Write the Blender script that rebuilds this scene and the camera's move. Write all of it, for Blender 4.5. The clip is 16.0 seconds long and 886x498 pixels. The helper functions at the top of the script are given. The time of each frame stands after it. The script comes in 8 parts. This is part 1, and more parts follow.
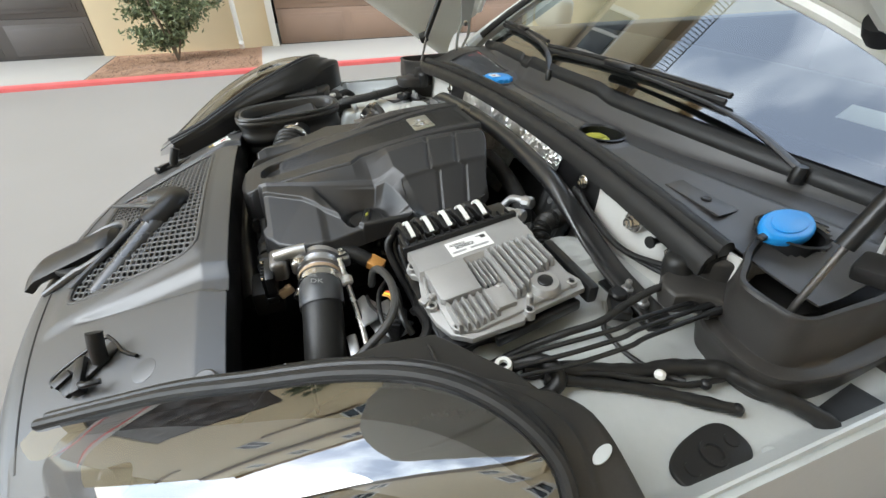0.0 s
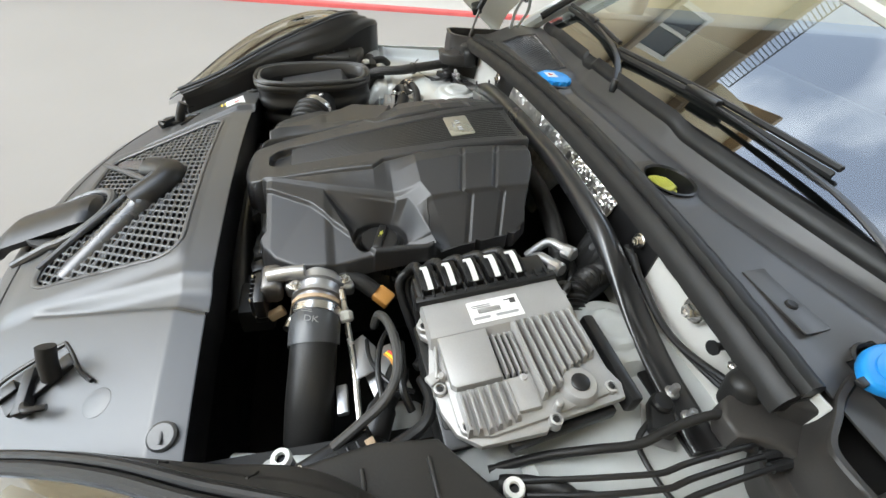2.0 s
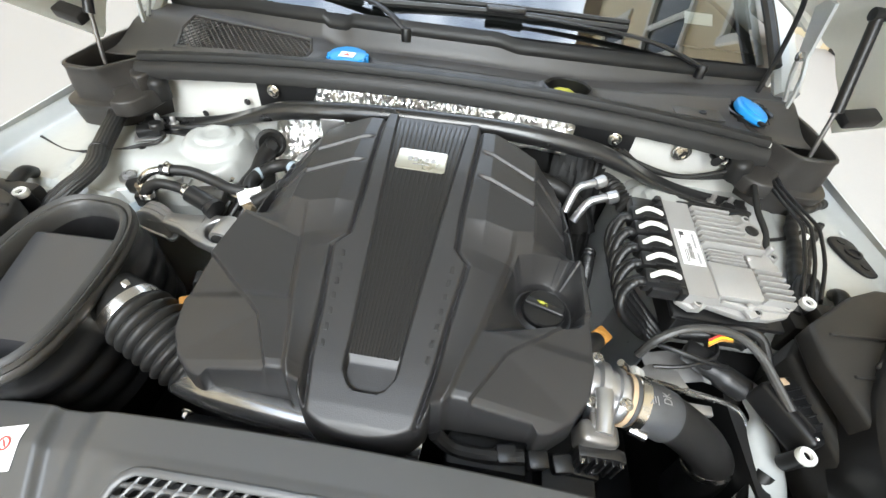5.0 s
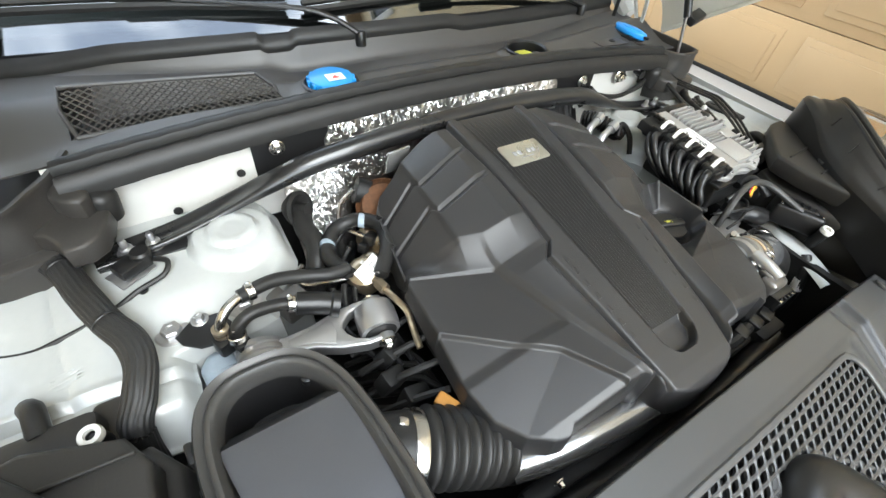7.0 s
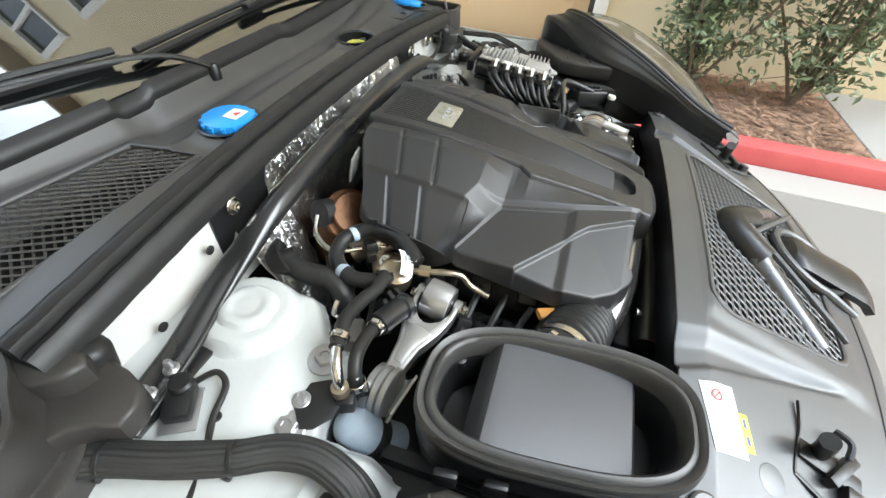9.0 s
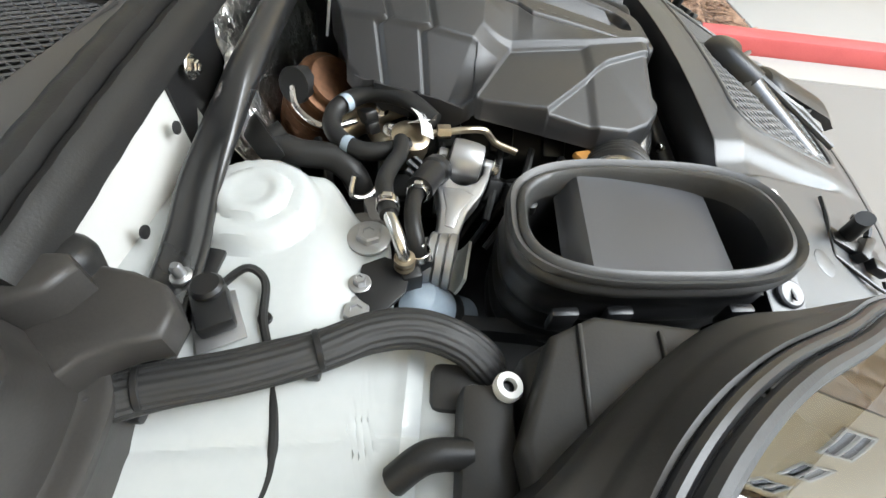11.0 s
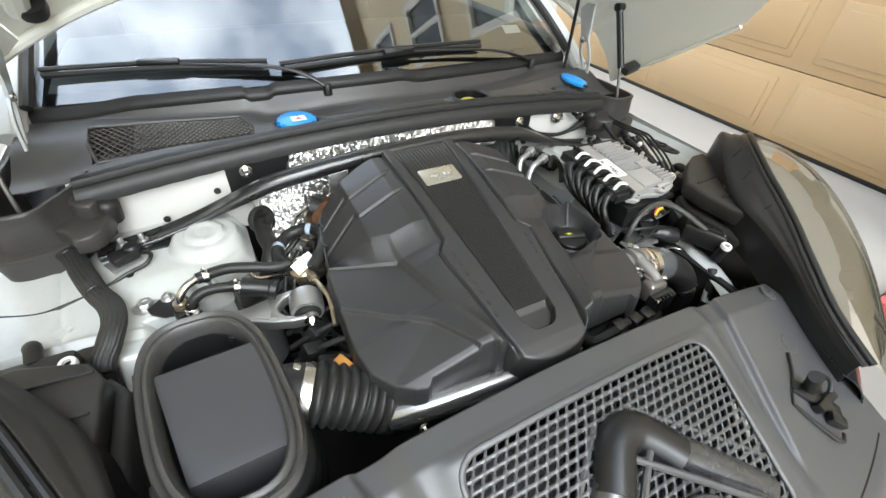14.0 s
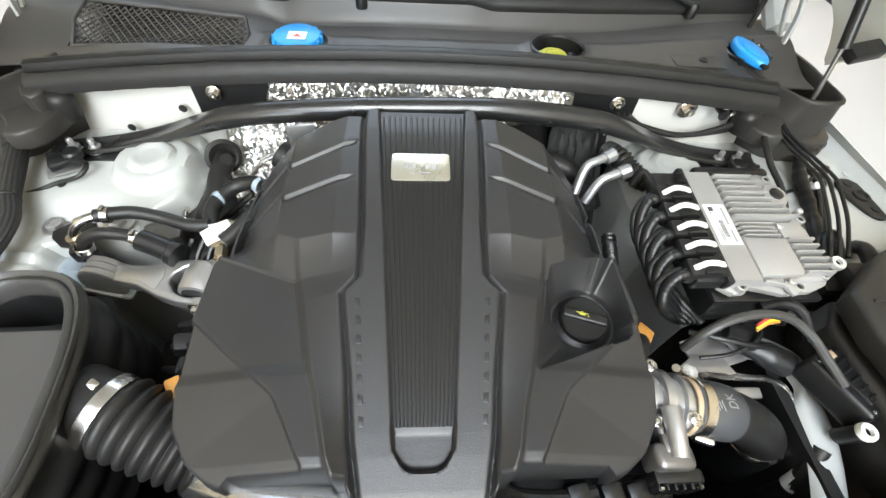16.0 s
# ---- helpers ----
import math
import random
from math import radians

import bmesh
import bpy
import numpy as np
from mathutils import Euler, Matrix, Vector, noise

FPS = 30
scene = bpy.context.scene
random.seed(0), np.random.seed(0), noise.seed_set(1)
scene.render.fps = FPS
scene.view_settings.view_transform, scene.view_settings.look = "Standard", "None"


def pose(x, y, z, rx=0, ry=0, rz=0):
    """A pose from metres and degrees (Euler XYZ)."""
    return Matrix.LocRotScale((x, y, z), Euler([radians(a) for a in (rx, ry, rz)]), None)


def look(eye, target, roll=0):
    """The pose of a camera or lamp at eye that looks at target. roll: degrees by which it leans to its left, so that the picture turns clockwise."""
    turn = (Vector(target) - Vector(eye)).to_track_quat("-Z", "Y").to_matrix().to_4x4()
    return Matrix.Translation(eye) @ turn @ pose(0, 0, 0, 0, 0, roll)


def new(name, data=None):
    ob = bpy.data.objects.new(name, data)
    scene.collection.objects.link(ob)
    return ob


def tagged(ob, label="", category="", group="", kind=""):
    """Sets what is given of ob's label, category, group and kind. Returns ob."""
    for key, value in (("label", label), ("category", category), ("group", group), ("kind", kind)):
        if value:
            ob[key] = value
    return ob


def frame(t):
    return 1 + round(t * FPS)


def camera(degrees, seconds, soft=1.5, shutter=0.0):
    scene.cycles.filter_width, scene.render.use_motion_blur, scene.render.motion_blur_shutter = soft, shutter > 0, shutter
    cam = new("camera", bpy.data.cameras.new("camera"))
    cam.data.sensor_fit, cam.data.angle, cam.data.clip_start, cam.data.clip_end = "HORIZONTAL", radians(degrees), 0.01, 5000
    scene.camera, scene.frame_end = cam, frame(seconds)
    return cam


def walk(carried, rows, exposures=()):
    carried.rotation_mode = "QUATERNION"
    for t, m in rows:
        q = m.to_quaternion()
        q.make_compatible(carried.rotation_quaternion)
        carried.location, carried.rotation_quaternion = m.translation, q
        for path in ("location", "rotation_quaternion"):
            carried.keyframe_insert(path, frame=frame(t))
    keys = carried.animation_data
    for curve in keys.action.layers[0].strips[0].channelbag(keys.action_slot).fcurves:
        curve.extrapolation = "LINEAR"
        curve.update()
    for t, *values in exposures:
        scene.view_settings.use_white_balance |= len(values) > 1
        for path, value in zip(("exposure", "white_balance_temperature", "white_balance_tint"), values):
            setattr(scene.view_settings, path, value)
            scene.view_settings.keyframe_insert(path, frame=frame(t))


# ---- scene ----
cam = camera(92.5, 16.0)
PATH = [
    (0, (1.087, 0.19, 1.394), (-0.455, 0.741, 0.245), -0.3),
    (0.5, (0.963, 0.335, 1.338), (-0.583, 0.509, 0.081), 1.5),
    (1, (0.921, 0.361, 1.376), (-0.626, 0.395, 0.109), 2.4),
    (1.5, (0.907, 0.308, 1.404), (-0.618, 0.505, 0.124), 6.0),
    (2, (0.893, 0.223, 1.437), (-0.551, 0.704, 0.139), 8.3),
    (2.5, (0.837, 0.114, 1.449), (-0.473, 0.853, 0.131), 8.0),
    (3, (0.688, 0.016, 1.474), (-0.433, 0.985, 0.131), 7.1),
    (3.2, (0.643, -0.007, 1.493), (-0.395, 1.027, 0.132), 6.4),
    (5.3, (0.019, -0.163, 1.462), (0.085, 1.245, 0.043), 6.2),
    (5.5, (-0.034, -0.15, 1.457), (0.133, 1.249, 0.037), 6.2),
    (6, (-0.239, -0.14, 1.47), (0.168, 1.203, 0.044), 6.3),
    (6.5, (-0.39, -0.107, 1.451), (0.251, 1.146, 0.03), 7.0),
    (7, (-0.533, 0.02, 1.455), (0.3, 1.141, 0.023), 7.4),
    (7.5, (-0.587, 0.069, 1.456), (0.424, 1.058, 0.042), 7.3),
    (8, (-0.675, 0.103, 1.456), (0.486, 0.939, 0.059), 6.2),
    (8.2, (-0.723, 0.12, 1.45), (0.49, 0.871, 0.048), 5.9),
    (10.3, (-0.895, 0.493, 1.405), (0.483, 0.311, -0.032), 7.1),
    (10.5, (-0.904, 0.491, 1.348), (0.428, 0.276, -0.129), 8.6),
    (11, (-0.89, 0.451, 1.273), (0.373, 0.371, -0.276), 8.0),
    (11.5, (-0.822, 0.37, 1.293), (0.44, 0.514, -0.251), 6.8),
    (12, (-0.821, 0.253, 1.331), (0.504, 0.659, -0.111), 5.9),
    (12.5, (-0.82, 0.099, 1.385), (0.478, 0.781, 0.026), 5.2),
    (13, (-0.768, -0.056, 1.444), (0.403, 0.929, 0.156), 3.8),
    (13.5, (-0.574, -0.226, 1.504), (0.429, 0.967, 0.251), 4.2),
    (14, (-0.424, -0.254, 1.523), (0.34, 1.075, 0.239), 3.7),
    (14.5, (-0.264, -0.206, 1.505), (0.307, 1.156, 0.157), 4.1),
    (15, (-0.186, -0.16, 1.497), (0.182, 1.209, 0.087), 4.1),
    (15.5, (-0.1, -0.084, 1.493), (0.144, 1.244, 0.017), 5.1),
    (16, (-0.01, -0.007, 1.473), (0.117, 1.219, -0.102), 4.9),
]
walk(cam, [(t, look(eye, target, roll)) for t, eye, target, roll in PATH], exposures=((0.0, 1.56, 5950, 5), (0.5, 1.72, 6000, 5), (2.5, 1.80, 5980, 5), (5.3, 2.15, 6050, 5), (8.2, 2.15, 5950, 4), (10.3, 2.12, 5900, 5), (12.0, 2.09, 6000, 5), (13.5, 1.96, 6000, 5), (14.5, 2.07, 6080, 5), (16.0, 2.2, 6080, 5)))

# lights and sky
world = bpy.data.worlds.new("sky")
scene.world = world
world.use_nodes = True
wn, wl = world.node_tree.nodes, world.node_tree.links
wn.clear()
w_out = wn.new("ShaderNodeOutputWorld")
w_bg = wn.new("ShaderNodeBackground")
w_sky = wn.new("ShaderNodeTexSky")
w_sky.sky_type = "NISHITA"
w_sky.sun_disc = False
w_sky.sun_elevation, w_sky.sun_rotation = radians(42), radians(195)
w_tc = wn.new("ShaderNodeTexCoord")
w_noise = wn.new("ShaderNodeTexNoise")
w_noise.inputs["Scale"].default_value, w_noise.inputs["Detail"].default_value = 2.6, 7.0
w_ramp = wn.new("ShaderNodeValToRGB")
w_ramp.color_ramp.elements[0].position, w_ramp.color_ramp.elements[1].position = 0.42, 0.74
w_mix = wn.new("ShaderNodeMix")
w_mix.data_type = "RGBA"
w_mix.inputs["B"].default_value = (14.0, 14.2, 14.5, 1)
wl.new(w_tc.outputs["Generated"], w_noise.inputs["Vector"])
wl.new(w_noise.outputs["Fac"], w_ramp.inputs["Fac"])
wl.new(w_ramp.outputs["Color"], w_mix.inputs["Factor"])
wl.new(w_sky.outputs["Color"], w_mix.inputs["A"])
wl.new(w_mix.outputs["Result"], w_bg.inputs["Color"])
wl.new(w_bg.outputs["Background"], w_out.inputs["Surface"])
w_ramp.color_ramp.elements[0].color = (0.16, 0.16, 0.16, 1)
w_bg.inputs["Strength"].default_value = 0.15
sun_data = bpy.data.lights.new("sun", "SUN")
sun_data.energy, sun_data.angle, sun_data.color = 1.6, radians(50), (1.0, 0.95, 0.88)
sun = new("sun", sun_data)
sun.rotation_euler = (radians(48), 0, radians(15))


# ---- materials ----
def surface(name, col, rough=0.5, metal=0.0, var=0.2, coarse=6.0, fine=250.0, bump=0.15, dist=0.0006, coat=0.0, rvar=0.12, tint=None, spec=0.5):
    """A painted, moulded or mineral surface with stains at one scale and grain at another."""
    m = bpy.data.materials.new(name)
    m.use_nodes = True
    n, l = m.node_tree.nodes, m.node_tree.links
    b = n["Principled BSDF"]
    tc = n.new("ShaderNodeTexCoord")
    big, small = n.new("ShaderNodeTexNoise"), n.new("ShaderNodeTexNoise")
    big.inputs["Scale"].default_value, big.inputs["Detail"].default_value = coarse, 5
    small.inputs["Scale"].default_value, small.inputs["Detail"].default_value = fine, 3
    for q in (big, small):
        l.new(tc.outputs["Object"], q.inputs["Vector"])
    mix = n.new("ShaderNodeMix")
    mix.data_type = "RGBA"
    lo = [c * (1 - var) for c in col]
    hi = [min(1, c * (1 + var)) for c in (tint or col)]
    mix.inputs["A"].default_value, mix.inputs["B"].default_value = (*lo, 1), (*hi, 1)
    add = n.new("ShaderNodeMath")
    add.operation = "MULTIPLY_ADD"
    add.inputs[1].default_value = 0.45
    half = n.new("ShaderNodeMath")
    half.operation = "MULTIPLY"
    half.inputs[1].default_value = 0.6
    l.new(big.outputs["Fac"], half.inputs[0])
    l.new(small.outputs["Fac"], add.inputs[0])
    l.new(half.outputs[0], add.inputs[2])
    l.new(add.outputs[0], mix.inputs["Factor"])
    l.new(mix.outputs["Result"], b.inputs["Base Color"])
    rr = n.new("ShaderNodeMapRange")
    rr.inputs["To Min"].default_value, rr.inputs["To Max"].default_value = max(0.02, rough - rvar), min(1, rough + rvar)
    l.new(big.outputs["Fac"], rr.inputs["Value"])
    l.new(rr.outputs["Result"], b.inputs["Roughness"])
    b.inputs["Metallic"].default_value, b.inputs["Coat Weight"].default_value = metal, coat
    b.inputs["Coat Roughness"].default_value = 0.06
    b.inputs["Specular IOR Level"].default_value = spec
    if bump:
        bp = n.new("ShaderNodeBump")
        bp.inputs["Strength"].default_value, bp.inputs["Distance"].default_value = bump, dist
        l.new(small.outputs["Fac"], bp.inputs["Height"])
        l.new(bp.outputs["Normal"], b.inputs["Normal"])
    return m


M_COVER = surface("cover_plastic", (0.0215, 0.0213, 0.0222), 0.42, var=0.25, coarse=9, fine=650, bump=0.55, dist=0.0005, rvar=0.08, spec=0.6)
M_SLAM = surface("grained_grey_plastic", (0.054, 0.055, 0.057), 0.39, var=0.14, coarse=5, fine=1200, bump=0.3, dist=0.0003, rvar=0.07, spec=0.75)
M_INLAY = surface("glossy_cover_inlay", (0.012, 0.012, 0.0125), 0.3, var=0.2, coarse=9, fine=900, bump=0.2, dist=0.0003, rvar=0.05)
M_PLATE = surface("smooth_black_plate", (0.075, 0.076, 0.082), 0.36, 0.5, var=0.12, coarse=8, fine=600, bump=0.08)
M_GLOSS = surface("gloss_black_paint", (0.016, 0.016, 0.0165), 0.3, var=0.2, coarse=12, fine=300, bump=0.06, coat=0.45)
M_BLACK = surface("black_plastic", (0.0105, 0.0105, 0.011), 0.36, var=0.3, coarse=12, fine=500, bump=0.15, rvar=0.12, spec=0.45)
M_DUSTY = surface("dusty_black_plastic", (0.0125, 0.0121, 0.0115), 0.5, var=0.35, coarse=14, fine=300, bump=0.2, tint=(0.022, 0.0205, 0.0185))
M_RUBBER = surface("black_rubber", (0.0115, 0.0114, 0.0112), 0.44, var=0.35, coarse=18, fine=420, bump=0.3, tint=(0.018, 0.0175, 0.017), spec=0.34)
M_RIM = surface("grey_rim_rubber", (0.030, 0.0295, 0.029), 0.42, var=0.3, coarse=12, fine=400, bump=0.2, tint=(0.045, 0.044, 0.042), spec=0.5)
M_MARK = surface("gloss_mark", (0.018, 0.018, 0.0185), 0.33, var=0.1, coarse=20, fine=300, bump=0.0, spec=0.6)
M_COWL = surface("cowl_plastic", (0.040, 0.0385, 0.037), 0.44, var=0.22, coarse=5, fine=800, bump=0.3, dist=0.0003, spec=0.6, tint=(0.048, 0.045, 0.042))
M_SEALRUB = surface("matt_trough_rubber", (0.023, 0.022, 0.021), 0.48, var=0.3, coarse=15, fine=350, bump=0.2, tint=(0.036, 0.033, 0.030), spec=0.5)
# near-black for grimy parts, and for shade painted into gaps, holes and recesses
M_DARK = surface("grime_and_shade_black", (0.007, 0.007, 0.007), 0.6, var=0.5, coarse=20, fine=120, bump=0.3)
M_WHITE = surface("white_car_paint", (0.435, 0.455, 0.452), 0.3, var=0.05, coarse=7, fine=90, bump=0.02, coat=0.6, rvar=0.06, tint=(0.47, 0.486, 0.475))
M_CREAM = surface("cream_primer_paint", (0.52, 0.515, 0.485), 0.42, var=0.05, coarse=6, fine=120, bump=0.03, coat=0.2)
M_HOOD = surface("bonnet_underside_paint", (0.70, 0.69, 0.62), 0.36, var=0.05, coarse=4, fine=100, bump=0.03, coat=0.3)
M_ALU = surface("cast_aluminium", (0.46, 0.46, 0.465), 0.36, 0.85, var=0.12, coarse=18, fine=700, bump=0.25, dist=0.0004)
M_ECU = surface("dull_cast_aluminium", (0.40, 0.395, 0.385), 0.5, 0.55, var=0.18, coarse=22, fine=600, bump=0.35, dist=0.0005)
M_STEEL = surface("bright_steel", (0.62, 0.6, 0.57), 0.25, 1.0, var=0.15, coarse=25, fine=400, bump=0.06)
M_DIRTYALU = surface("oiled_cast_aluminium", (0.26, 0.255, 0.25), 0.42, 0.8, var=0.4, coarse=30, fine=500, bump=0.3, dist=0.0005, tint=(0.16, 0.15, 0.14))
M_BRASS = surface("yellow_zinc_steel", (0.40, 0.34, 0.25), 0.33, 0.9, var=0.3, coarse=40, fine=400, bump=0.1)
M_HEAT = surface("heat_stained_shield", (0.055, 0.033, 0.02), 0.45, 0.7, var=0.7, coarse=30, fine=160, bump=0.8, tint=(0.11, 0.052, 0.025))
M_CLIPW = surface("white_nylon", (0.72, 0.72, 0.69), 0.4, var=0.06, coarse=40, fine=200, bump=0.03)
M_BLUE = surface("blue_cap_plastic", (0.03, 0.28, 0.72), 0.36, var=0.1, coarse=30, fine=300, bump=0.05)
M_PALEBLUE = surface("pale_blue_bottle_plastic", (0.3, 0.36, 0.42), 0.4, var=0.2, coarse=30, fine=200, bump=0.05)
M_YELLOW = surface("yellow_green_cap", (0.43, 0.43, 0.06), 0.45, var=0.12, coarse=30, fine=300, bump=0.05)
M_LABEL = surface("paper_label", (0.76, 0.76, 0.74), 0.45, var=0.03, coarse=30, fine=200, bump=0.0)
M_YLABEL = surface("yellow_label", (0.75, 0.6, 0.02), 0.45, var=0.04, coarse=30, fine=200, bump=0.0)
M_INK = surface("printed_ink", (0.05, 0.05, 0.05), 0.5, var=0.1, coarse=30, fine=200, bump=0.0)
M_INKG = surface("grey_ink", (0.3, 0.3, 0.3), 0.5, var=0.1, coarse=30, fine=200, bump=0.0)
M_INKB = surface("blue_ink", (0.05, 0.08, 0.35), 0.5, var=0.1, coarse=30, fine=200, bump=0.0)
M_INKR = surface("red_ink", (0.55, 0.05, 0.04), 0.5, var=0.1, coarse=30, fine=200, bump=0.0)
M_BADGE = surface("brushed_badge", (0.55, 0.53, 0.45), 0.3, 0.8, var=0.06, coarse=20, fine=900, bump=0.1)
M_ORANGE = surface("orange_foam_tag", (0.42, 0.2, 0.04), 0.6, var=0.2, coarse=40, fine=300, bump=0.1)
M_TAN = surface("tan_tape", (0.42, 0.31, 0.2), 0.6, var=0.15, coarse=40, fine=300, bump=0.1)
M_ASPHALT = surface("asphalt", (0.205, 0.187, 0.165), 0.85, var=0.14, coarse=0.9, fine=160, bump=0.5, dist=0.002, tint=(0.226, 0.211, 0.192))
M_CONC = surface("pale_concrete", (0.35, 0.33, 0.295), 0.8, var=0.12, coarse=1.2, fine=120, bump=0.3, dist=0.001)
M_KERB = surface("red_kerb_paint", (0.5, 0.06, 0.06), 0.6, var=0.2, coarse=5, fine=120, bump=0.3, dist=0.001, tint=(0.56, 0.12, 0.11))
M_STUCCO = surface("beige_stucco", (0.64, 0.53, 0.34), 0.85, var=0.1, coarse=2.5, fine=90, bump=0.6, dist=0.003)
M_STUCCO2 = surface("brown_stucco", (0.27, 0.21, 0.14), 0.85, var=0.1, coarse=2.5, fine=90, bump=0.6, dist=0.003)
M_DOOR = surface("tan_door_paint", (0.45, 0.315, 0.17), 0.5, var=0.06, coarse=3, fine=90, bump=0.1, dist=0.001)
M_DOOR2 = surface("brown_door_paint", (0.26, 0.175, 0.125), 0.5, var=0.06, coarse=3, fine=90, bump=0.1, dist=0.001)
M_DOOR3 = surface("dark_door_paint", (0.09, 0.08, 0.075), 0.5, var=0.06, coarse=3, fine=90, bump=0.1, dist=0.001)
M_TRIM = surface("cream_trim_paint", (0.68, 0.66, 0.6), 0.6, var=0.06, coarse=5, fine=90, bump=0.1, dist=0.001)
M_LEAF = surface("leaves", (0.095, 0.125, 0.055), 0.45, var=0.45, coarse=7, fine=60, bump=0.0, tint=(0.14, 0.17, 0.085))
M_BARK = surface("bark", (0.12, 0.09, 0.06), 0.85, var=0.3, coarse=30, fine=200, bump=0.5, dist=0.002)
M_MULCH = surface("wood_mulch", (0.16, 0.09, 0.055), 0.9, var=0.5, coarse=25, fine=150, bump=0.8, dist=0.006, tint=(0.26, 0.16, 0.1))
M_IRON = surface("black_iron", (0.02, 0.02, 0.02), 0.5, var=0.2, coarse=10, fine=200)
M_DASH = surface("dashboard_skin", (0.035, 0.035, 0.037), 0.7, var=0.15, coarse=8, fine=400, bump=0.3)
M_SEATGREY = surface("cabin_lining", (0.2, 0.19, 0.18), 0.8, var=0.15, coarse=8, fine=400, bump=0.3)
M_LAMPBLACK = surface("gloss_black_lamp_bezel", (0.015, 0.015, 0.016), 0.15, var=0.2, coarse=20, fine=300, bump=0.0)
M_AMBER = surface("amber_reflector", (0.55, 0.24, 0.03), 0.25, var=0.2, coarse=20, fine=300, bump=0.0)


M_GUIDE = surface("smoked_light_guide", (0.16, 0.16, 0.165), 0.2, var=0.1, coarse=20, fine=300, bump=0.0)
M_CHROME = surface("dark_chrome_module", (0.25, 0.25, 0.26), 0.15, 1.0, var=0.1, coarse=20, fine=300, bump=0.0)


def leaf_random(m):
    n, l = m.node_tree.nodes, m.node_tree.links
    g = n.new("ShaderNodeNewGeometry")
    hs = n.new("ShaderNodeHueSaturation")
    mr = n.new("ShaderNodeMapRange")
    mr.inputs["To Min"].default_value, mr.inputs["To Max"].default_value = 0.5, 1.6
    l.new(g.outputs["Random Per Island"], mr.inputs["Value"])
    l.new(mr.outputs["Result"], hs.inputs["Value"])
    src = n["Principled BSDF"].inputs["Base Color"].links[0].from_socket
    l.new(src, hs.inputs["Color"])
    l.new(hs.outputs["Color"], n["Principled BSDF"].inputs["Base Color"])


leaf_random(M_LEAF)
leaf_random(M_MULCH)


def foil_material():
    m = bpy.data.materials.new("crinkled_foil")
    m.use_nodes = True
    n, l = m.node_tree.nodes, m.node_tree.links
    b = n["Principled BSDF"]
    b.inputs["Base Color"].default_value = (0.78, 0.77, 0.75, 1)
    b.inputs["Metallic"].default_value, b.inputs["Roughness"].default_value = 1.0, 0.34
    tc, v, nz, bp = n.new("ShaderNodeTexCoord"), n.new("ShaderNodeTexVoronoi"), n.new("ShaderNodeTexNoise"), n.new("ShaderNodeBump")
    mp, ds, sb, sc, ad, nm = n.new("ShaderNodeMapping"), n.new("ShaderNodeVectorMath"), n.new("ShaderNodeVectorMath"), n.new("ShaderNodeVectorMath"), n.new("ShaderNodeVectorMath"), n.new("ShaderNodeVectorMath")
    mp.inputs["Scale"].default_value = (1.0, 1.0, 0.8)
    v.inputs["Scale"].default_value, nz.inputs["Scale"].default_value = 270, 70
    nz.inputs["Detail"].default_value = 6.0
    # facets: every cell of the warped pattern leans its own way
    ds.operation, sb.operation, sc.operation, nm.operation = "MULTIPLY_ADD", "SUBTRACT", "SCALE", "NORMALIZE"
    ds.inputs[1].default_value = (0.02, 0.02, 0.02)
    sb.inputs[1].default_value = (0.5, 0.5, 0.5)
    sc.inputs["Scale"].default_value = 0.8
    bp.inputs["Strength"].default_value, bp.inputs["Distance"].default_value = 0.8, 0.003
    l.new(tc.outputs["Object"], mp.inputs["Vector"])
    l.new(mp.outputs["Vector"], nz.inputs["Vector"])
    l.new(nz.outputs["Color"], ds.inputs[0])
    l.new(mp.outputs["Vector"], ds.inputs[2])
    l.new(ds.outputs["Vector"], v.inputs["Vector"])
    l.new(v.outputs["Color"], sb.inputs[0])
    l.new(sb.outputs["Vector"], sc.inputs[0])
    l.new(nz.outputs["Fac"], bp.inputs["Height"])
    l.new(bp.outputs["Normal"], ad.inputs[0])
    l.new(sc.outputs["Vector"], ad.inputs[1])
    l.new(ad.outputs["Vector"], nm.inputs[0])
    l.new(nm.outputs["Vector"], b.inputs["Normal"])
    return m


def braid_material():
    m = surface("braided_sleeve", (0.02, 0.02, 0.02), 0.4, var=0.2, coarse=20, fine=300, bump=0.0)
    n, l = m.node_tree.nodes, m.node_tree.links
    tc, w1, w2, ad, bp = n.new("ShaderNodeTexCoord"), n.new("ShaderNodeTexWave"), n.new("ShaderNodeTexWave"), n.new("ShaderNodeMath"), n.new("ShaderNodeBump")
    mp1, mp2 = n.new("ShaderNodeMapping"), n.new("ShaderNodeMapping")
    mp1.inputs["Rotation"].default_value, mp2.inputs["Rotation"].default_value = (0.4, 0.3, 0.8), (-0.4, 0.3, -0.8)
    for mp, w in ((mp1, w1), (mp2, w2)):
        l.new(tc.outputs["Object"], mp.inputs["Vector"])
        l.new(mp.outputs["Vector"], w.inputs["Vector"])
        w.inputs["Scale"].default_value = 260
    l.new(w1.outputs["Fac"], ad.inputs[0])
    l.new(w2.outputs["Fac"], ad.inputs[1])
    l.new(ad.outputs[0], bp.inputs["Height"])
    bp.inputs["Strength"].default_value, bp.inputs["Distance"].default_value = 0.35, 0.0006
    l.new(bp.outputs["Normal"], n["Principled BSDF"].inputs["Normal"])
    return m


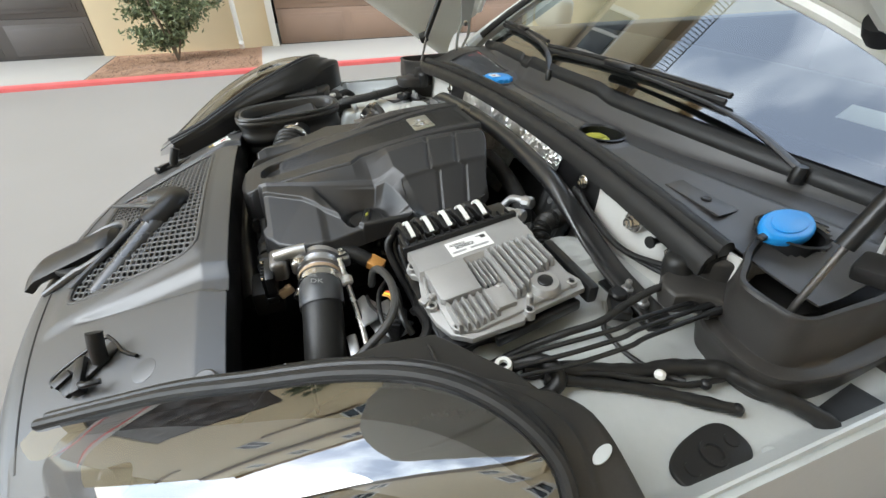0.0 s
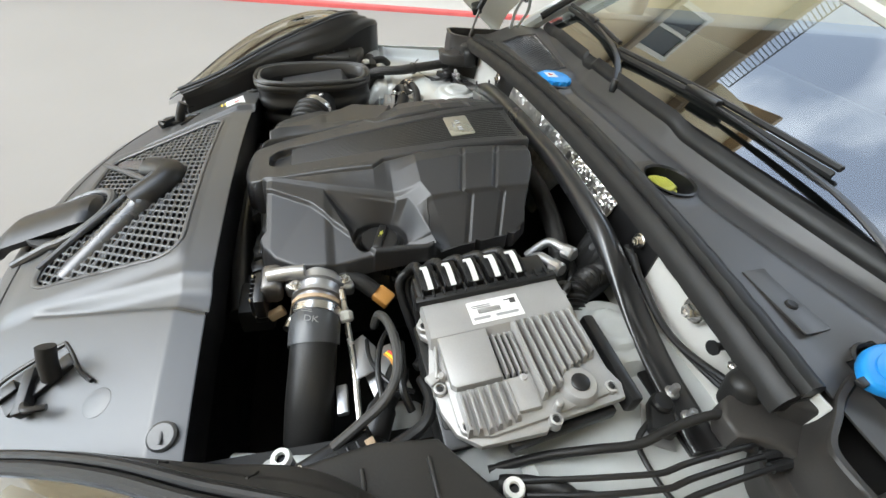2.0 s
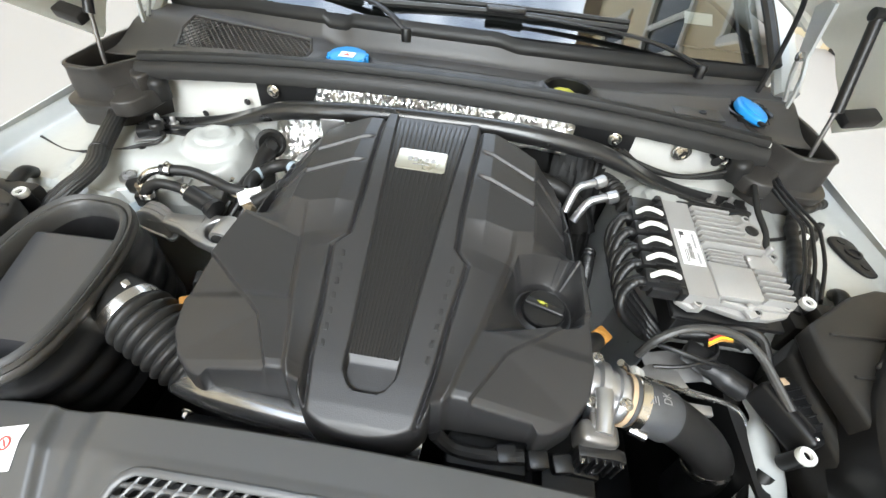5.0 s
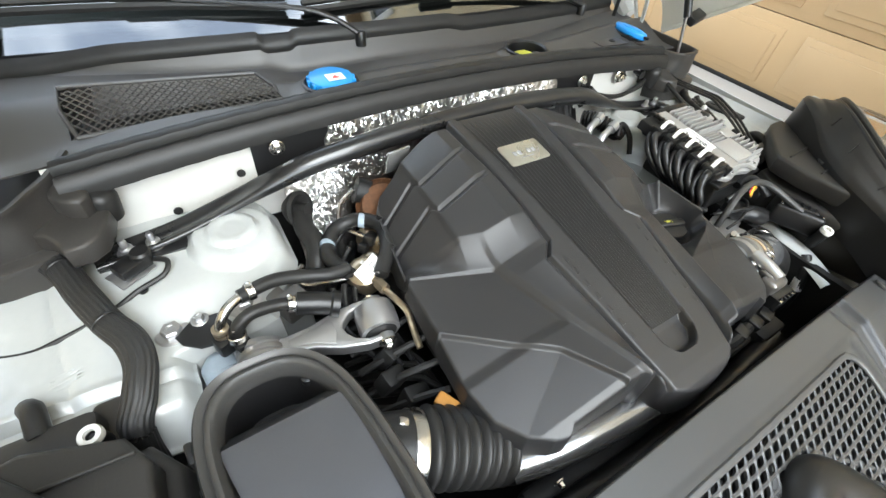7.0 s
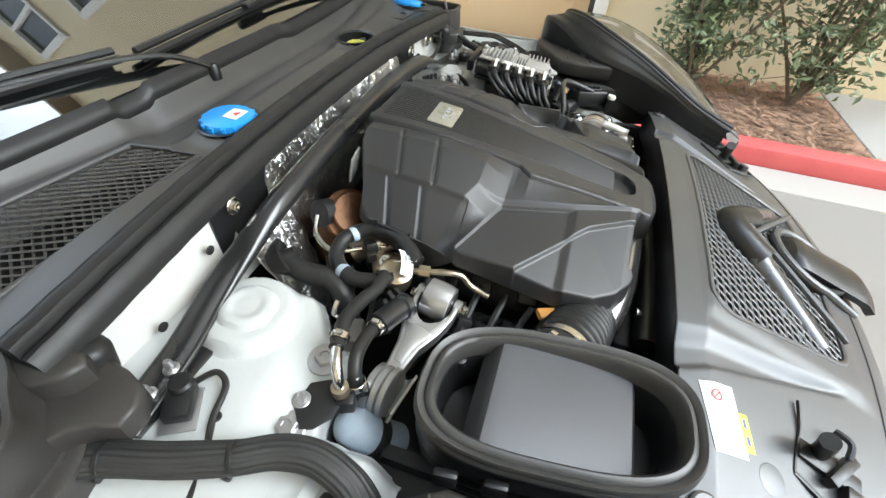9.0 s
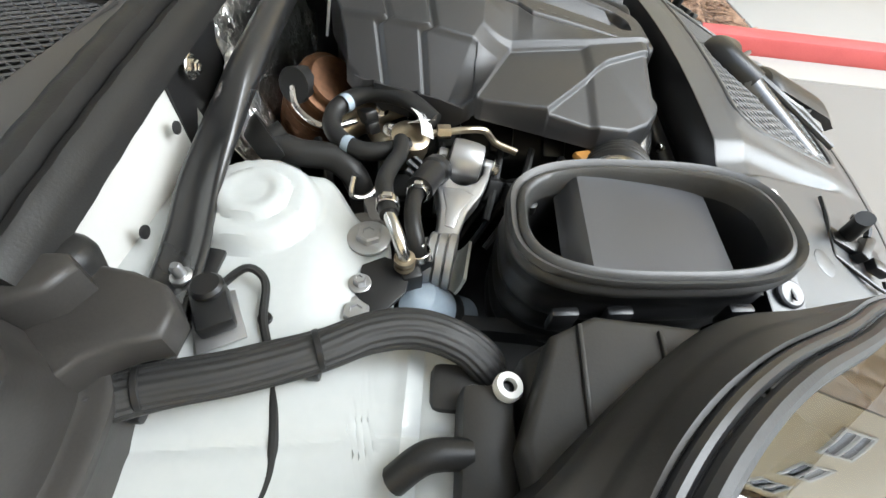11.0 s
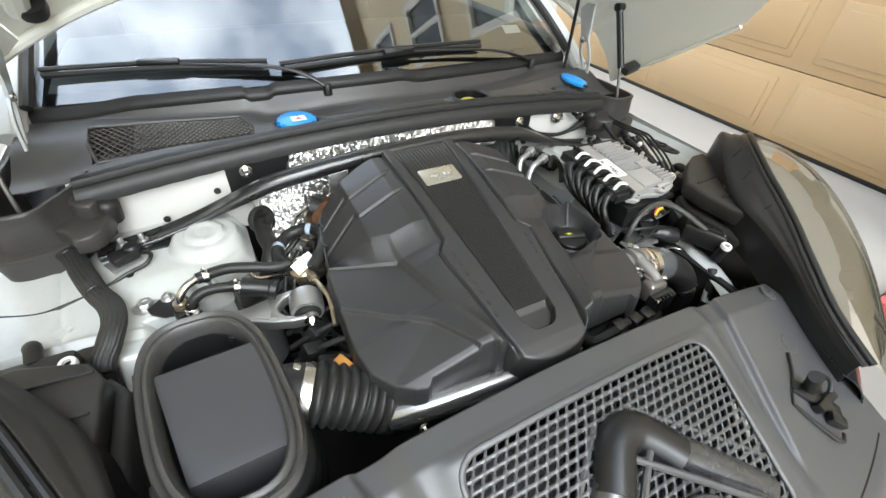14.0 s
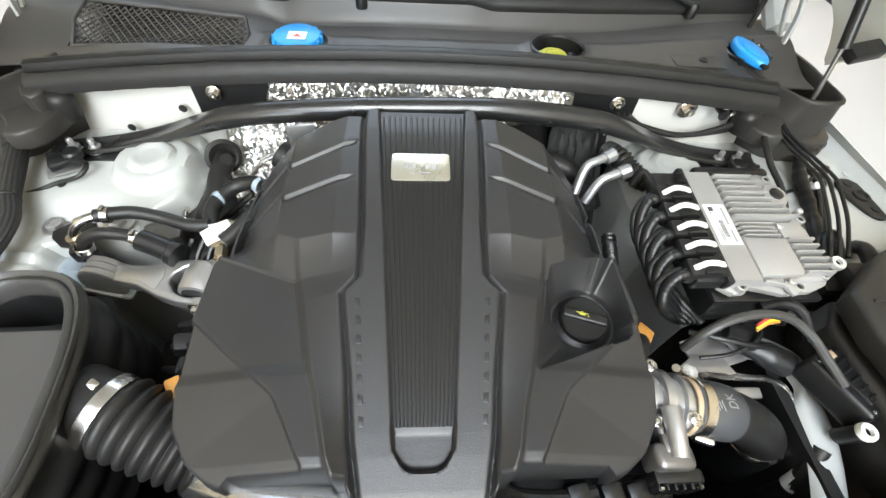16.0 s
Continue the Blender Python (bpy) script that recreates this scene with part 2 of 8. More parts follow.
def glass_material(name, tint, rough=0.0, ior=1.75):
    """Clear pane: mostly transparent, with a mirror-like coat that grows at grazing angles."""
    m = bpy.data.materials.new(name)
    m.use_nodes = True
    n, l = m.node_tree.nodes, m.node_tree.links
    n.clear()
    out, tr, gl, mx, fr = n.new("ShaderNodeOutputMaterial"), n.new("ShaderNodeBsdfTransparent"), n.new("ShaderNodeBsdfGlossy"), n.new("ShaderNodeMixShader"), n.new("ShaderNodeFresnel")
    tr.inputs["Color"].default_value = (*tint, 1)
    gl.inputs["Roughness"].default_value = rough
    fr.inputs["IOR"].default_value = ior
    l.new(fr.outputs[0], mx.inputs[0])
    l.new(tr.outputs[0], mx.inputs[1])
    l.new(gl.outputs[0], mx.inputs[2])
    l.new(mx.outputs[0], out.inputs["Surface"])
    return m


M_FOIL = foil_material()
M_BRAID = braid_material()
M_SCREEN = glass_material("windscreen_glass", (0.42, 0.47, 0.45), ior=2.7)
M_LENS = glass_material("clear_lamp_lens", (0.88, 0.88, 0.86), ior=3.2)
M_PANE = glass_material("window_glass", (0.25, 0.32, 0.3))


# ---- mesh tools ----
def part(name, bm, material, parent=None, label="", angle=32, kind=""):
    me = bpy.data.meshes.new(name)
    bmesh.ops.recalc_face_normals(bm, faces=bm.faces[:])
    bm.to_mesh(me)
    bm.free()
    me.materials.append(material)
    me.shade_smooth()
    me.set_sharp_from_angle(angle=radians(angle))
    ob = new(name, me)
    if parent is not None:
        ob.parent = parent
        base = parent.matrix_basis.copy()
        if parent.parent is not None:
            base = parent.parent.matrix_basis @ parent.matrix_parent_inverse @ base
        ob.matrix_parent_inverse = base.inverted()
    if label or kind:
        tagged(ob, label=label, kind=kind)
    return ob


def thing(name, loc, label, category, group="", kind=""):
    e = new(name)
    e.location = loc
    e.empty_display_size = 0.05
    e.matrix_basis = Matrix.Translation(loc)
    return tagged(e, label, category, group, kind)


def merge(bm, other, m=None):
    if m is not None:
        other.transform(m)
    me = bpy.data.meshes.new("tmp")
    other.to_mesh(me)
    bm.from_mesh(me)
    bpy.data.meshes.remove(me)
    other.free()
    return bm


def box(bm, c, size, bev=0.002, rot=(0, 0, 0), seg=2):
    b = bmesh.new()
    bmesh.ops.create_cube(b, size=1)
    bmesh.ops.scale(b, vec=size, verts=b.verts)
    if bev:
        bmesh.ops.bevel(b, geom=b.edges[:], offset=min(bev, min(size) * 0.45), segments=seg, profile=0.5, affect="EDGES")
    return merge(bm, b, pose(*c, *rot))


def prism(bm, outline, z0, z1, bev=0.002, m=None, seg=2):
    """An outline in the x y plane, pulled up from z0 to z1, with rounded rims."""
    b = bmesh.new()
    f = b.faces.new([b.verts.new((x, y, z0)) for x, y in outline])
    r = bmesh.ops.extrude_face_region(b, geom=[f])
    up = [v for v in r["geom"] if isinstance(v, bmesh.types.BMVert)]
    bmesh.ops.translate(b, vec=(0, 0, z1 - z0), verts=up)
    if bev:
        rim = [e for e in b.edges if abs(e.verts[0].co.z - e.verts[1].co.z) < 1e-6]
        bmesh.ops.bevel(b, geom=rim, offset=bev, segments=seg, profile=0.5, affect="EDGES")
    return merge(bm, b, m)


def smooth_path(pts, n=8):
    """Points on a smooth line through the given ones."""
    p = [Vector(q) for q in pts]
    if len(p) < 3 or n < 2:
        return p
    out = []
    for i in range(len(p) - 1):
        a, b, c, d = p[max(i - 1, 0)], p[i], p[i + 1], p[min(i + 2, len(p) - 1)]
        for k in range(n):
            t = k / n
            out.append(0.5 * ((2 * b) + (c - a) * t + (2 * a - 5 * b + 4 * c - d) * t * t + (3 * b - a - 3 * c + d) * t ** 3))
    return out + [p[-1]]


def tube(bm, pts, r, seg=12, n=8, flat=1.0, caps=True):
    """A tube along a smooth line; r: a radius, or a function of the metres along it; flat squeezes it in height."""
    path = smooth_path(pts, n)
    rings, along, side = [], 0.0, None
    for i, p in enumerate(path):
        d = (path[min(i + 1, len(path) - 1)] - path[max(i - 1, 0)]).normalized()
        if i:
            along += (p - path[i - 1]).length
        if side is None:
            side = d.cross(Vector((0, 0, 1)))
            if side.length < 0.1:
                side = d.cross(Vector((0, 1, 0)))
        side = (side - d * side.dot(d)).normalized()
        up = side.cross(d)
        rad = r(along) if callable(r) else r
        rings.append([bm.verts.new(p + side * (rad * math.cos(a)) + up * (rad * flat * math.sin(a))) for a in (2 * math.pi * k / seg for k in range(seg))])
    for a, b in zip(rings, rings[1:]):
        for k in range(seg):
            bm.faces.new((a[k], a[(k + 1) % seg], b[(k + 1) % seg], b[k]))
    if caps:
        bm.faces.new(rings[0][::-1])
        bm.faces.new(rings[-1])
    return bm


def lathe(bm, profile, m, seg=28, caps=True):
    """A profile of (radius, height) turned round z and set at the pose m."""
    b = bmesh.new()
    rings = [[b.verts.new((r * math.cos(2 * math.pi * k / seg), r * math.sin(2 * math.pi * k / seg), z)) for k in range(seg)] for r, z in profile]
    for p, q in zip(rings, rings[1:]):
        for k in range(seg):
            b.faces.new((p[k], p[(k + 1) % seg], q[(k + 1) % seg], q[k]))
    if caps:
        b.faces.new(rings[0][::-1])
        b.faces.new(rings[-1])
    return merge(bm, b, m)


def sheet(bm, fn, nu, nv, thick=0.003, skip=None):
    """A surface fn(u, v) with thickness; skip(u, v) leaves holes."""
    grid = [[Vector(fn(i / nu, j / nv)) for j in range(nv + 1)] for i in range(nu + 1)]
    top, low = {}, {}

    def normal(i, j):
        a = grid[min(i + 1, nu)][j] - grid[max(i - 1, 0)][j]
        b = grid[i][min(j + 1, nv)] - grid[i][max(j - 1, 0)]
        c = a.cross(b)
        return c.normalized() if c.length > 1e-9 else Vector((0, 0, 1))

    def vert(d, i, j, off):
        if (i, j) not in d:
            d[i, j] = bm.verts.new(grid[i][j] + normal(i, j) * off)
        return d[i, j]

    kept = {(i, j) for i in range(nu) for j in range(nv) if not (skip and skip((i + 0.5) / nu, (j + 0.5) / nv))}
    for i, j in kept:
        ring = ((i, j), (i + 1, j), (i + 1, j + 1), (i, j + 1))
        bm.faces.new([vert(top, *q, 0) for q in ring])
        if thick:
            bm.faces.new([vert(low, *q, -thick) for q in reversed(ring)])
            for (di, dj), a, b in (((0, -1), 0, 1), ((1, 0), 1, 2), ((0, 1), 2, 3), ((-1, 0), 3, 0)):
                if (i + di, j + dj) not in kept:
                    p, q = ring[a], ring[b]
                    bm.faces.new((vert(top, *q, 0), vert(top, *p, 0), vert(low, *p, -thick), vert(low, *q, -thick)))
    return bm


def curve_at(pts, t):
    """A value on the straight line between (t, value) pairs, eased."""
    if t <= pts[0][0]:
        return pts[0][1]
    for (a, p), (b, q) in zip(pts, pts[1:]):
        if t <= b:
            return p + (q - p) * (t - a) / (b - a)
    return pts[-1][1]


def path_pt(pts, t):
    p = smooth_path(pts, 8)
    f = t * (len(p) - 1)
    i = min(int(f), len(p) - 2)
    return p[i].lerp(p[i + 1], f - i)


def smoothstep(a, b, x):
    t = min(1.0, max(0.0, (x - a) / (b - a)))
    return t * t * (3 - 2 * t)


def bolt(parent, at, r=0.008, h=0.008, rot=(0, 0, 0), material=None, name="bolt", washer=True, label=""):
    bm = bmesh.new()
    m = pose(*at, *rot)
    if washer:
        lathe(bm, [(r * 1.7, 0), (r * 1.7, h * 0.2), (r * 1.5, h * 0.3)], m, 20)
    lathe(bm, [(r, 0.0), (r, h * 0.85), (r * 0.85, h), (r * 0.5, h), (r * 0.45, h * 0.8)], m, 6)
    return part(name, bm, material or M_STEEL, parent, label, angle=25)


def bars(parent, m, rows, material, thick=0.0004, name="print_bar"):
    """Plain printed bars: rows of (x, y, width, height) on the plane of m, as one part."""
    bm = bmesh.new()
    for x, y, w, h in rows:
        box(bm, (x, y, thick / 2), (w, h, thick), 0)
    bm.transform(m)
    return part(name, bm, material, parent)

# ---- setting: ground, kerbs, houses ----
LEFT_DOOR, LEFT_KERB = 3.55, 2.3
RIGHT_DOOR, RIGHT_KERB = -7.6, -5.9


def slab(name, x0, x1, y0, y1, z0, z1, material, bev=0.01, label="", kind="structure", category=""):
    bm = bmesh.new()
    box(bm, ((x0 + x1) / 2, (y0 + y1) / 2, (z0 + z1) / 2), (x1 - x0, y1 - y0, z1 - z0), bev)
    return tagged(part(name, bm, material), label, category, "", kind)


bm = bmesh.new()
sheet(bm, lambda u, v: (-150 + 300 * u, -150 + 300 * v, 0.0), 12, 12, 0.0)
tagged(part("ground", bm, M_ASPHALT), "worn grey asphalt of the alley between the garages", "asphalt", "", "structure")

# beside the car's left: gutter, apron, kerb, planting bed
slab("pavement_1", 1.86, LEFT_KERB - 0.16, -9, 9, -0.1, 0.012, M_CONC, label="pale concrete gutter strip along the red kerb", category="gutter")
slab("pavement_2", LEFT_KERB - 0.16, LEFT_DOOR + 0.1, 0.02, 5.6, -0.1, 0.03, M_CONC, label="pale concrete apron before the tan garage door", category="driveway")
slab("kerb_1", LEFT_KERB - 0.15, LEFT_KERB + 0.02, -9, 0.0, -0.1, 0.13, M_KERB, 0.03, "red painted concrete kerb round the planting bed", category="kerb")
slab("planting_bed_1", LEFT_KERB + 0.02, LEFT_DOOR + 0.1, -1.75, 0.0, -0.1, 0.09, M_MULCH, 0.0, "planting bed covered with brown wood mulch", category="planting bed")
slab("pavement_5", LEFT_KERB + 0.02, LEFT_DOOR + 0.1, -9, -1.755, -0.1, 0.1, M_CONC, label="pale concrete apron beyond the planting bed", category="driveway")
# beside the car's right
slab("pavement_3", RIGHT_DOOR - 0.1, RIGHT_KERB, -9, -2.25, -0.1, 0.05, M_CONC, label="pale concrete apron before the dark garage door", category="driveway")
slab("pavement_4", RIGHT_DOOR - 0.1, RIGHT_KERB, -0.05, 6, -0.1, 0.05, M_CONC, label="pale concrete apron before the brown garage door", category="driveway")
slab("kerb_2", RIGHT_KERB, RIGHT_KERB + 0.14, -9, 9, -0.1, 0.055, M_KERB, 0.02, "red painted kerb line along the alley", category="kerb")
slab("planting_bed_2", RIGHT_DOOR - 0.1, RIGHT_KERB, -2.25, -0.05, -0.1, 0.04, M_MULCH, 0.0, "planting bed covered with brown wood mulch", category="planting bed")


def mulch(name, x0, x1, y0, y1, z, count):
    bm = bmesh.new()
    rng = random.Random(11)
    for _ in range(count):
        c = Vector((rng.uniform(x0, x1), rng.uniform(y0, y1), z + rng.uniform(0, 0.02)))
        a, l, w = rng.uniform(0, 6.28), rng.uniform(0.015, 0.05), rng.uniform(0.004, 0.01)
        d, s = Vector((math.cos(a), math.sin(a), rng.uniform(-0.3, 0.3))) * l, Vector((-math.sin(a), math.cos(a), 0)) * w
        bm.faces.new([bm.verts.new(c + q) for q in (-d - s, d - s, d + s, -d + s)])
    return tagged(part(name, bm, M_MULCH), "loose chips of brown bark mulch on the planting bed", "mulch", "", "stuff")


mulch("mulch_chips", LEFT_KERB + 0.05, LEFT_DOOR, -1.72, -0.05, 0.095, 2200)
mulch("mulch_chips", RIGHT_DOOR + 0.2, RIGHT_KERB, -2.2, -0.1, 0.045, 1500)


def wall_with_holes(bm, x, thick, y0, y1, z0, z1, holes):
    """A wall in the plane x, cut round its openings (y0, y1, z0, z1)."""
    ys = sorted({y0, y1, *[h[0] for h in holes], *[h[1] for h in holes]})
    zs = sorted({z0, z1, *[h[2] for h in holes], *[h[3] for h in holes]})
    for a, b in zip(ys, ys[1:]):
        for c, d in zip(zs, zs[1:]):
            if not any(h[0] <= a and b <= h[1] and h[2] <= c and d <= h[3] for h in holes):
                box(bm, (x + thick / 2, (a + b) / 2, (c + d) / 2), (abs(thick), b - a, d - c), 0)
    bmesh.ops.remove_doubles(bm, verts=bm.verts[:], dist=1e-4)


def garage_door(name, x, face, y0, y1, z1, material, label):
    """A sectional door: four rows of raised panels. face: +1 looks towards +x."""
    d = thing(name, (x, (y0 + y1) / 2, 0.03), label, "garage door")
    rows, cols = 4, 4
    h, w = (z1 - 0.03) / rows, (y1 - y0) / cols
    for r in range(rows):
        bm = bmesh.new()
        zc = 0.03 + h * (r + 0.5)
        box(bm, (x, (y0 + y1) / 2, zc), (0.04, y1 - y0, h - 0.006), 0.004)
        sec = part("door_section", bm, material, d)
        for c in range(cols):
            yc = y0 + w * (c + 0.5)
            bm = bmesh.new()
            box(bm, (x + face * 0.02, yc, zc), (0.016, w - 0.16, h - 0.15), 0.007)
            box(bm, (x + face * 0.028, yc, zc), (0.014, w - 0.26, h - 0.25), 0.006)
            part("raised_panel", bm, material, sec)
    bm = bmesh.new()
    box(bm, (x + face * 0.022, (y0 + y1) / 2, 0.045), (0.03, y1 - y0, 0.03), 0.005)
    part("rubber_sill", bm, M_RUBBER, d)
    return d


def window_unit(name, x, face, y, z, w, h, label):
    g = thing(name, (x, y, z - h / 2), label, "window", "", "structure")
    bm = bmesh.new()
    for dy, dz, sy, sz in ((-w / 2, 0, 0.1, h + 0.2), (w / 2, 0, 0.1, h + 0.2), (0, h / 2, w, 0.1), (0, -h / 2, w, 0.1), (0, 0.0, 0.06, h)):
        box(bm, (x + face * 0.03, y + dy, z + dz), (0.1, sy, sz), 0.008)
    part("window_frame", bm, M_TRIM, g)
    for s in (-1, 1):
        bm = bmesh.new()
        box(bm, (x - face * 0.02, y + s * w / 4, z), (0.01, w / 2 - 0.08, h - 0.1), 0)
        part("pane", bm, M_PANE, g).visible_shadow = False
    bm = bmesh.new()
    box(bm, (x - face * 0.1, y, z), (0.02, w, h), 0)
    part("window_blind", bm, M_SEATGREY, g)
    return g


def house(name, x, face, holes, wins, y0, y1, top, label, wall_mat):
    """face: the side to which the front looks."""
    bm = bmesh.new()
    wall_with_holes(bm, x, -face * 0.3, y0, y1, 0, top, holes + [(y - w / 2, y + w / 2, z - h / 2, z + h / 2) for y, z, w, h in wins])
    tagged(part(name, bm, wall_mat), label, "wall", "", "structure")
    bm = bmesh.new()
    box(bm, (x - face * 1.7, (y0 + y1) / 2, top + 0.1), (4.4, y1 - y0 + 0.6, 0.2), 0.03)
    tagged(part("roof_" + name[-1], bm, M_STUCCO2), "overhanging flat roof edge of the townhouse", "roof", "", "structure")
    bm = bmesh.new()
    box(bm, (x - face * 3.5, (y0 + y1) / 2, top / 2), (0.2, y1 - y0, top), 0)
    tagged(part("wall_back_" + name[-1], bm, M_DARK), "dark inner wall behind the openings", "wall", "", "structure")


LEFT_WINS = [(y, z, 1.1, 1.5) for y in (-7.0, -3.2, 3.0, 6.8) for z in (4.1, 6.7, 9.4)]
RIGHT_WINS = [(y, 6.5, 1.2, 1.4) for y in (-6.5, -1.2, 3.2, 7.4)]
house("wall_1", LEFT_DOOR, -1, [(0.25, 5.15, 0, 2.35), (-8.2, -3.4, 0, 2.35)], LEFT_WINS, -16, 16, 11.2, "beige stucco wall of the townhouse with garage openings", M_STUCCO)
house("wall_2", RIGHT_DOOR, 1, [(0.25, 5.15, 0, 2.35), (-7.2, -2.4, 0, 2.35)], RIGHT_WINS, -16, 16, 9.1, "beige stucco wall of the facing townhouse", M_STUCCO)
for k, (x, face, wins) in enumerate(((LEFT_DOOR, -1, LEFT_WINS), (RIGHT_DOOR, 1, RIGHT_WINS))):
    for y, z, w, h in wins:
        window_unit("window_%d" % (k + 1), x, face, y, z, w, h, "framed double window with a pale blind in the stucco wall")
garage_door("garage_door", LEFT_DOOR + 0.12, -1, 0.3, 5.1, 2.3, M_DOOR, "closed tan garage door with raised panels")
garage_door("garage_door", LEFT_DOOR + 0.12, -1, -8.15, -3.45, 2.3, M_DOOR, "closed tan garage door with raised panels")
garage_door("garage_door", RIGHT_DOOR - 0.12, 1, 0.3, 5.1, 2.3, M_DOOR2, "closed brown garage door with raised panels")
garage_door("garage_door", RIGHT_DOOR - 0.12, 1, -7.15, -2.45, 2.3, M_DOOR3, "closed dark grey-brown garage door")


def jamb(x, face, y0, y1, z1):
    for y in (y0, y1):
        bm = bmesh.new()
        box(bm, (x + face * 0.03, y, z1 / 2 + 0.03), (0.1, 0.11, z1), 0.008)
        tagged(part("trim", bm, M_TRIM), "cream painted wooden door jamb", "door jamb", "", "structure")
    bm = bmesh.new()
    box(bm, (x + face * 0.03, (y0 + y1) / 2, z1 + 0.09), (0.1, y1 - y0 + 0.11, 0.11), 0.008)
    tagged(part("trim", bm, M_TRIM), "cream painted wooden door head", "door head", "", "structure")


jamb(LEFT_DOOR, -1, 0.2, 5.2, 2.3)
jamb(RIGHT_DOOR, 1, 0.2, 5.2, 2.3)


def balcony(x, face, y0, y1, z):
    g = thing("balcony", (x, (y0 + y1) / 2, z), "stucco balcony with a black iron railing", "balcony")
    bm = bmesh.new()
    box(bm, (x + face * 0.6, (y0 + y1) / 2, z), (1.2, y1 - y0, 0.3), 0.02)
    part("balcony_slab", bm, M_STUCCO, g)
    bm = bmesh.new()
    for zz in (0.25, 1.1):
        box(bm, (x + face * 1.15, (y0 + y1) / 2, z + zz), (0.04, y1 - y0, 0.04), 0.005)
    k = int((y1 - y0) / 0.11)
    for i in range(k + 1):
        box(bm, (x + face * 1.15, y0 + (y1 - y0) * i / k, z + 0.67), (0.018, 0.018, 0.85), 0)
    part("railing", bm, M_IRON, g)


balcony(RIGHT_DOOR - 1.1, 1, 3.0, 7.2, 9.4)
slab("wall_bay", RIGHT_DOOR - 1.0, RIGHT_DOOR + 0.7, -16, 2.8, 9.3, 12.4, M_STUCCO, 0.03, "projecting upper storey of the townhouse in cream stucco", category="wall")
for y in (-11.0, -7.0, -3.0, 0.8):
    window_unit("window_3", RIGHT_DOOR + 0.73, 1, y, 10.9, 1.2, 1.4, "framed double window high in the upper storey")
slab("trim", RIGHT_DOOR - 1.0, RIGHT_DOOR + 1.2, -16.2, 3.1, 12.4, 12.65, M_DOOR, 0.03, "tan timber eave of the upper bay", category="eave")
balcony(LEFT_DOOR, -1, 4.4, 8.2, 6.0)
for y0 in (-16.0, -5.3, 0.9):
    bm = bmesh.new()
    box(bm, (RIGHT_DOOR + 0.12, y0 + 2.2, 5.72), (0.24, 4.4, 0.2), 0.02)
    tagged(part("trim", bm, M_STUCCO2), "brown stucco band between the storeys", "wall band", "", "structure")
# rainwater pipe foot beside the brown door
bm = bmesh.new()
tube(bm, [(RIGHT_DOOR + 0.1, -0.35, 2.6), (RIGHT_DOOR + 0.1, -0.35, 0.3), (RIGHT_DOOR + 0.2, -0.35, 0.16)], 0.04, 10, 4)
tagged(part("downpipe", bm, M_TRIM), "cream rainwater pipe on the stucco wall", "downpipe")


def shrub(at, height, spread, leaves, seed):
    g = thing("shrub", at, "leafy green shrub on thin stems in the mulch bed", "shrub", "shrubs by the garages")
    rng = random.Random(seed)
    tips = []
    for i in range(7):
        bm = bmesh.new()
        a, lean = rng.uniform(0, 6.28), rng.uniform(0.15, 1.0) * spread
        top = Vector(at) + Vector((math.cos(a) * lean * 0.6, math.sin(a) * lean, height * rng.uniform(0.7, 1.0)))
        mid = Vector(at).lerp(top, 0.5) + Vector((rng.uniform(-0.05, 0.05), rng.uniform(-0.05, 0.05), 0))
        tube(bm, [at, mid, top], lambda s, h=height: max(0.004, 0.016 - 0.012 * s / h), 6, 5)
        for k in range(12):
            t = rng.uniform(0.08, 1)
            p = Vector(at).lerp(top, t)
            q = p + Vector((rng.uniform(-1, 1) * 0.25 * spread, rng.uniform(-1, 1) * 0.45 * spread, rng.uniform(-0.1, 0.25) * spread))
            tube(bm, [p, q], 0.003, 4, 1)
            tips.append((p, q))
        part("stem", bm, M_BARK, g)
    bm = bmesh.new()
    for i in range(leaves):
        p, q = rng.choice(tips)
        c = p.lerp(q, rng.uniform(0.3, 1.15)) + Vector([rng.gauss(0, 0.05) for _ in range(3)])
        d = Vector([rng.gauss(0, 1) for _ in range(3)]).normalized()
        s = d.cross(Vector((rng.gauss(0, 1), rng.gauss(0, 1), rng.gauss(0, 1)))).normalized()
        l, w = rng.uniform(0.025, 0.05), rng.uniform(0.011, 0.02)
        n = d.cross(s) * 0.006
        a, b, cc, dd = c - d * l, c + s * w + n, c + d * l, c - s * w + n
        bm.faces.new([bm.verts.new(v) for v in (a, b, cc)])
        bm.faces.new([bm.verts.new(v) for v in (a, cc, dd)])
    bmesh.ops.remove_doubles(bm, verts=bm.verts[:], dist=1e-5)
    me = part("crown", bm, M_LEAF, g)
    return g


shrub((3.05, -0.62, 0.09), 1.8, 0.8, 3000, 3)
shrub((3.1, -1.4, 0.09), 1.5, 0.75, 1700, 8)
shrub((RIGHT_DOOR + 0.75, -1.25, 0.05), 2.6, 0.95, 13000, 5)

# ---- the car's shell ----
car = thing("car", (0, 0.4, 0), "white car with its bonnet open, seen round its engine bay", "car")

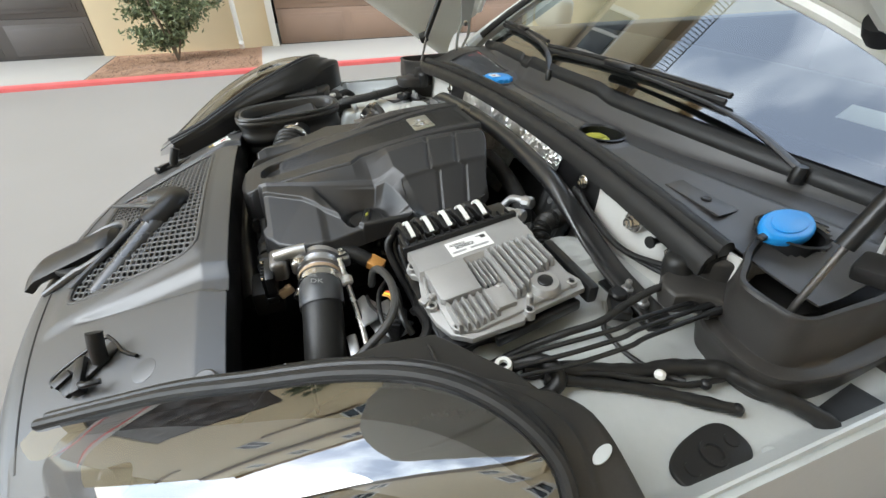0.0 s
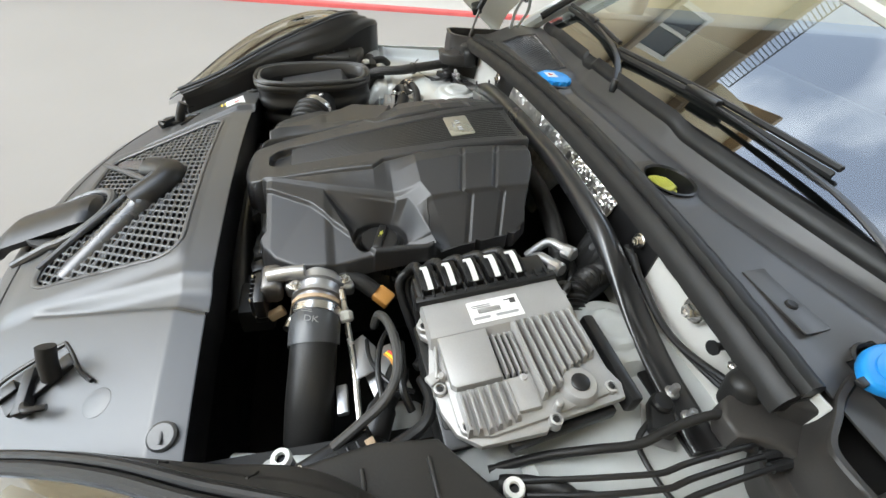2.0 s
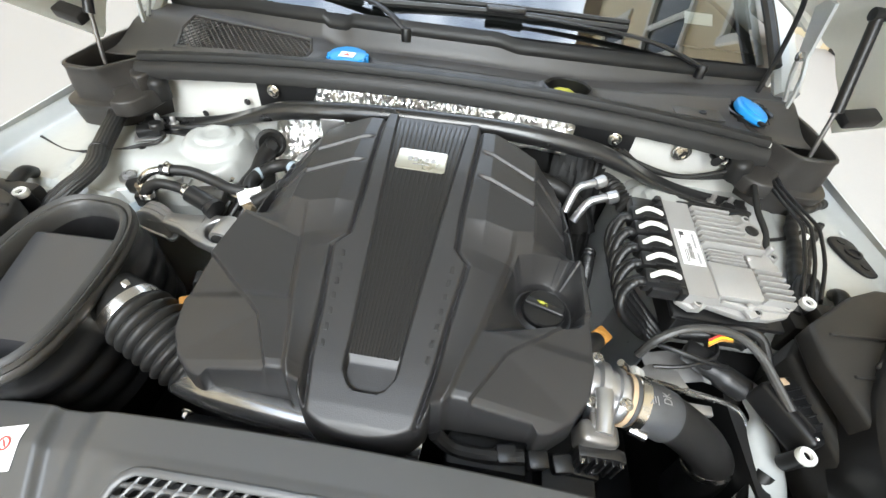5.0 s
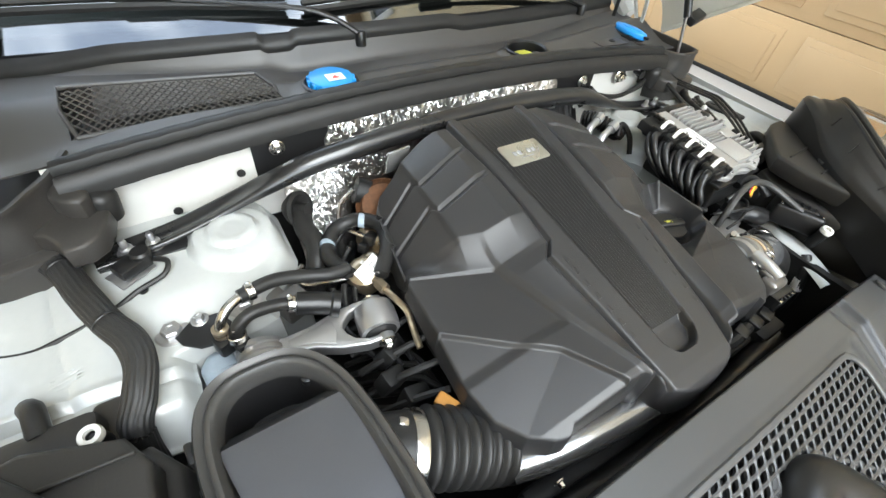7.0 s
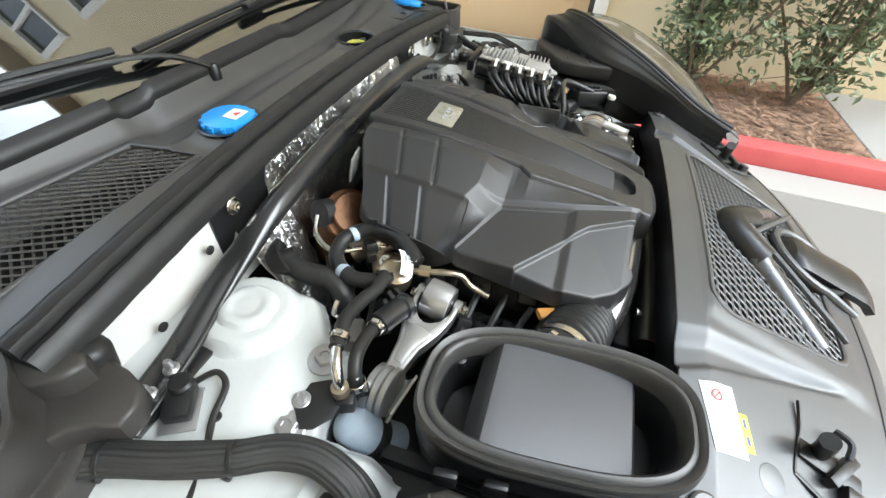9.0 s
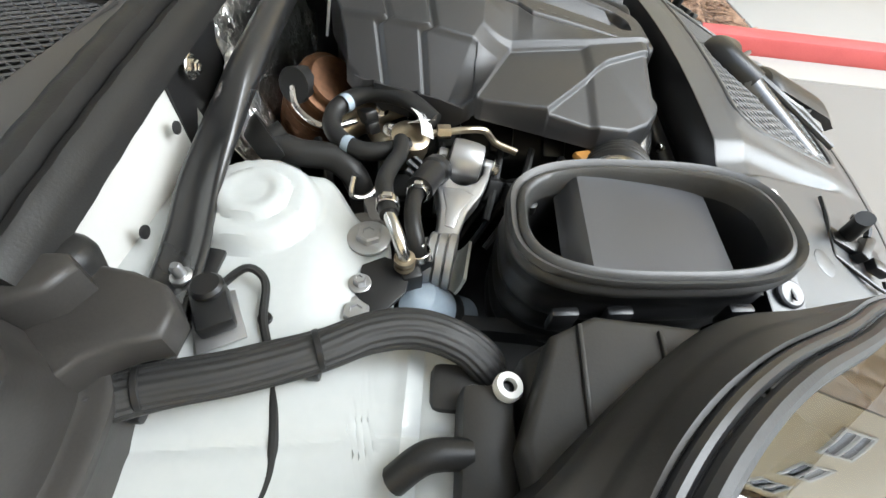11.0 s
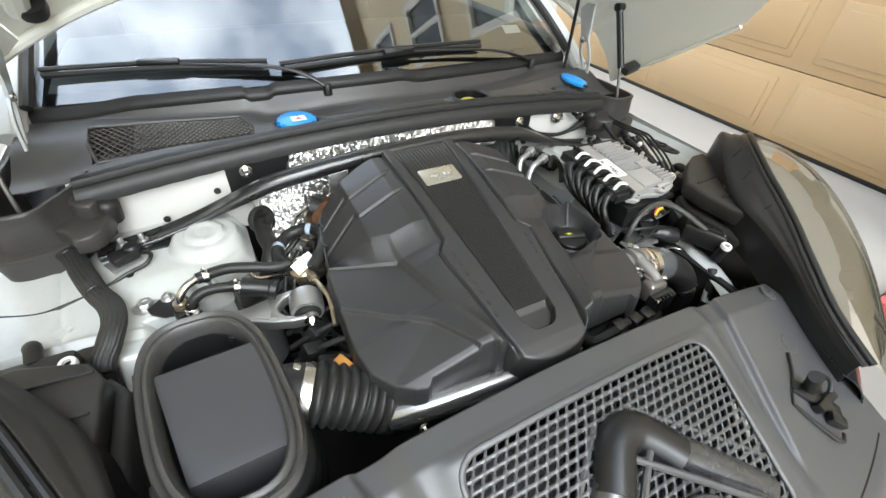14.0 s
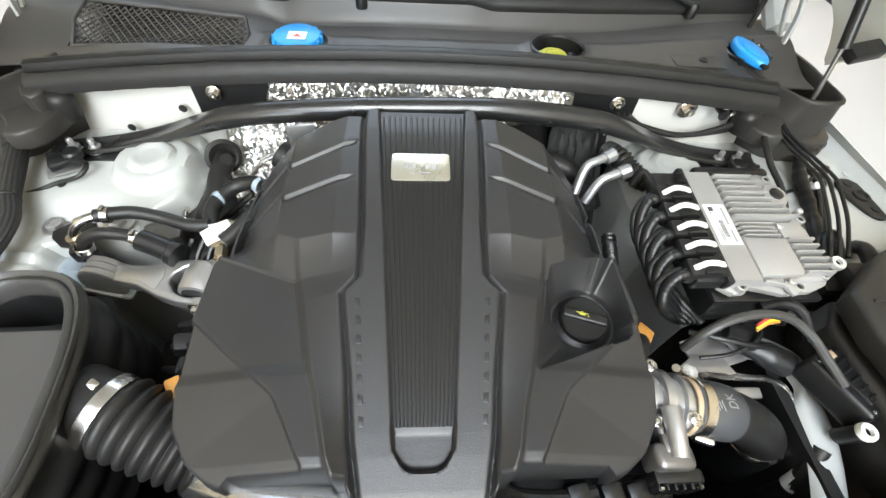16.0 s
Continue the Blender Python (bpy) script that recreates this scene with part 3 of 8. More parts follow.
for S in (-1, 1):
    # inner wing: one pressed sheet with the strut tower's plateau and dome
    bm = bmesh.new()

    def wing_edge(y, S=S):
        return 0.505 - 0.062 * smoothstep(0.53, 0.60, y) + 0.03 * smoothstep(0.72, 0.80, y) + (0.14 * smoothstep(0.510, 0.480, y) if S < 0 else 0.0)

    def wing_z(s, y):
        z = 0.852 + 0.015 * smoothstep(0.67, 0.75, s)
        z += 0.021 * smoothstep(0.525, 0.60, y + 0.10 * (s - 0.5)) * smoothstep(0.78, 0.64, s)
        r = math.hypot(s - 0.527, y - 0.664)
        z += 0.021 * smoothstep(0.080, 0.061, r) + 0.009 * smoothstep(0.044, 0.036, r) - 0.003 * smoothstep(0.028, 0.022, r)
        z += 0.03 * smoothstep(0.94, 0.985, s) - 0.06 * smoothstep(0.41, 0.365, y)
        z -= 0.0035 * math.exp(-((s - 0.80 - 0.12 * (y - 0.6)) / 0.006) ** 2)
        z += 0.003 * math.sin(7.0 * y + 5.0 * s)
        z += (0.004 * math.exp(-((y - 0.458) / 0.006) ** 2) - 0.005 * math.exp(-((y - 0.442) / 0.007) ** 2)) * smoothstep(0.56, 0.60, s)
        for a, b in ((0.735, 0.545), (0.70, 0.62), (0.765, 0.70), (0.60, 0.515), (0.86, 0.60), (0.84, 0.50)):
            z -= 0.002 * math.exp(-((s - a) ** 2 + (y - b) ** 2) / 0.00008)
        return z

    def wing(u, v, S=S):
        y = 0.96 - 0.60 * u
        e = wing_edge(y)
        s = 0.985 - (0.985 - e) * v
        return (S * s, y, wing_z(s, y) - 0.035 * smoothstep(e + 0.028, e, s) ** 2)
    sheet(bm, wing, 110, 100, 0.004 * S)
    part("inner_wing", bm, M_WHITE, car, "white painted inner wing with a domed strut tower")
    bm = bmesh.new()

    def below(u, v, S=S):
        y = 0.96 - 0.60 * u
        e = wing_edge(y)
        return (S * (e - 0.02 * v), y, wing_z(e, y) - 0.033 - 0.35 * v)
    sheet(bm, below, 40, 8, 0.004)
    part("bay_side", bm, M_WHITE, car)
    # outer wing skin
    bm = bmesh.new()

    def skin(u, v, S=S):
        y = 1.5 - 1.15 * u
        return (S * (0.975 + 0.03 * math.sin(v * 1.5)), y, 0.905 - 0.5 * v + 0.02 * (1 - u) * (1 - v))
    sheet(bm, skin, 16, 10, 0.004)
    part("wing_skin", bm, M_WHITE, car)
    # pale bulkhead ends
    bm = bmesh.new()

    def bulk(u, v, S=S):
        s = 0.435 + 0.32 * u - 0.05 * v * (1 - u)
        return (S * s, 0.772 - 0.012 * v + 0.02 * u, 1.03 - (0.20) * v - 0.02 * u)
    sheet(bm, bulk, 20, 12, 0.004)
    part("bulkhead_panel", bm, M_CREAM, car, "cream painted bulkhead end panel")

# undertray and plain sheets added to close the bay, its deep shade painted near-black
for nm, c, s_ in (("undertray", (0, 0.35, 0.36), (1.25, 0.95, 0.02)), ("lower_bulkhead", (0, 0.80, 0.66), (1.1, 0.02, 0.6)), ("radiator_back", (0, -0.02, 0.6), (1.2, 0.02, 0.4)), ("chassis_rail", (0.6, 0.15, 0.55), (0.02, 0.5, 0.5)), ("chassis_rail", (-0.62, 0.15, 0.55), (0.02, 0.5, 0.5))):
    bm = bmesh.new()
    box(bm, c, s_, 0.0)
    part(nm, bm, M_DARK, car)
# front bumper below the panel
bm = bmesh.new()


def bumper(u, v):
    x = -0.95 + 1.9 * u
    y = -0.455 + 0.36 * x * x + 0.03 * math.sin(v * 3)
    return (x, y, 0.72 - 0.5 * v - 0.1 * abs(x))


sheet(bm, bumper, 40, 10, 0.004)
part("bumper", bm, M_WHITE, car, "white front bumper skin")
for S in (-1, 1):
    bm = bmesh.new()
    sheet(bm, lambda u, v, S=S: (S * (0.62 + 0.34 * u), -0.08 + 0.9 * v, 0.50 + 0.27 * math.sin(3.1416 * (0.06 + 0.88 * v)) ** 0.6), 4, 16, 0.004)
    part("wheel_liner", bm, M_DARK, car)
    for Y in (0.26, 2.95):
        bm = bmesh.new()
        lathe(bm, [(0.2, -0.12), (0.35, -0.12), (0.365, -0.08), (0.365, 0.08), (0.35, 0.12), (0.2, 0.12)], pose(S * 0.82, Y + 0.1, 0.366, 0, 90, 0), 40)
        part("wheel", bm, M_RUBBER, car)

# bulkhead heat foil
foil = thing("heat_shield", (0, 0.76, 0.8), "crinkled silver foil heat shield on the bulkhead", "heat shield")
rngf = np.random.RandomState(4)
dents = rngf.uniform(-0.004, 0.004, (62, 12))
bm = bmesh.new()
sheet(bm, lambda u, v: (-0.31 + 0.62 * u, 0.774 - 0.035 * v + dents[int(u * 61)][int(v * 11)], 1.03 - 0.24 * v * (1 - 0.62 * smoothstep(0.58, 0.72, u)) + dents[int(v * 11)][int(u * 11)]), 61, 11, 0.002)
part("foil", bm, M_FOIL, foil, angle=180)
for S in (-1, 1):
    bm = bmesh.new()
    sheet(bm, lambda u, v, S=S: (S * (0.28 + 0.13 * u), 0.757 - 0.06 * v - 0.09 * u * v + dents[int(u * 20)][int(v * 11)] * 1.2, 0.965 - 0.26 * v - 0.06 * u + dents[int(v * 11) + 8][int(u * 11)]), 20, 14, 0.002)
    if S < 0:
        part("foil_wing", bm, M_FOIL, foil, angle=180)
    else:
        part("side_pad", bm, M_DARK, foil, "dark insulation pad")
for S in (-1, 1):
    bm = bmesh.new()
    sheet(bm, lambda u, v, S=S: (S * (0.30 + 0.15 * u), 0.766, 1.03 - 0.13 * v), 4, 4, 0.004)
    part("side_bracket", bm, M_BLACK, foil)
    bolt(foil, (S * 0.405, 0.758, 0.985), 0.009, 0.012, (90, 0, 0), M_STEEL)

# cross brace tube with its end feet
brace = thing("strut_brace", (0, 0.72, 0.9), "gloss black strut brace with flattened ends across the bulkhead", "strut brace")
bm = bmesh.new()
bp = [(-0.735, 0.698, 0.893), (-0.62, 0.708, 0.902), (-0.53, 0.722, 0.916), (-0.44, 0.716, 0.943), (-0.33, 0.708, 0.972), (-0.16, 0.709, 0.988), (0, 0.709, 0.994), (0.16, 0.709, 0.995), (0.33, 0.707, 0.980), (0.44, 0.707, 0.952), (0.53, 0.708, 0.922), (0.62, 0.702, 0.905), (0.735, 0.698, 0.896)]
rings = []
for p in smooth_path(bp, 8):
    k = smoothstep(0.36, 0.56, abs(p.x))
    w, h = 0.0215 + 0.004 * k, 0.0215 - 0.0150 * k
    ring = []
    for i in range(28):
        a = 2 * math.pi * i / 28
        c, s = w * math.copysign(abs(math.cos(a)) ** (1 - 0.5 * k), math.cos(a)), h * math.copysign(abs(math.sin(a)) ** (1 - 0.3 * k), math.sin(a))
        ring.append(bm.verts.new((p.x, p.y + c, p.z - 0.006 * k + s - 0.0085 * k * math.exp(-(c / (0.6 * w)) ** 4))))
    rings.append(ring)
for p, q in zip(rings, rings[1:]):
    for i in range(28):
        bm.faces.new((p[i], p[(i + 1) % 28], q[(i + 1) % 28], q[i]))
bm.faces.new(rings[0])
bm.faces.new(rings[-1][::-1])
part("brace_tube", bm, M_GLOSS, brace, angle=60)
for S in (-1, 1):
    bm = bmesh.new()
    prism(bm, [(S * 0.60, 0.672), (S * 0.735, 0.675), (S * 0.745, 0.715), (S * 0.60, 0.724)][::S], 0.876, 0.884, 0.002)
    part("foot", bm, M_GLOSS, brace)
    for x in (0.65, 0.69):
        bm = bmesh.new()
        m = pose(S * x, 0.697, 0.886)
        lathe(bm, [(0.016, 0), (0.016, 0.003), (0.011, 0.004), (0.011, 0.012), (0.008, 0.014), (0.006, 0.014), (0.006, 0.026), (0.004, 0.03)], m, 18)
        part("stud", bm, M_ALU, brace, "plated stud and flange nut")

# pipe bundle that runs under the brace on the left
for k, off in enumerate((0.0, 0.012, 0.024)):
    p = thing("vacuum_pipe", (0.6, 0.73, 0.9), "thin black pipe clipped along the cross brace", "pipe", "pipes along the brace")
    bm = bmesh.new()
    tube(bm, [(0.40 + off, 0.738, 0.972), (0.47 + off, 0.742, 0.943 - off * 0.5), (0.56 + off, 0.738, 0.925), (0.66 + off, 0.748, 0.93 + off), (0.73, 0.765, 0.94 + off)], 0.0055, 8)
    part("line", bm, M_RUBBER, p)

# bulkhead studs and plugs on the left panel
for at, r, mat_ in (((0.563, 0.762, 0.974), 0.012, M_STEEL), ((0.661, 0.768, 0.969), 0.009, M_STEEL)):
    fx = thing("panel_bolt", at, "plated hexagon bolt in the cream bulkhead panel", "bolt", "bulkhead bolts")
    bolt(fx, at, r, 0.018, (90, 0, 0), mat_)
fx = thing("cable_clip", (0.632, 0.76, 0.976), "black plastic cable clip on the bulkhead panel", "clip")
bm = bmesh.new()
lathe(bm, [(0.011, 0), (0.011, 0.004), (0.006, 0.006), (0.006, 0.03)], pose(0.632, 0.735, 0.976, -90, 0, 0), 16)
part("clip_head", bm, M_BLACK, fx)
for at in ((-0.478, 0.757, 0.948), (-0.60, 0.757, 0.90)):
    fx = thing("hole_plug", at, "dark oval hole plug in the cream bulkhead panel", "plug", "bulkhead plugs")
    bm = bmesh.new()
    lathe(bm, [(0.008, 0), (0.008, 0.002), (0.004, 0.003)], pose(*at, 90, 0, 0), 16)
    part("plug_head", bm, M_RUBBER, fx)

# ---- cowl, seal, caps ----
cowl = thing("cowl_panel", (0, 0.9, 1.0), "black plastic cowl panel below the windscreen", "cowl panel")


def lip_y(x):
    return 0.972 + 0.15 * x * x


def cowl_z(x, y):
    back = smoothstep(0.84, 0.98, y)
    sag = 0.012 * math.cos(x * 9.0) * back
    z = 1.030 + 0.010 * back + sag * 0.4 - 0.03 * smoothstep(0.5, 0.85, abs(x)) * (1 - back)
    # long hollow before the lip, with a shelf round the fillers
    z -= 0.014 * smoothstep(0.890, 0.925, y - 0.10 * x * x) * smoothstep(-0.36, -0.30, x)
    for a, b in ((-0.250, 0.862), (0.284, 0.872)):
        z += 0.006 * smoothstep(0.085, 0.06, math.hypot(x - a, 1.15 * (y - b)))
    return z


HOLES = [(-0.250, 0.866, 0.055), (0.290, 0.876, 0.056), (0.739, 0.905, 0.05)]


def in_mesh_cowl(x, y):
    t = (x + 0.355) / -0.3
    return -0.715 + 0.10 * (0.93 - y) * (y < 0.93) < x < -0.36 - 0.25 * max(0.0, y - 0.90) and 0.850 + 0.012 * t < y < 0.962 + 0.030 * t


def cowl_fn(u, v):
    x = -0.86 + 1.72 * u
    y = 0.81 + (lip_y(x) - 0.81) * v
    return (x, y, cowl_z(x, y))


def cowl_skip(u, v):
    x, y, _ = cowl_fn(u, v)
    return in_mesh_cowl(x, y) or any((x - a) ** 2 + ((y - b) * 1.15) ** 2 < r * r for a, b, r in HOLES)


bm = bmesh.new()
sheet(bm, cowl_fn, 230, 36, 0.003, cowl_skip)
part("panel", bm, M_COWL, cowl)
for a, b, r in HOLES:
    bm = bmesh.new()
    lathe(bm, [(r + 0.004, 0.004), (r, 0.006), (r - 0.004, 0.002), (r - 0.006, -0.05), (r - 0.02, -0.055), (0.001, -0.055)], pose(a, b, cowl_z(a, b)) @ Matrix.Diagonal((1, 0.88, 1, 1)), 40, False)
    part("filler_well", bm, M_BLACK, cowl)
bm = bmesh.new()
box(bm, (-0.53, 0.925, 0.965), (0.38, 0.17, 0.004), 0)
part("intake_floor", bm, M_DARK, cowl)
# lattice of the intake
bm = bmesh.new()
for k in range(-60, 80):
    for sgn in (-1, 1):
        pts = []
        for j in range(0, 25):
            y = 0.838 + 0.175 * j / 24
            x = -0.70 + k * 0.015 + sgn * (y - 0.84) * 0.8
            if in_mesh_cowl(x, y):
                pts.append((x, y, cowl_z(x, y) - 0.004))
        if len(pts) > 1:
            tube(bm, [pts[0], pts[-1]], 0.0019, 4, 1, caps=False)
part("intake_grille", bm, M_COWL, cowl, "black lattice air intake grille", angle=60)
bm = bmesh.new()
rim = [(-0.700, 0.864), (-0.358, 0.848), (-0.358, 0.90), (-0.38, 0.966), (-0.55, 0.982), (-0.716, 1.0), (-0.716, 0.93), (-0.700, 0.864)]
tube(bm, [(x, y, cowl_z(x, y) + 0.001) for x, y in rim], 0.004, 8, 1)
part("intake_rim", bm, M_COWL, cowl)
# step up to the windscreen: ribbed rubber lip
bm = bmesh.new()


def lip_top(x):
    notch = 0.010 * smoothstep(-0.352, -0.342, x) * smoothstep(-0.278, -0.29, x)
    return 1.092 - 0.035 * x * x - notch + 0.012 * smoothstep(0.17, 0.10, x) * smoothstep(-0.75, -0.6, x)


def rear_step(u, v):
    x = -0.84 + 1.68 * u
    z0, zt = cowl_z(x, lip_y(x)) - 0.004, lip_top(x) - 0.028
    return (x, lip_y(x) - 0.012 + 0.026 * v ** 0.7, z0 + (zt - z0) * smoothstep(-0.4, 1.0, v) * (0.35 + 0.65 * v))


sheet(bm, rear_step, 120, 12, 0.003)
part("rear_step", bm, M_COWL, cowl)
bm = bmesh.new()


def lip(u, v):
    x = -0.84 + 1.68 * u
    zt = lip_top(x)
    return (x, lip_y(x) + 0.011 + 0.013 * v - 0.007 * math.sin(v * math.pi), zt - 0.032 + 0.032 * v)


sheet(bm, lip, 200, 8, 0.004)
part("screen_lip", bm, M_RUBBER, cowl, "black rubber lip with a notch along the glass")
# service flap with a screw
bm = bmesh.new()
box(bm, (0.60, 0.862, cowl_z(0.6, 0.86) + 0.001), (0.12, 0.05, 0.004), 0.001, (0, 3, 3))
flap = part("service_flap", bm, M_COWL, cowl)
bm = bmesh.new()
lathe(bm, [(0.009, 0.0), (0.009, 0.003), (0.007, 0.004), (0.003, 0.002)], pose(0.612, 0.862, cowl_z(0.61, 0.86) + 0.003), 18)
part("flap_screw", bm, M_BLACK, flap)

seal = thing("bulkhead_seal", (0, 0.79, 1.0), "long black rubber bonnet seal along the bulkhead", "rubber seal")


def seal_y(x):
    return 0.79 - 0.02 * (x / 0.72) ** 2


def seal_z(x):
    return 1.052 - 0.035 * (x / 0.72) ** 2


SEAL = {
    "seal_carrier": [(0.028, -0.034), (0.029, -0.014), (0.024, -0.010), (-0.022, -0.016), (-0.024, -0.036), (0.0, -0.04)],
    "sealing_bulb": [(0.022, -0.009), (0.024, 0.004), (0.017, 0.013), (0.006, 0.016), (-0.004, 0.012), (-0.008, 0.002), (-0.006, -0.010)],
    "front_lip": [(-0.009, -0.011), (-0.011, -0.001), (-0.019, 0.000), (-0.028, -0.007), (-0.033, -0.020), (-0.034, -0.036), (-0.027, -0.037), (-0.025, -0.018)],
}
for seal_name, prof in SEAL.items():
    bm = bmesh.new()
    rings = []
    for i in range(91):
        x = -0.735 + 1.47 * i / 90
        rings.append([bm.verts.new((x, seal_y(x) + a, seal_z(x) + b + 0.0006 * math.sin(i * 1.9))) for a, b in prof])
    for p, q in zip(rings, rings[1:]):
        for k in range(len(prof)):
            bm.faces.new((p[k], p[(k + 1) % len(prof)], q[(k + 1) % len(prof)], q[k]))
    bm.faces.new(rings[0])
    bm.faces.new(rings[-1][::-1])
    part(seal_name, bm, M_RUBBER, seal, angle=40)


def filler_cap(at, material, label, lobes, r=0.038):
    g = thing("filler_cap", at, label, "filler cap")
    bm = bmesh.new()
    x, y, z = at
    m = pose(x, y, z)
    lathe(bm, [(r * 0.9, -0.05), (r * 0.9, -0.02), (r, -0.018), (r * 1.04, -0.012), (r * 1.04, -0.002), (r, 0.004), (r * 0.9, 0.007), (0.001, 0.009)], m, 48, False)
    for k in range(lobes):
        a = 2 * math.pi * k / lobes
        box(bm, (x + math.cos(a) * r * 1.02, y + math.sin(a) * r * 1.02, z - 0.004), (0.008, 0.009, 0.014), 0.002, (0, 0, math.degrees(a)))
    part("cap_body", bm, material, g)
    return g


c1 = filler_cap((-0.250, 0.864, 1.048), M_BLUE, "round blue filler cap with a white warning sticker", 14, 0.046)
bm = bmesh.new()
box(bm, (-0.246, 0.850, 1.0575), (0.036, 0.03, 0.001), 0)
part("sticker", bm, M_LABEL, c1, "white sticker")
bm = bmesh.new()
prism(bm, [(-0.254, 0.843), (-0.238, 0.843), (-0.246, 0.856)], 1.0581, 1.0587, 0)
part("sticker_sign", bm, M_INKR, c1)
c2 = filler_cap((0.282, 0.868, 1.022), M_YELLOW, "yellow-green brake fluid cap with ribbed top", 10, 0.03)
bm = bmesh.new()
for k in range(6):
    box(bm, (0.282, 0.85 + k * 0.007, 1.0315), (0.042 - 0.006 * abs(k - 2.5), 0.0028, 0.002), 0.0006)
part("cap_ribs", bm, M_YELLOW, c2)
bm = bmesh.new()
tube(bm, [(0.306, 0.885, 0.99), (0.316, 0.875, 1.02), (0.322, 0.86, 1.025)], 0.008, 8)
part("reservoir_spout", bm, M_BLACK, c2)
c3 = thing("washer_cap", (0.739, 0.905, 1.03), "blue hinged washer fluid cap in the cowl", "filler cap")
bm = bmesh.new()
prism(bm, [(0.034 * math.cos(a) * abs(math.cos(a)) ** 0.35, 0.056 * math.sin(a)) for a in (2 * math.pi * k / 40 for k in range(40))], -0.010, 0.009, 0.006, pose(0.733, 0.898, 1.032, 4, 8, 10), 3)
part("lid", bm, M_BLUE, c3)
bm = bmesh.new()
prism(bm, [(0.022 * math.cos(a), 0.036 * math.sin(a)) for a in (2 * math.pi * k / 24 for k in range(24))], 0.0085, 0.0115, 0.0015, pose(0.733, 0.898, 1.032, 4, 8, 10))
part("lid_crown", bm, M_BLUE, c3)
for d in (-1, 1):
    bm = bmesh.new()
    box(bm, (0.733 - 0.006 * d, 0.898 + d * 0.058, 1.030), (0.012, 0.018, 0.008), 0.003, (0, 0, 10))
    part("hinge_strap", bm, M_BLACK, c3, "black rubber strap end")

# ---- windscreen, pillars, dashboard ----


def screen_pt(x, k):
    """A point of the glass: k metres up from its lower edge."""
    y = 1.000 + 0.15 * x * x + k * (0.86 - 0.06 * x * x)
    z = 1.096 - 0.035 * x * x + k * 0.5 - 0.02 * k * k
    return (x, y, z)


screen = thing("windscreen", (0, 1.0, 1.1), "raked windscreen reflecting sky and houses", "windscreen")
bm = bmesh.new()
sheet(bm, lambda u, v: screen_pt((-0.82 + 1.64 * u) * (1 - 0.14 * v), v * 0.98), 40, 24, 0.0)
gp = part("glass", bm, M_SCREEN, screen, angle=80)
gp.visible_shadow = False
bm = bmesh.new()
sheet(bm, lambda u, v: tuple(a - b for a, b in zip(screen_pt((-0.80 + 1.6 * u), v * 0.05 - 0.01), (0, 0, 0.006))), 40, 3, 0.002)
part("black_border", bm, M_BLACK, screen)
bm = bmesh.new()
sheet(bm, lambda u, v: tuple(a + b for a, b in zip(screen_pt(0.59 + 0.08 * u, 0.115 + 0.04 * v), (0, 0, -0.004))), 3, 3, 0.0005)
part("permit_sticker", bm, M_LABEL, screen, "small white paper sticker behind the glass")
dash = thing("dashboard", (0, 1.5, 1.0), "dark dashboard behind the windscreen", "dashboard")
bm = bmesh.new()
sheet(bm, lambda u, v: (-0.8 + 1.6 * u, 1.06 + 0.17 * (2 * u - 1) ** 2 * 0.6 + 0.62 * v, 1.11 - 0.03 * (2 * u - 1) ** 2 + 0.02 * math.sin(3 * v) - 0.3 * smoothstep(0.85, 1, v)), 24, 16, 0.01)
part("dash_top", bm, M_DASH, dash)
for S in (-1, 1):
    bm = bmesh.new()
    tube(bm, [(S * 0.868, 1.02, 1.03), (S * 0.855, 1.15, 1.12), (S * 0.80, 1.5, 1.335), (S * 0.72, 1.95, 1.6)], 0.03, 10, 6, 1.0)
    part("windscreen_pillar", bm, M_WHITE, car, "white windscreen pillar")
    bm = bmesh.new()
    tube(bm, [(S * 0.825, 1.06, 1.085), (S * 0.80, 1.2, 1.185), (S * 0.755, 1.5, 1.36), (S * 0.68, 1.95, 1.62)], 0.014, 8, 6)
    part("pillar_seal", bm, M_RUBBER, car)
bm = bmesh.new()
sheet(bm, lambda u, v: (-0.72 + 1.44 * u, 1.86 + 1.6 * v, 1.62 + 0.06 * math.sin(v * 3) - 0.1 * (2 * u - 1) ** 2), 12, 12, 0.02)
part("roof", bm, M_WHITE, car)
bm = bmesh.new()
for S in (-1, 1):
    box(bm, (S * 0.88, 2.3, 0.8), (0.1, 2.2, 0.6), 0.02)
box(bm, (0, 3.4, 0.95), (1.7, 0.1, 1.0), 0.02)
box(bm, (0, 2.3, 0.5), (1.7, 2.2, 0.05), 0)
part("cabin_side", bm, M_SEATGREY, car)
for S in (-1, 1):
    m = thing("door_mirror", (S * 1.0, 1.55, 1.1), "white door mirror housing", "door mirror", "door mirrors")
    bm = bmesh.new()
    box(bm, (S * 1.03, 1.55, 1.14), (0.2, 0.12, 0.14), 0.045, (0, 0, S * -10), 4)
    part("mirror_housing", bm, M_WHITE, m)
    bm = bmesh.new()
    tube(bm, [(S * 0.88, 1.56, 1.03), (S * 0.95, 1.56, 1.06), (S * 1.0, 1.55, 1.09)], 0.025, 8)
    part("mirror_arm", bm, M_BLACK, m)


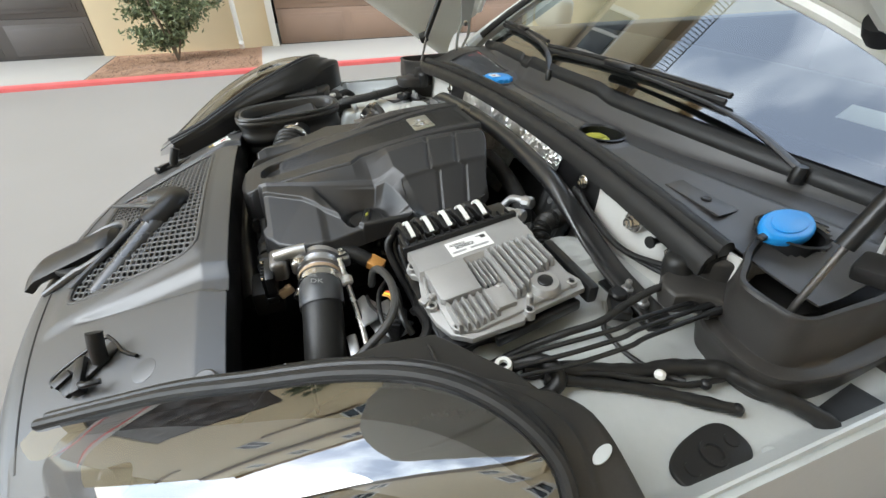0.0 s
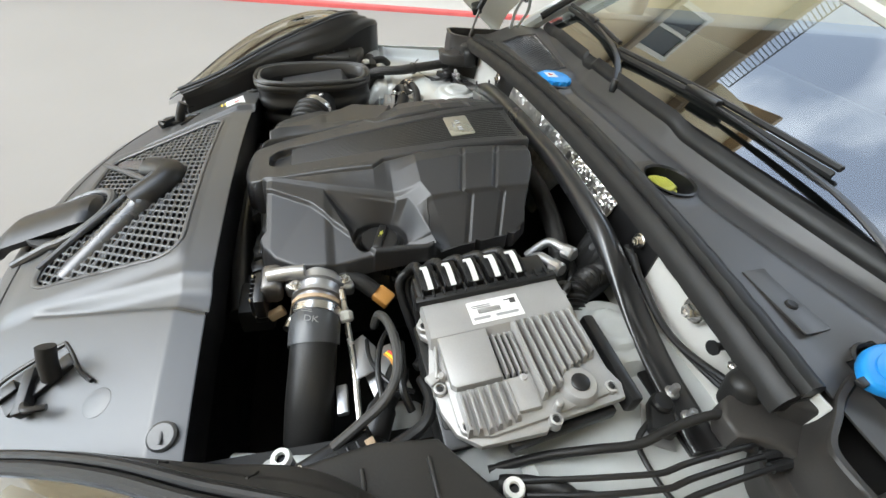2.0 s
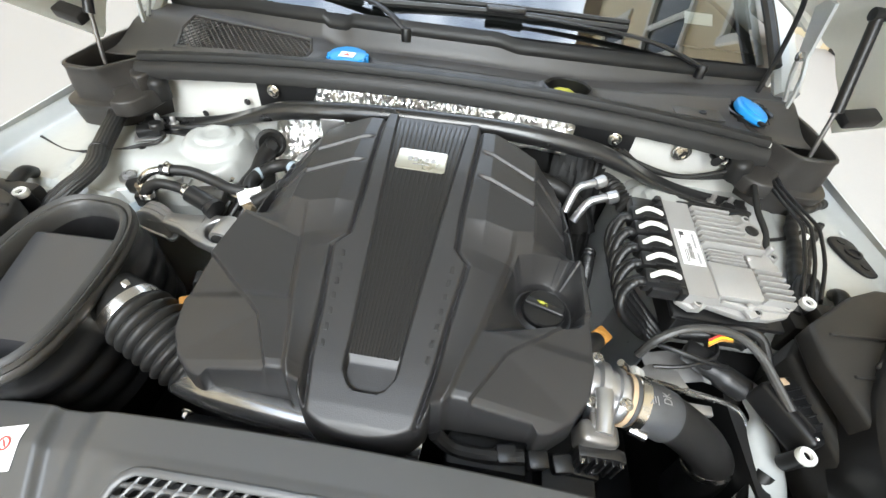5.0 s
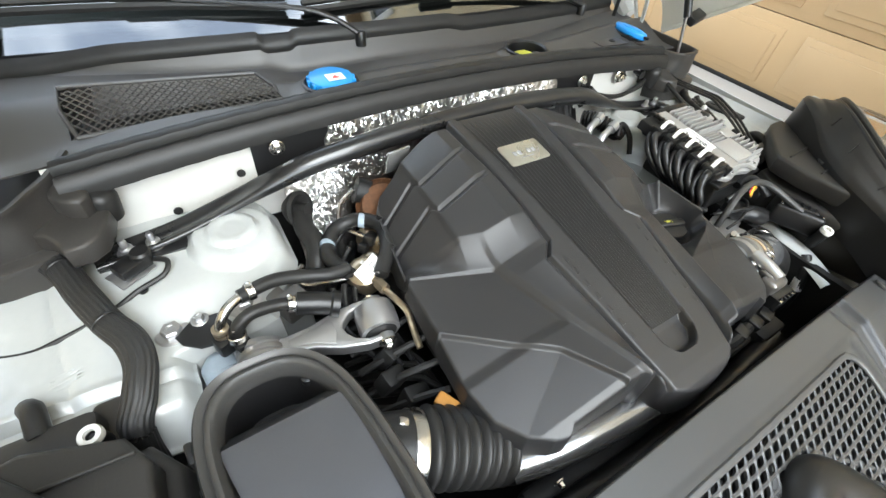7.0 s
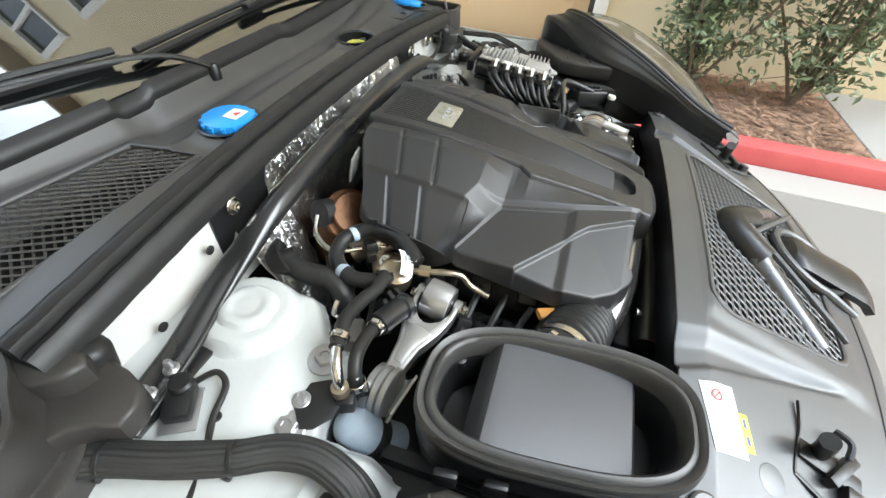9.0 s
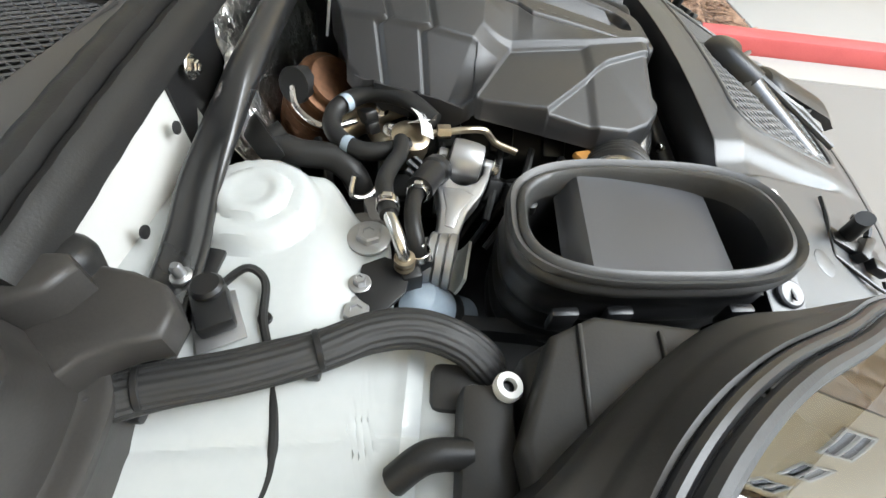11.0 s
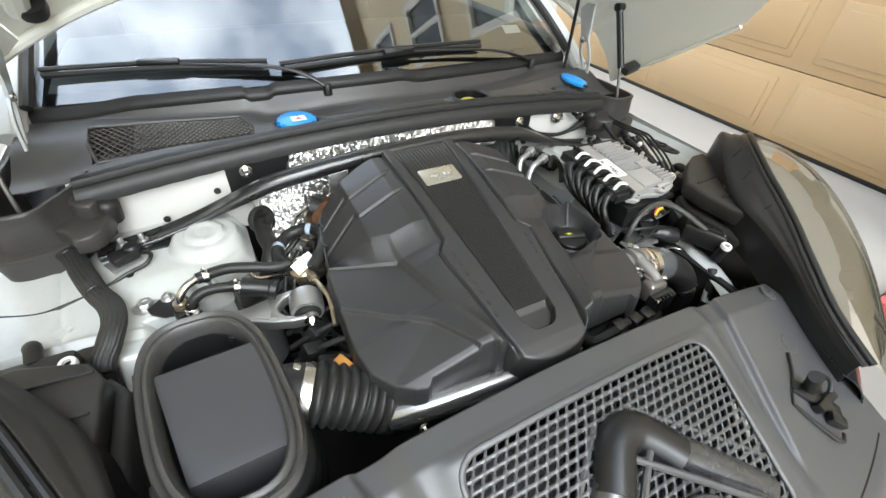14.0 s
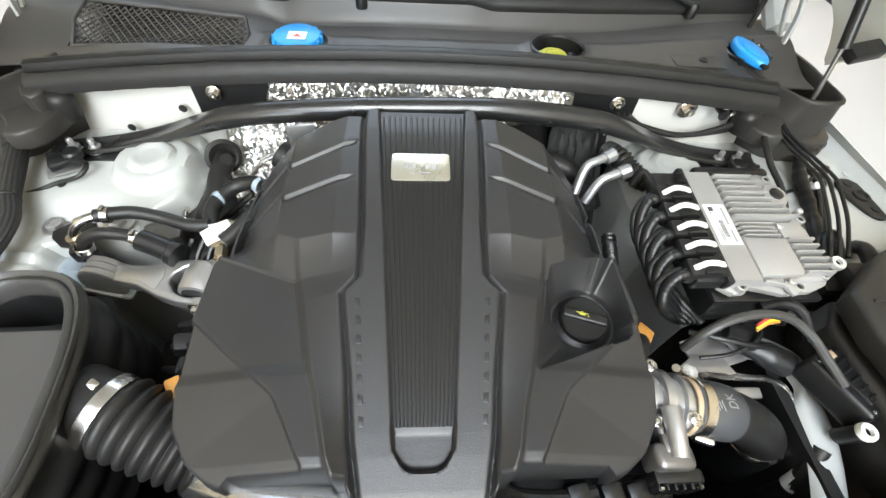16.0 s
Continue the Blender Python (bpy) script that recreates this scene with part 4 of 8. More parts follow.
def wiper(pivot, knee, tip, blade0, blade1, label):
    g = thing("wiper", pivot, label, "wiper", "windscreen wipers")
    bm = bmesh.new()
    lathe(bm, [(0.013, -0.03), (0.013, -0.004), (0.010, 0.001), (0.001, 0.002)], pose(*pivot), 20, False)
    tube(bm, [(pivot[0], pivot[1], pivot[2] - 0.006), knee, tip], lambda s: 0.010 - 0.0055 * min(1, s / 0.5), 8, 8, 0.6)
    part("arm", bm, M_BLACK, g)
    bm = bmesh.new()
    mid = [(a + b) / 2 for a, b in zip(blade0, blade1)]
    mid[2] += 0.006
    tube(bm, [blade0, mid, blade1], 0.0072, 6, 10, 0.9)
    tube(bm, [(a[0], a[1] - 0.01, a[2] - 0.012) for a in (blade0, mid, blade1)], 0.004, 5, 10, 2.0)
    blade = part("blade", bm, M_RUBBER, g)
    bm = bmesh.new()
    box(bm, (tip[0], tip[1], tip[2] + 0.004), (0.10, 0.02, 0.016), 0.005, (0, 0, math.degrees(math.atan2(blade1[1] - blade0[1], blade1[0] - blade0[0]))))
    part("adapter", bm, M_BLACK, blade)
    return g


def on_glass(x, k, up=0.022):
    p = screen_pt(x, k)
    return (p[0], p[1] - up * 0.5, p[2] + up * 0.87)


wiper((-0.13, 0.985, 1.088), on_glass(-0.24, 0.035), on_glass(-0.53, 0.085), on_glass(-0.79, 0.095), on_glass(-0.27, 0.065), "black wiper lying along the foot of the windscreen")
wiper((0.64, 1.035, 1.075), on_glass(0.46, 0.022), on_glass(0.115, 0.052), on_glass(-0.24, 0.05), on_glass(0.43, 0.066), "black wiper lying along the foot of the windscreen")

# ---- bonnet with hinges and gas struts ----
bonnet = thing("bonnet", (0, 0.9, 1.3), "raised white bonnet, its pale painted underside showing", "bonnet")
DROP = [(0.0, 0.0), (0.3, 0.02), (0.6, 0.083), (0.75, 0.132), (0.86, 0.178), (0.90, 0.25), (0.94, 0.35), (0.97, 0.445), (0.985, 0.46)]


def bonnet_z(x, y):
    z = 1.352 + 0.69 * (1.08 - y) - curve_at(DROP, abs(x))
    # pressed creases of the inner panel
    z += 0.012 * math.exp(-((abs(x) - 0.905) / 0.012) ** 2) - 0.010 * math.exp(-((abs(x) - 0.80) / 0.02) ** 2)
    return z


def bonnet_rear(x):
    a = abs(x)
    return 0.965 + 0.14 * a * a - 0.15 * smoothstep(0.84, 0.98, a)


def bonnet_front(x):
    a = abs(x)
    return -0.10 + 0.25 * a * a + 0.40 * smoothstep(0.80, 0.985, a) ** 2


def bonnet_sheet(S, a0, a1, n, dz=0.0, thick=0.012):
    bm = bmesh.new()

    def fn(u, v):
        x = S * (a0 + (a1 - a0) * u)
        y = bonnet_rear(x) + (bonnet_front(x) - bonnet_rear(x)) * v
        return (x, y, bonnet_z(x, y) + dz)
    sheet(bm, fn, n, 46, thick)
    return bm


bm = bonnet_sheet(1, -0.765, 0.765, 40)
part("bonnet_panel", bm, M_HOOD, bonnet)
for S in (-1, 1):
    bm = bonnet_sheet(S, 0.768, 0.985, 30)
    part("bonnet_flank", bm, M_HOOD, bonnet)
    bm = bmesh.new()
    tube(bm, [(S * 0.975, y, bonnet_z(0.975, y) - 0.004) for y in (0.91, 0.8, 0.7, 0.6, 0.54)], 0.007, 8, 4)
    part("folded_edge", bm, M_HOOD, bonnet)
    bm = bmesh.new()
    tube(bm, [(S * a, bonnet_rear(a) - 0.012, bonnet_z(a, bonnet_rear(a)) - 0.008) for a in (0.0, 0.2, 0.4, 0.6, 0.75, 0.84)], 0.012, 8, 4)
    part("rear_fold", bm, M_HOOD, bonnet)
    bm = bmesh.new()
    tube(bm, [(S * a, 0.96 - 0.65 * k / 8, bonnet_z(a, 0.96 - 0.65 * k / 8) - 0.006) for k in range(9) for a in (0.72 - 0.05 * math.sin(k * 0.5),)], 0.022, 10, 3)
    part("pressed_rib", bm, M_HOOD, bonnet)
    bm = bmesh.new()
    box(bm, (S * 0.905, 0.815, 1.082), (0.078, 0.036, 0.026), 0.006, (20, S * -6, S * 12))
    part("rubber_buffer", bm, M_RUBBER, bonnet)
    bm = bmesh.new()
    lathe(bm, [(0.001, 0.02), (0.026, 0.02), (0.03, 0.008), (0.03, -0.01), (0.001, -0.01)], pose(S * 0.70, 0.955, 1.315, 215, 0, 0), 18)
    part("rubber_plug", bm, M_RUBBER, bonnet)
    bm = bmesh.new()
    box(bm, (S * 0.93, 0.60, bonnet_z(0.93, 0.60) - 0.012), (0.02, 0.018, 0.006), 0.003, (-35, S * 60, 0))
    part("drain_plug", bm, M_BLACK, bonnet)
    bm = bmesh.new()
    for leg in (((0.836, 0.946, 1.008), (0.832, 0.944, 1.05), (0.826, 0.948, 1.10), (0.816, 0.966, 1.15)), ((0.836, 0.954, 1.008), (0.834, 0.974, 1.05), (0.828, 0.998, 1.10), (0.816, 0.992, 1.15))):
        run = smooth_path(leg, 5)
        sheet(bm, lambda u, v, run=run: (S * path_pt(run, u).x, path_pt(run, u).y + 0.011 * (v - 0.5), path_pt(run, u).z), 16, 2, 0.006)
    box(bm, (S * 0.837, 0.95, 1.012), (0.016, 0.03, 0.028), 0.006, (0, 0, 0), 3)
    sheet(bm, lambda u, v: (S * (0.817 - 0.022 * u), 0.978 + 0.002 * u + (0.04 + 0.03 * u) * (v - 0.5), 1.145 + 0.115 * u), 8, 3, 0.007)
    hinge = part("hinge", bm, M_WHITE, bonnet, "white painted folding hinge")
    for dz in (0.0, 0.05):
        bm = bmesh.new()
        lathe(bm, [(0.011, 0), (0.011, 0.012), (0.007, 0.014)], pose(S * (0.829 - 0.2 * dz), 0.95 + 0.5 * dz, 1.012 + 2.6 * dz, 0, -90 * S, 0), 14)
        part("hinge_pin", bm, M_STEEL, hinge)
    strut = thing("gas_strut", (S * 0.847, 0.763, 0.97), "black gas strut with a bright rod holding the bonnet", "gas strut", "bonnet gas struts")
    bm = bmesh.new()
    tube(bm, [(S * 0.845, 0.777, 0.935), (S * 0.846, 0.785, 1.0), (S * 0.848, 0.815, 1.11)], 0.0048, 12, 1)
    part("rod", bm, M_DIRTYALU, strut, "bright steel rod")
    bm = bmesh.new()
    tube(bm, [(S * 0.848, 0.806, 1.09), (S * 0.849, 0.884, 1.255)], 0.0115, 14, 1)
    part("cylinder", bm, M_BLACK, strut)
    bm = bmesh.new()
    lathe(bm, [(0.001, 0.016), (0.012, 0.014), (0.013, -0.014), (0.001, -0.016)], pose(S * 0.849, 0.885, 1.262, 0, 90, 0), 14)
    part("ball_socket", bm, M_BLACK, strut)
bm = bmesh.new()
tube(bm, [(0.72, 0.95, 1.30), (0.765, 0.995, 1.23), (0.79, 1.02, 1.14), (0.80, 1.03, 1.06), (0.80, 1.03, 0.985)], 0.006, 8, 6)
part("washer_hose", bm, M_RUBBER, bonnet, "thin black washer hose looping beside the hinge")

# ---- rubber corner troughs at the strut feet ----
for S in (-1, 1):
    g = thing("corner_trough", (S * 0.85, 0.75, 0.95), "moulded black rubber trough round the bonnet strut foot", "rubber trim", "corner troughs")
    fwd = 0.0 if S > 0 else 0.042

    def set_y(y, fwd=fwd):
        return y - fwd * smoothstep(0.98, 0.80, y)
    ridge = smooth_path([(a, b, 0.928) for a, b in ((0.702, 0.835), (0.728, 0.802), (0.745, 0.768), (0.770, 0.741), (0.80, 0.728), (0.85, 0.721), (0.886, 0.735), (0.906, 0.77), (0.912, 0.83), (0.908, 0.95), (0.905, 1.03))], 6)
    brim = smooth_path([(a, b, 1.010) for a, b in ((0.720, 0.866), (0.739, 0.832), (0.756, 0.790), (0.783, 0.750), (0.812, 0.736), (0.850, 0.735), (0.876, 0.754), (0.886, 0.80), (0.887, 0.87), (0.883, 0.95), (0.88, 1.03))], 6)
    bm = bmesh.new()
    rings = []
    for i, (R, T) in enumerate(zip(ridge, brim)):
        o = Vector((R.x - 0.81, R.y - 0.88, 0)).normalized()
        sag = 0.006 * math.sin(i * 0.31) * math.sin(i * 0.13)
        ring = []
        for v, out, dz in ((0.0, -0.006, -0.062), (0.0, 0.002, -0.06), (0.0, 0.006, -0.03), (0.0, 0.008, -0.012), (0.0, 0.012, -0.005), (0.0, 0.011, 0.001), (0.0, 0.004, 0.004), (0.0, -0.006, 0.003), (0.0, -0.011, 0.005), (0.12, -0.010, 0.004), (0.35, -0.005, 0.0), (0.65, -0.002, 0.0), (0.92, 0.0, 0.0), (1.0, 0.004, 0.0), (1.0, 0.002, 0.004), (1.0, -0.006, 0.004), (0.98, -0.010, 0.0), (0.5, -0.018, 0.0), (0.0, -0.026, -0.01), (0.0, -0.026, -0.055)):
            p = R.lerp(T, v) + o * (out + sag * (0.5 + 0.5 * v))
            ring.append(bm.verts.new((S * p.x, set_y(p.y), p.z + dz)))
        rings.append(ring)
    n = len(rings[0])
    for p, q in zip(rings, rings[1:]):
        for k in range(n):
            bm.faces.new((p[k], p[(k + 1) % n], q[(k + 1) % n], q[k]))
    bm.faces.new(rings[0])
    bm.faces.new(rings[-1][::-1])
    part("trough_wall", bm, M_SEALRUB, g, angle=50)
    bm = bmesh.new()
    prism(bm, [(S * a, set_y(b)) for a, b in [(0.745, 0.86), (0.765, 0.80), (0.80, 0.775), (0.835, 0.80), (0.84, 0.86), (0.86, 0.90), (0.86, 1.02), (0.77, 1.02), (0.75, 0.90)]][::S], 0.945, 0.955, 0.002)
    part("trough_floor", bm, M_RUBBER, g)
    # shelf and neck that lead the long seal into the trough
    bm = bmesh.new()
    prism(bm, [(S * a, set_y(b)) for a, b in [(0.682, 0.80), (0.690, 0.735), (0.700, 0.705), (0.722, 0.688), (0.748, 0.688), (0.756, 0.712), (0.770, 0.735), (0.79, 0.748), (0.765, 0.775), (0.745, 0.81), (0.72, 0.84)]][::S], 0.925, 0.964, 0.006, None, 3)
    part("shelf", bm, M_SEALRUB, g, angle=50)
    bm = bmesh.new()
    prism(bm, [(S * a, set_y(b)) for a, b in [(0.70, 0.765), (0.712, 0.752), (0.735, 0.762), (0.752, 0.785), (0.752, 0.81), (0.742, 0.838), (0.722, 0.862), (0.706, 0.835)]][::S], 0.94, 0.998, 0.007, None, 3)
    part("neck", bm, M_SEALRUB, g, angle=50)
    bm = bmesh.new()
    lathe(bm, [(0.024, -0.05), (0.024, -0.010), (0.021, -0.002), (0.014, 0.003), (0.001, 0.005)], pose(S * 0.690, 0.742, 0.985, 6, S * -8, 0), 24)
    part("seal_boot", bm, M_RUBBER, g, angle=50)

# ---- front panel over the radiator ----
front = thing("front_cover_panel", (0, -0.15, 0.85), "grained dark grey plastic panel over the radiator", "cover panel")


def slam_front(x):
    return -0.505 + 0.25 * x * x


def slam_z(x, y):
    a = abs(x)
    z = 0.925 - 0.20 * x * x
    z += -0.40 * max(0.0, -y - 0.03)
    e = y - slam_front(x)
    z -= 0.10 * smoothstep(0.11, 0.0, e) ** 1.5
    # long pressed wedge each side
    t = min(1.0, max(0.0, (0.01 - y) / 0.30))
    l0, l1 = 0.320 - 0.038 * t, 0.392 - 0.104 * t
    if y > -0.30:
        z -= 0.013 * smoothstep(l0 - 0.004, l0 + 0.018 + 0.02 * (1 - t), a) * smoothstep(l1 + 0.008, l1 - 0.006, a) * smoothstep(-0.30, -0.26, y)
    z += 0.006 * smoothstep(0.30, 0.26, a) * smoothstep(-0.025, -0.045, y) * smoothstep(-0.37, -0.32, y)
    return z


def in_front_mesh(x, y, grow=0.0):
    """Inside the grille's opening: a trapezium with rounded corners."""
    r = 0.035
    top, low = -0.044 - r, -0.318 + r
    yc = min(top, max(low, y))
    half = 0.266 - r - 0.16 * (-0.05 - yc)
    dx, dy = max(0.0, abs(x) - half), y - yc
    return math.hypot(dx, dy) < r + grow


def front_fn(u, v):
    x = -0.62 + 1.24 * u
    y = 0.018 - 0.01 * x * x + (slam_front(x) - 0.018) * v
    return (x, y, slam_z(x, y))


bm = bmesh.new()
sheet(bm, front_fn, 300, 130, -0.003, lambda u, v: in_front_mesh(*front_fn(u, v)[:2]))
part("panel", bm, M_SLAM, front, angle=75)
# rolled rear flange
bm = bmesh.new()
sheet(bm, lambda u, v: (-0.62 + 1.24 * u, 0.018 - 0.01 * (-0.62 + 1.24 * u) ** 2 + 0.006 * math.sin(v * 1.57), slam_z(-0.62 + 1.24 * u, 0.018) - 0.004 * (1 - math.cos(v * 1.57)) - 0.09 * max(0, v - 0.2)), 80, 10, 0.003)
part("rear_flange", bm, M_BLACK, front)
# shut line groove near the leading edge
bm = bmesh.new()
tube(bm, [(x, slam_front(x) + 0.118, slam_z(x, slam_front(x) + 0.118) - 0.0005) for x in (-0.56 + 1.12 * k / 40 for k in range(41))], 0.0022, 6, 2)
part("edge_groove", bm, M_RUBBER, front)
# honeycomb
bm = bmesh.new()
px, py = 0.0186, 0.0136
CELL = [(math.copysign(abs(math.cos(a)) ** 0.55, math.cos(a)), math.copysign(abs(math.sin(a)) ** 0.55, math.sin(a))) for a in (2 * math.pi * (k + 0.5) / 12 for k in range(12))]
CELL_RIM = [(c / max(abs(c), abs(d)), d / max(abs(c), abs(d))) for c, d in CELL]


def mesh_point(cx, cy, p, sx, sy, dz):
    x, y = cx + p[0] * sx * px * 0.5 + p[1] * sy * px * 0.25, cy + p[1] * sy * py * 0.5
    return (x, y, slam_z(x, y) - 0.004 + dz)


for i in range(-20, 21):
    for j in range(-12, 13):
        cx, cy = (i + 0.5 * (j % 2)) * px, -0.185 + j * py
        if not in_front_mesh(cx, cy, 0.006):
            continue
        outer = [bm.verts.new(mesh_point(cx, cy, p, 1.0, 1.0, 0)) for p in CELL_RIM]
        inner = [bm.verts.new(mesh_point(cx, cy, p, 0.76, 0.69, -0.0012)) for p in CELL]
        deep = [bm.verts.new(mesh_point(cx, cy, p, 0.72, 0.65, -0.008)) for p in CELL]
        for k in range(12):
            bm.faces.new((outer[k], outer[(k + 1) % 12], inner[(k + 1) % 12], inner[k]))
            bm.faces.new((inner[k], inner[(k + 1) % 12], deep[(k + 1) % 12], deep[k]))
part("honeycomb_grille", bm, M_SLAM, front, "moulded honeycomb grille", angle=40)
bm = bmesh.new()
rimp = []
for k in range(72):
    a = 2 * math.pi * k / 72
    r = 0.1
    while in_front_mesh(r * math.cos(a), -0.18 + r * math.sin(a), 0.002):
        r += 0.001
    rimp.append((r * math.cos(a), -0.18 + r * math.sin(a)))
tube(bm, [(x, y, slam_z(x, y) - 0.0015) for x, y in rimp + rimp[:1]], 0.0055, 10, 2, 0.7)
part("grille_rim", bm, M_SLAM, front)
bm = bmesh.new()
sheet(bm, lambda u, v: (-0.28 + 0.56 * u, -0.035 - 0.30 * v, 0.85 - 0.12 * v), 4, 4, 0.003)
part("duct_floor", bm, surface("radiator_fins", (0.035, 0.035, 0.035), 0.5, 0.3, var=0.3, coarse=30, fine=300, bump=0.2), front)
# air pipe with an elbow lying in the grille
pipe_mat = surface("satin_black_pipe", (0.032, 0.033, 0.036), 0.26, var=0.15, coarse=15, fine=600, bump=0.12, spec=0.9)
for S, end in ((1, (0.205, -0.265, 0.801)), (-1, (-0.195, -0.275, 0.797))):
    bm = bmesh.new()
    e = Vector(end)
    st = Vector((0.030 * S, -0.130, 0.890))
    tube(bm, [st, st.lerp(e, 0.5), e], lambda s: 0.0275 + 0.0022 * (0.045 < s < 0.053), 24, 14)
    part("intake_pipe", bm, pipe_mat, front)
bm = bmesh.new()
tube(bm, [(0.066, -0.170, 0.871), (0.040, -0.138, 0.885), (0.015, -0.117, 0.894), (-0.015, -0.117, 0.894), (-0.040, -0.138, 0.885), (-0.066, -0.170, 0.871)], 0.0315, 26, 8)
part("elbow", bm, M_BLACK, front, "black elbow joining both pipes")
# pipe bed: raised ridge of plain plastic round the pipes
for S, end in ((1, (0.22, -0.275)), (-1, (-0.21, -0.285))):
    bm = bmesh.new()
    ex, ey = end
    n = 14
    for off in (-0.042, 0.042):
        d = Vector((ex, ey + 0.11)).normalized()
        q = Vector((-d.y, d.x)) * off
        tube(bm, [(0 + q.x + (ex - 0) * t, -0.11 + q.y + (ey + 0.11) * t, slam_z(q.x + ex * t, -0.11 + (ey + 0.11) * t) + 0.001) for t in (k / n for k in range(n + 1))], 0.006, 8, 1)
    part("pipe_bed", bm, M_SLAM, front)
# release handle in its recess
bm = bmesh.new()
ringp = [(0.035 + 0.082 * math.cos(a), -0.315 + 0.085 * math.sin(a)) for a in (math.pi * (-0.05 + 1.1 * k / 18) for k in range(19))]
tube(bm, [(0.118, -0.40, slam_z(0.118, -0.40))] + [(x, y, slam_z(x, y) + 0.006) for x, y in ringp] + [(-0.048, -0.40, slam_z(0.048, -0.40))], 0.009, 10, 3)
part("handle_surround", bm, M_SLAM, front)
bm = bmesh.new()
prism(bm, [(0.035 + 0.078 * math.cos(a), -0.32 + 0.078 * math.sin(a)) for a in (2 * math.pi * k / 32 for k in range(32))], 0.80, 0.812, 0.002, None)
part("recess_floor", bm, M_DARK, front)
bm = bmesh.new()


def handle(u, v):
    w = 0.046 * (0.55 + 0.45 * smoothstep(0.0, 0.18, v)) * (1 + 0.12 * v)
    s = 2 * u - 1
    y = -0.252 - 0.19 * v
    z = 0.853 - 0.36 * (-0.252 - y) * -1 * -1 - 0.012 * s * s - 0.02 * smoothstep(0.12, 0.0, v) - 0.012 * smoothstep(0.85, 1.0, v)
    return (0.032 + w * s, y, z)


sheet(bm, handle, 18, 30, 0.016)
part("release_handle", bm, M_BLACK, front, "black curved release handle")


def catch_bracket(S):
    g = thing("bonnet_catch", (S * 0.442, -0.215, 0.80), "black spring catch bracket set in the front panel", "bonnet catch", "bonnet catches")
    z = slam_z(0.442, -0.215)
    m = pose(S * 0.442, -0.215, z, 18, 0, S * 25)
    bm = bmesh.new()
    for c, d, turn in (((0.0, 0.004, 0.005), (0.03, 0.10, 0.010), 12), ((0.006, -0.01, 0.010), (0.072, 0.016, 0.018), -20), ((-0.016, -0.036, 0.008), (0.022, 0.03, 0.016), 10)):
        box(bm, c, d, 0.003, (0, 0, turn))
    bm.transform(m)
    part("catch_plate", bm, M_BLACK, g)
    bm = bmesh.new()
    tube(bm, [(0.008, 0.024, 0.010), (0.0, 0.036, 0.032), (-0.010, 0.050, 0.052)], 0.0125, 14, 4)
    bm.transform(m)
    part("catch_post", bm, M_RUBBER, g)
    bm = bmesh.new()
    tube(bm, [(-0.052, 0.045, 0.004), (-0.054, 0.0, 0.004), (-0.050, -0.052, 0.003), (-0.028, -0.056, 0.003)], 0.0042, 8, 4, 0.7)
    tube(bm, [(-0.052, 0.045, 0.004), (-0.02, 0.052, 0.005), (0.02, 0.058, 0.008), (0.058, 0.074, 0.012)], 0.0032, 6, 5)
    bm.transform(m)
    part("spring_wire", bm, M_BLACK, g)
    bm = bmesh.new()
    tube(bm, [(0.030, -0.012, 0.016), (0.050, -0.004, 0.024), (0.058, 0.016, 0.016)], 0.005, 8, 5)
    bm.transform(m)
    part("catch_hook", bm, M_BLACK, g)


for S in (-1, 1):
    catch_bracket(S)
    b = thing("panel_fastener", (S * 0.575, -0.02, slam_z(0.575, -0.02)), "round grey plastic fastener in the front panel", "fastener", "panel fasteners")
    bm = bmesh.new()
    lathe(bm, [(0.019, 0.0), (0.019, 0.004), (0.016, 0.006), (0.003, 0.006)], pose(S * 0.575, -0.012, slam_z(0.575, -0.012), 8, S * 18, 0), 24)
    box(bm, (S * 0.575, -0.012, slam_z(0.575, -0.012) + 0.006), (0.026, 0.004, 0.003), 0.001)
    part("fastener_head", bm, M_SLAM, b)
    bm = bmesh.new()
    lathe(bm, [(0.021, 0.0), (0.021, 0.0008), (0.0195, 0.0012), (0.001, 0.0006)], pose(S * 0.50, -0.115, slam_z(0.50, -0.115), 20, S * 12, 0), 28)
    part("moulded_disc", bm, M_SLAM, front)

# stickers on the right of the panel
lab = thing("warning_label", (-0.41, -0.06, 0.87), "white and yellow service labels stuck on the front panel", "label")


def on_panel(x, y, turn):
    e = 0.004
    zx, zy = (slam_z(x + e, y) - slam_z(x - e, y)) / (2 * e), (slam_z(x, y + e) - slam_z(x, y - e)) / (2 * e)
    n = Vector((-zx, -zy, 1)).normalized()
    a = Vector((math.cos(turn), math.sin(turn), 0))
    a = (a - n * a.dot(n)).normalized()
    b = n.cross(a)
    return Matrix.Translation((x, y, slam_z(x, y))) @ Matrix((a, b, n)).transposed().to_4x4() @ Matrix.Translation((0, 0, 0.0015))


LM = on_panel(-0.452, -0.045, radians(192))


def draped(name, cx, cy, w, h, material, lift):
    ca, sa = math.cos(radians(192)), math.sin(radians(192))

    def fn(u, v):
        a, b = cx + (u - 0.5) * w, cy + (v - 0.5) * h
        x, y = -0.452 + a * ca - b * sa, -0.045 + a * sa + b * ca
        return (x, y, slam_z(x, y) + lift)
    b_ = bmesh.new()
    sheet(b_, fn, 16, 10, 0.0003)
    return part(name, b_, material, lab)


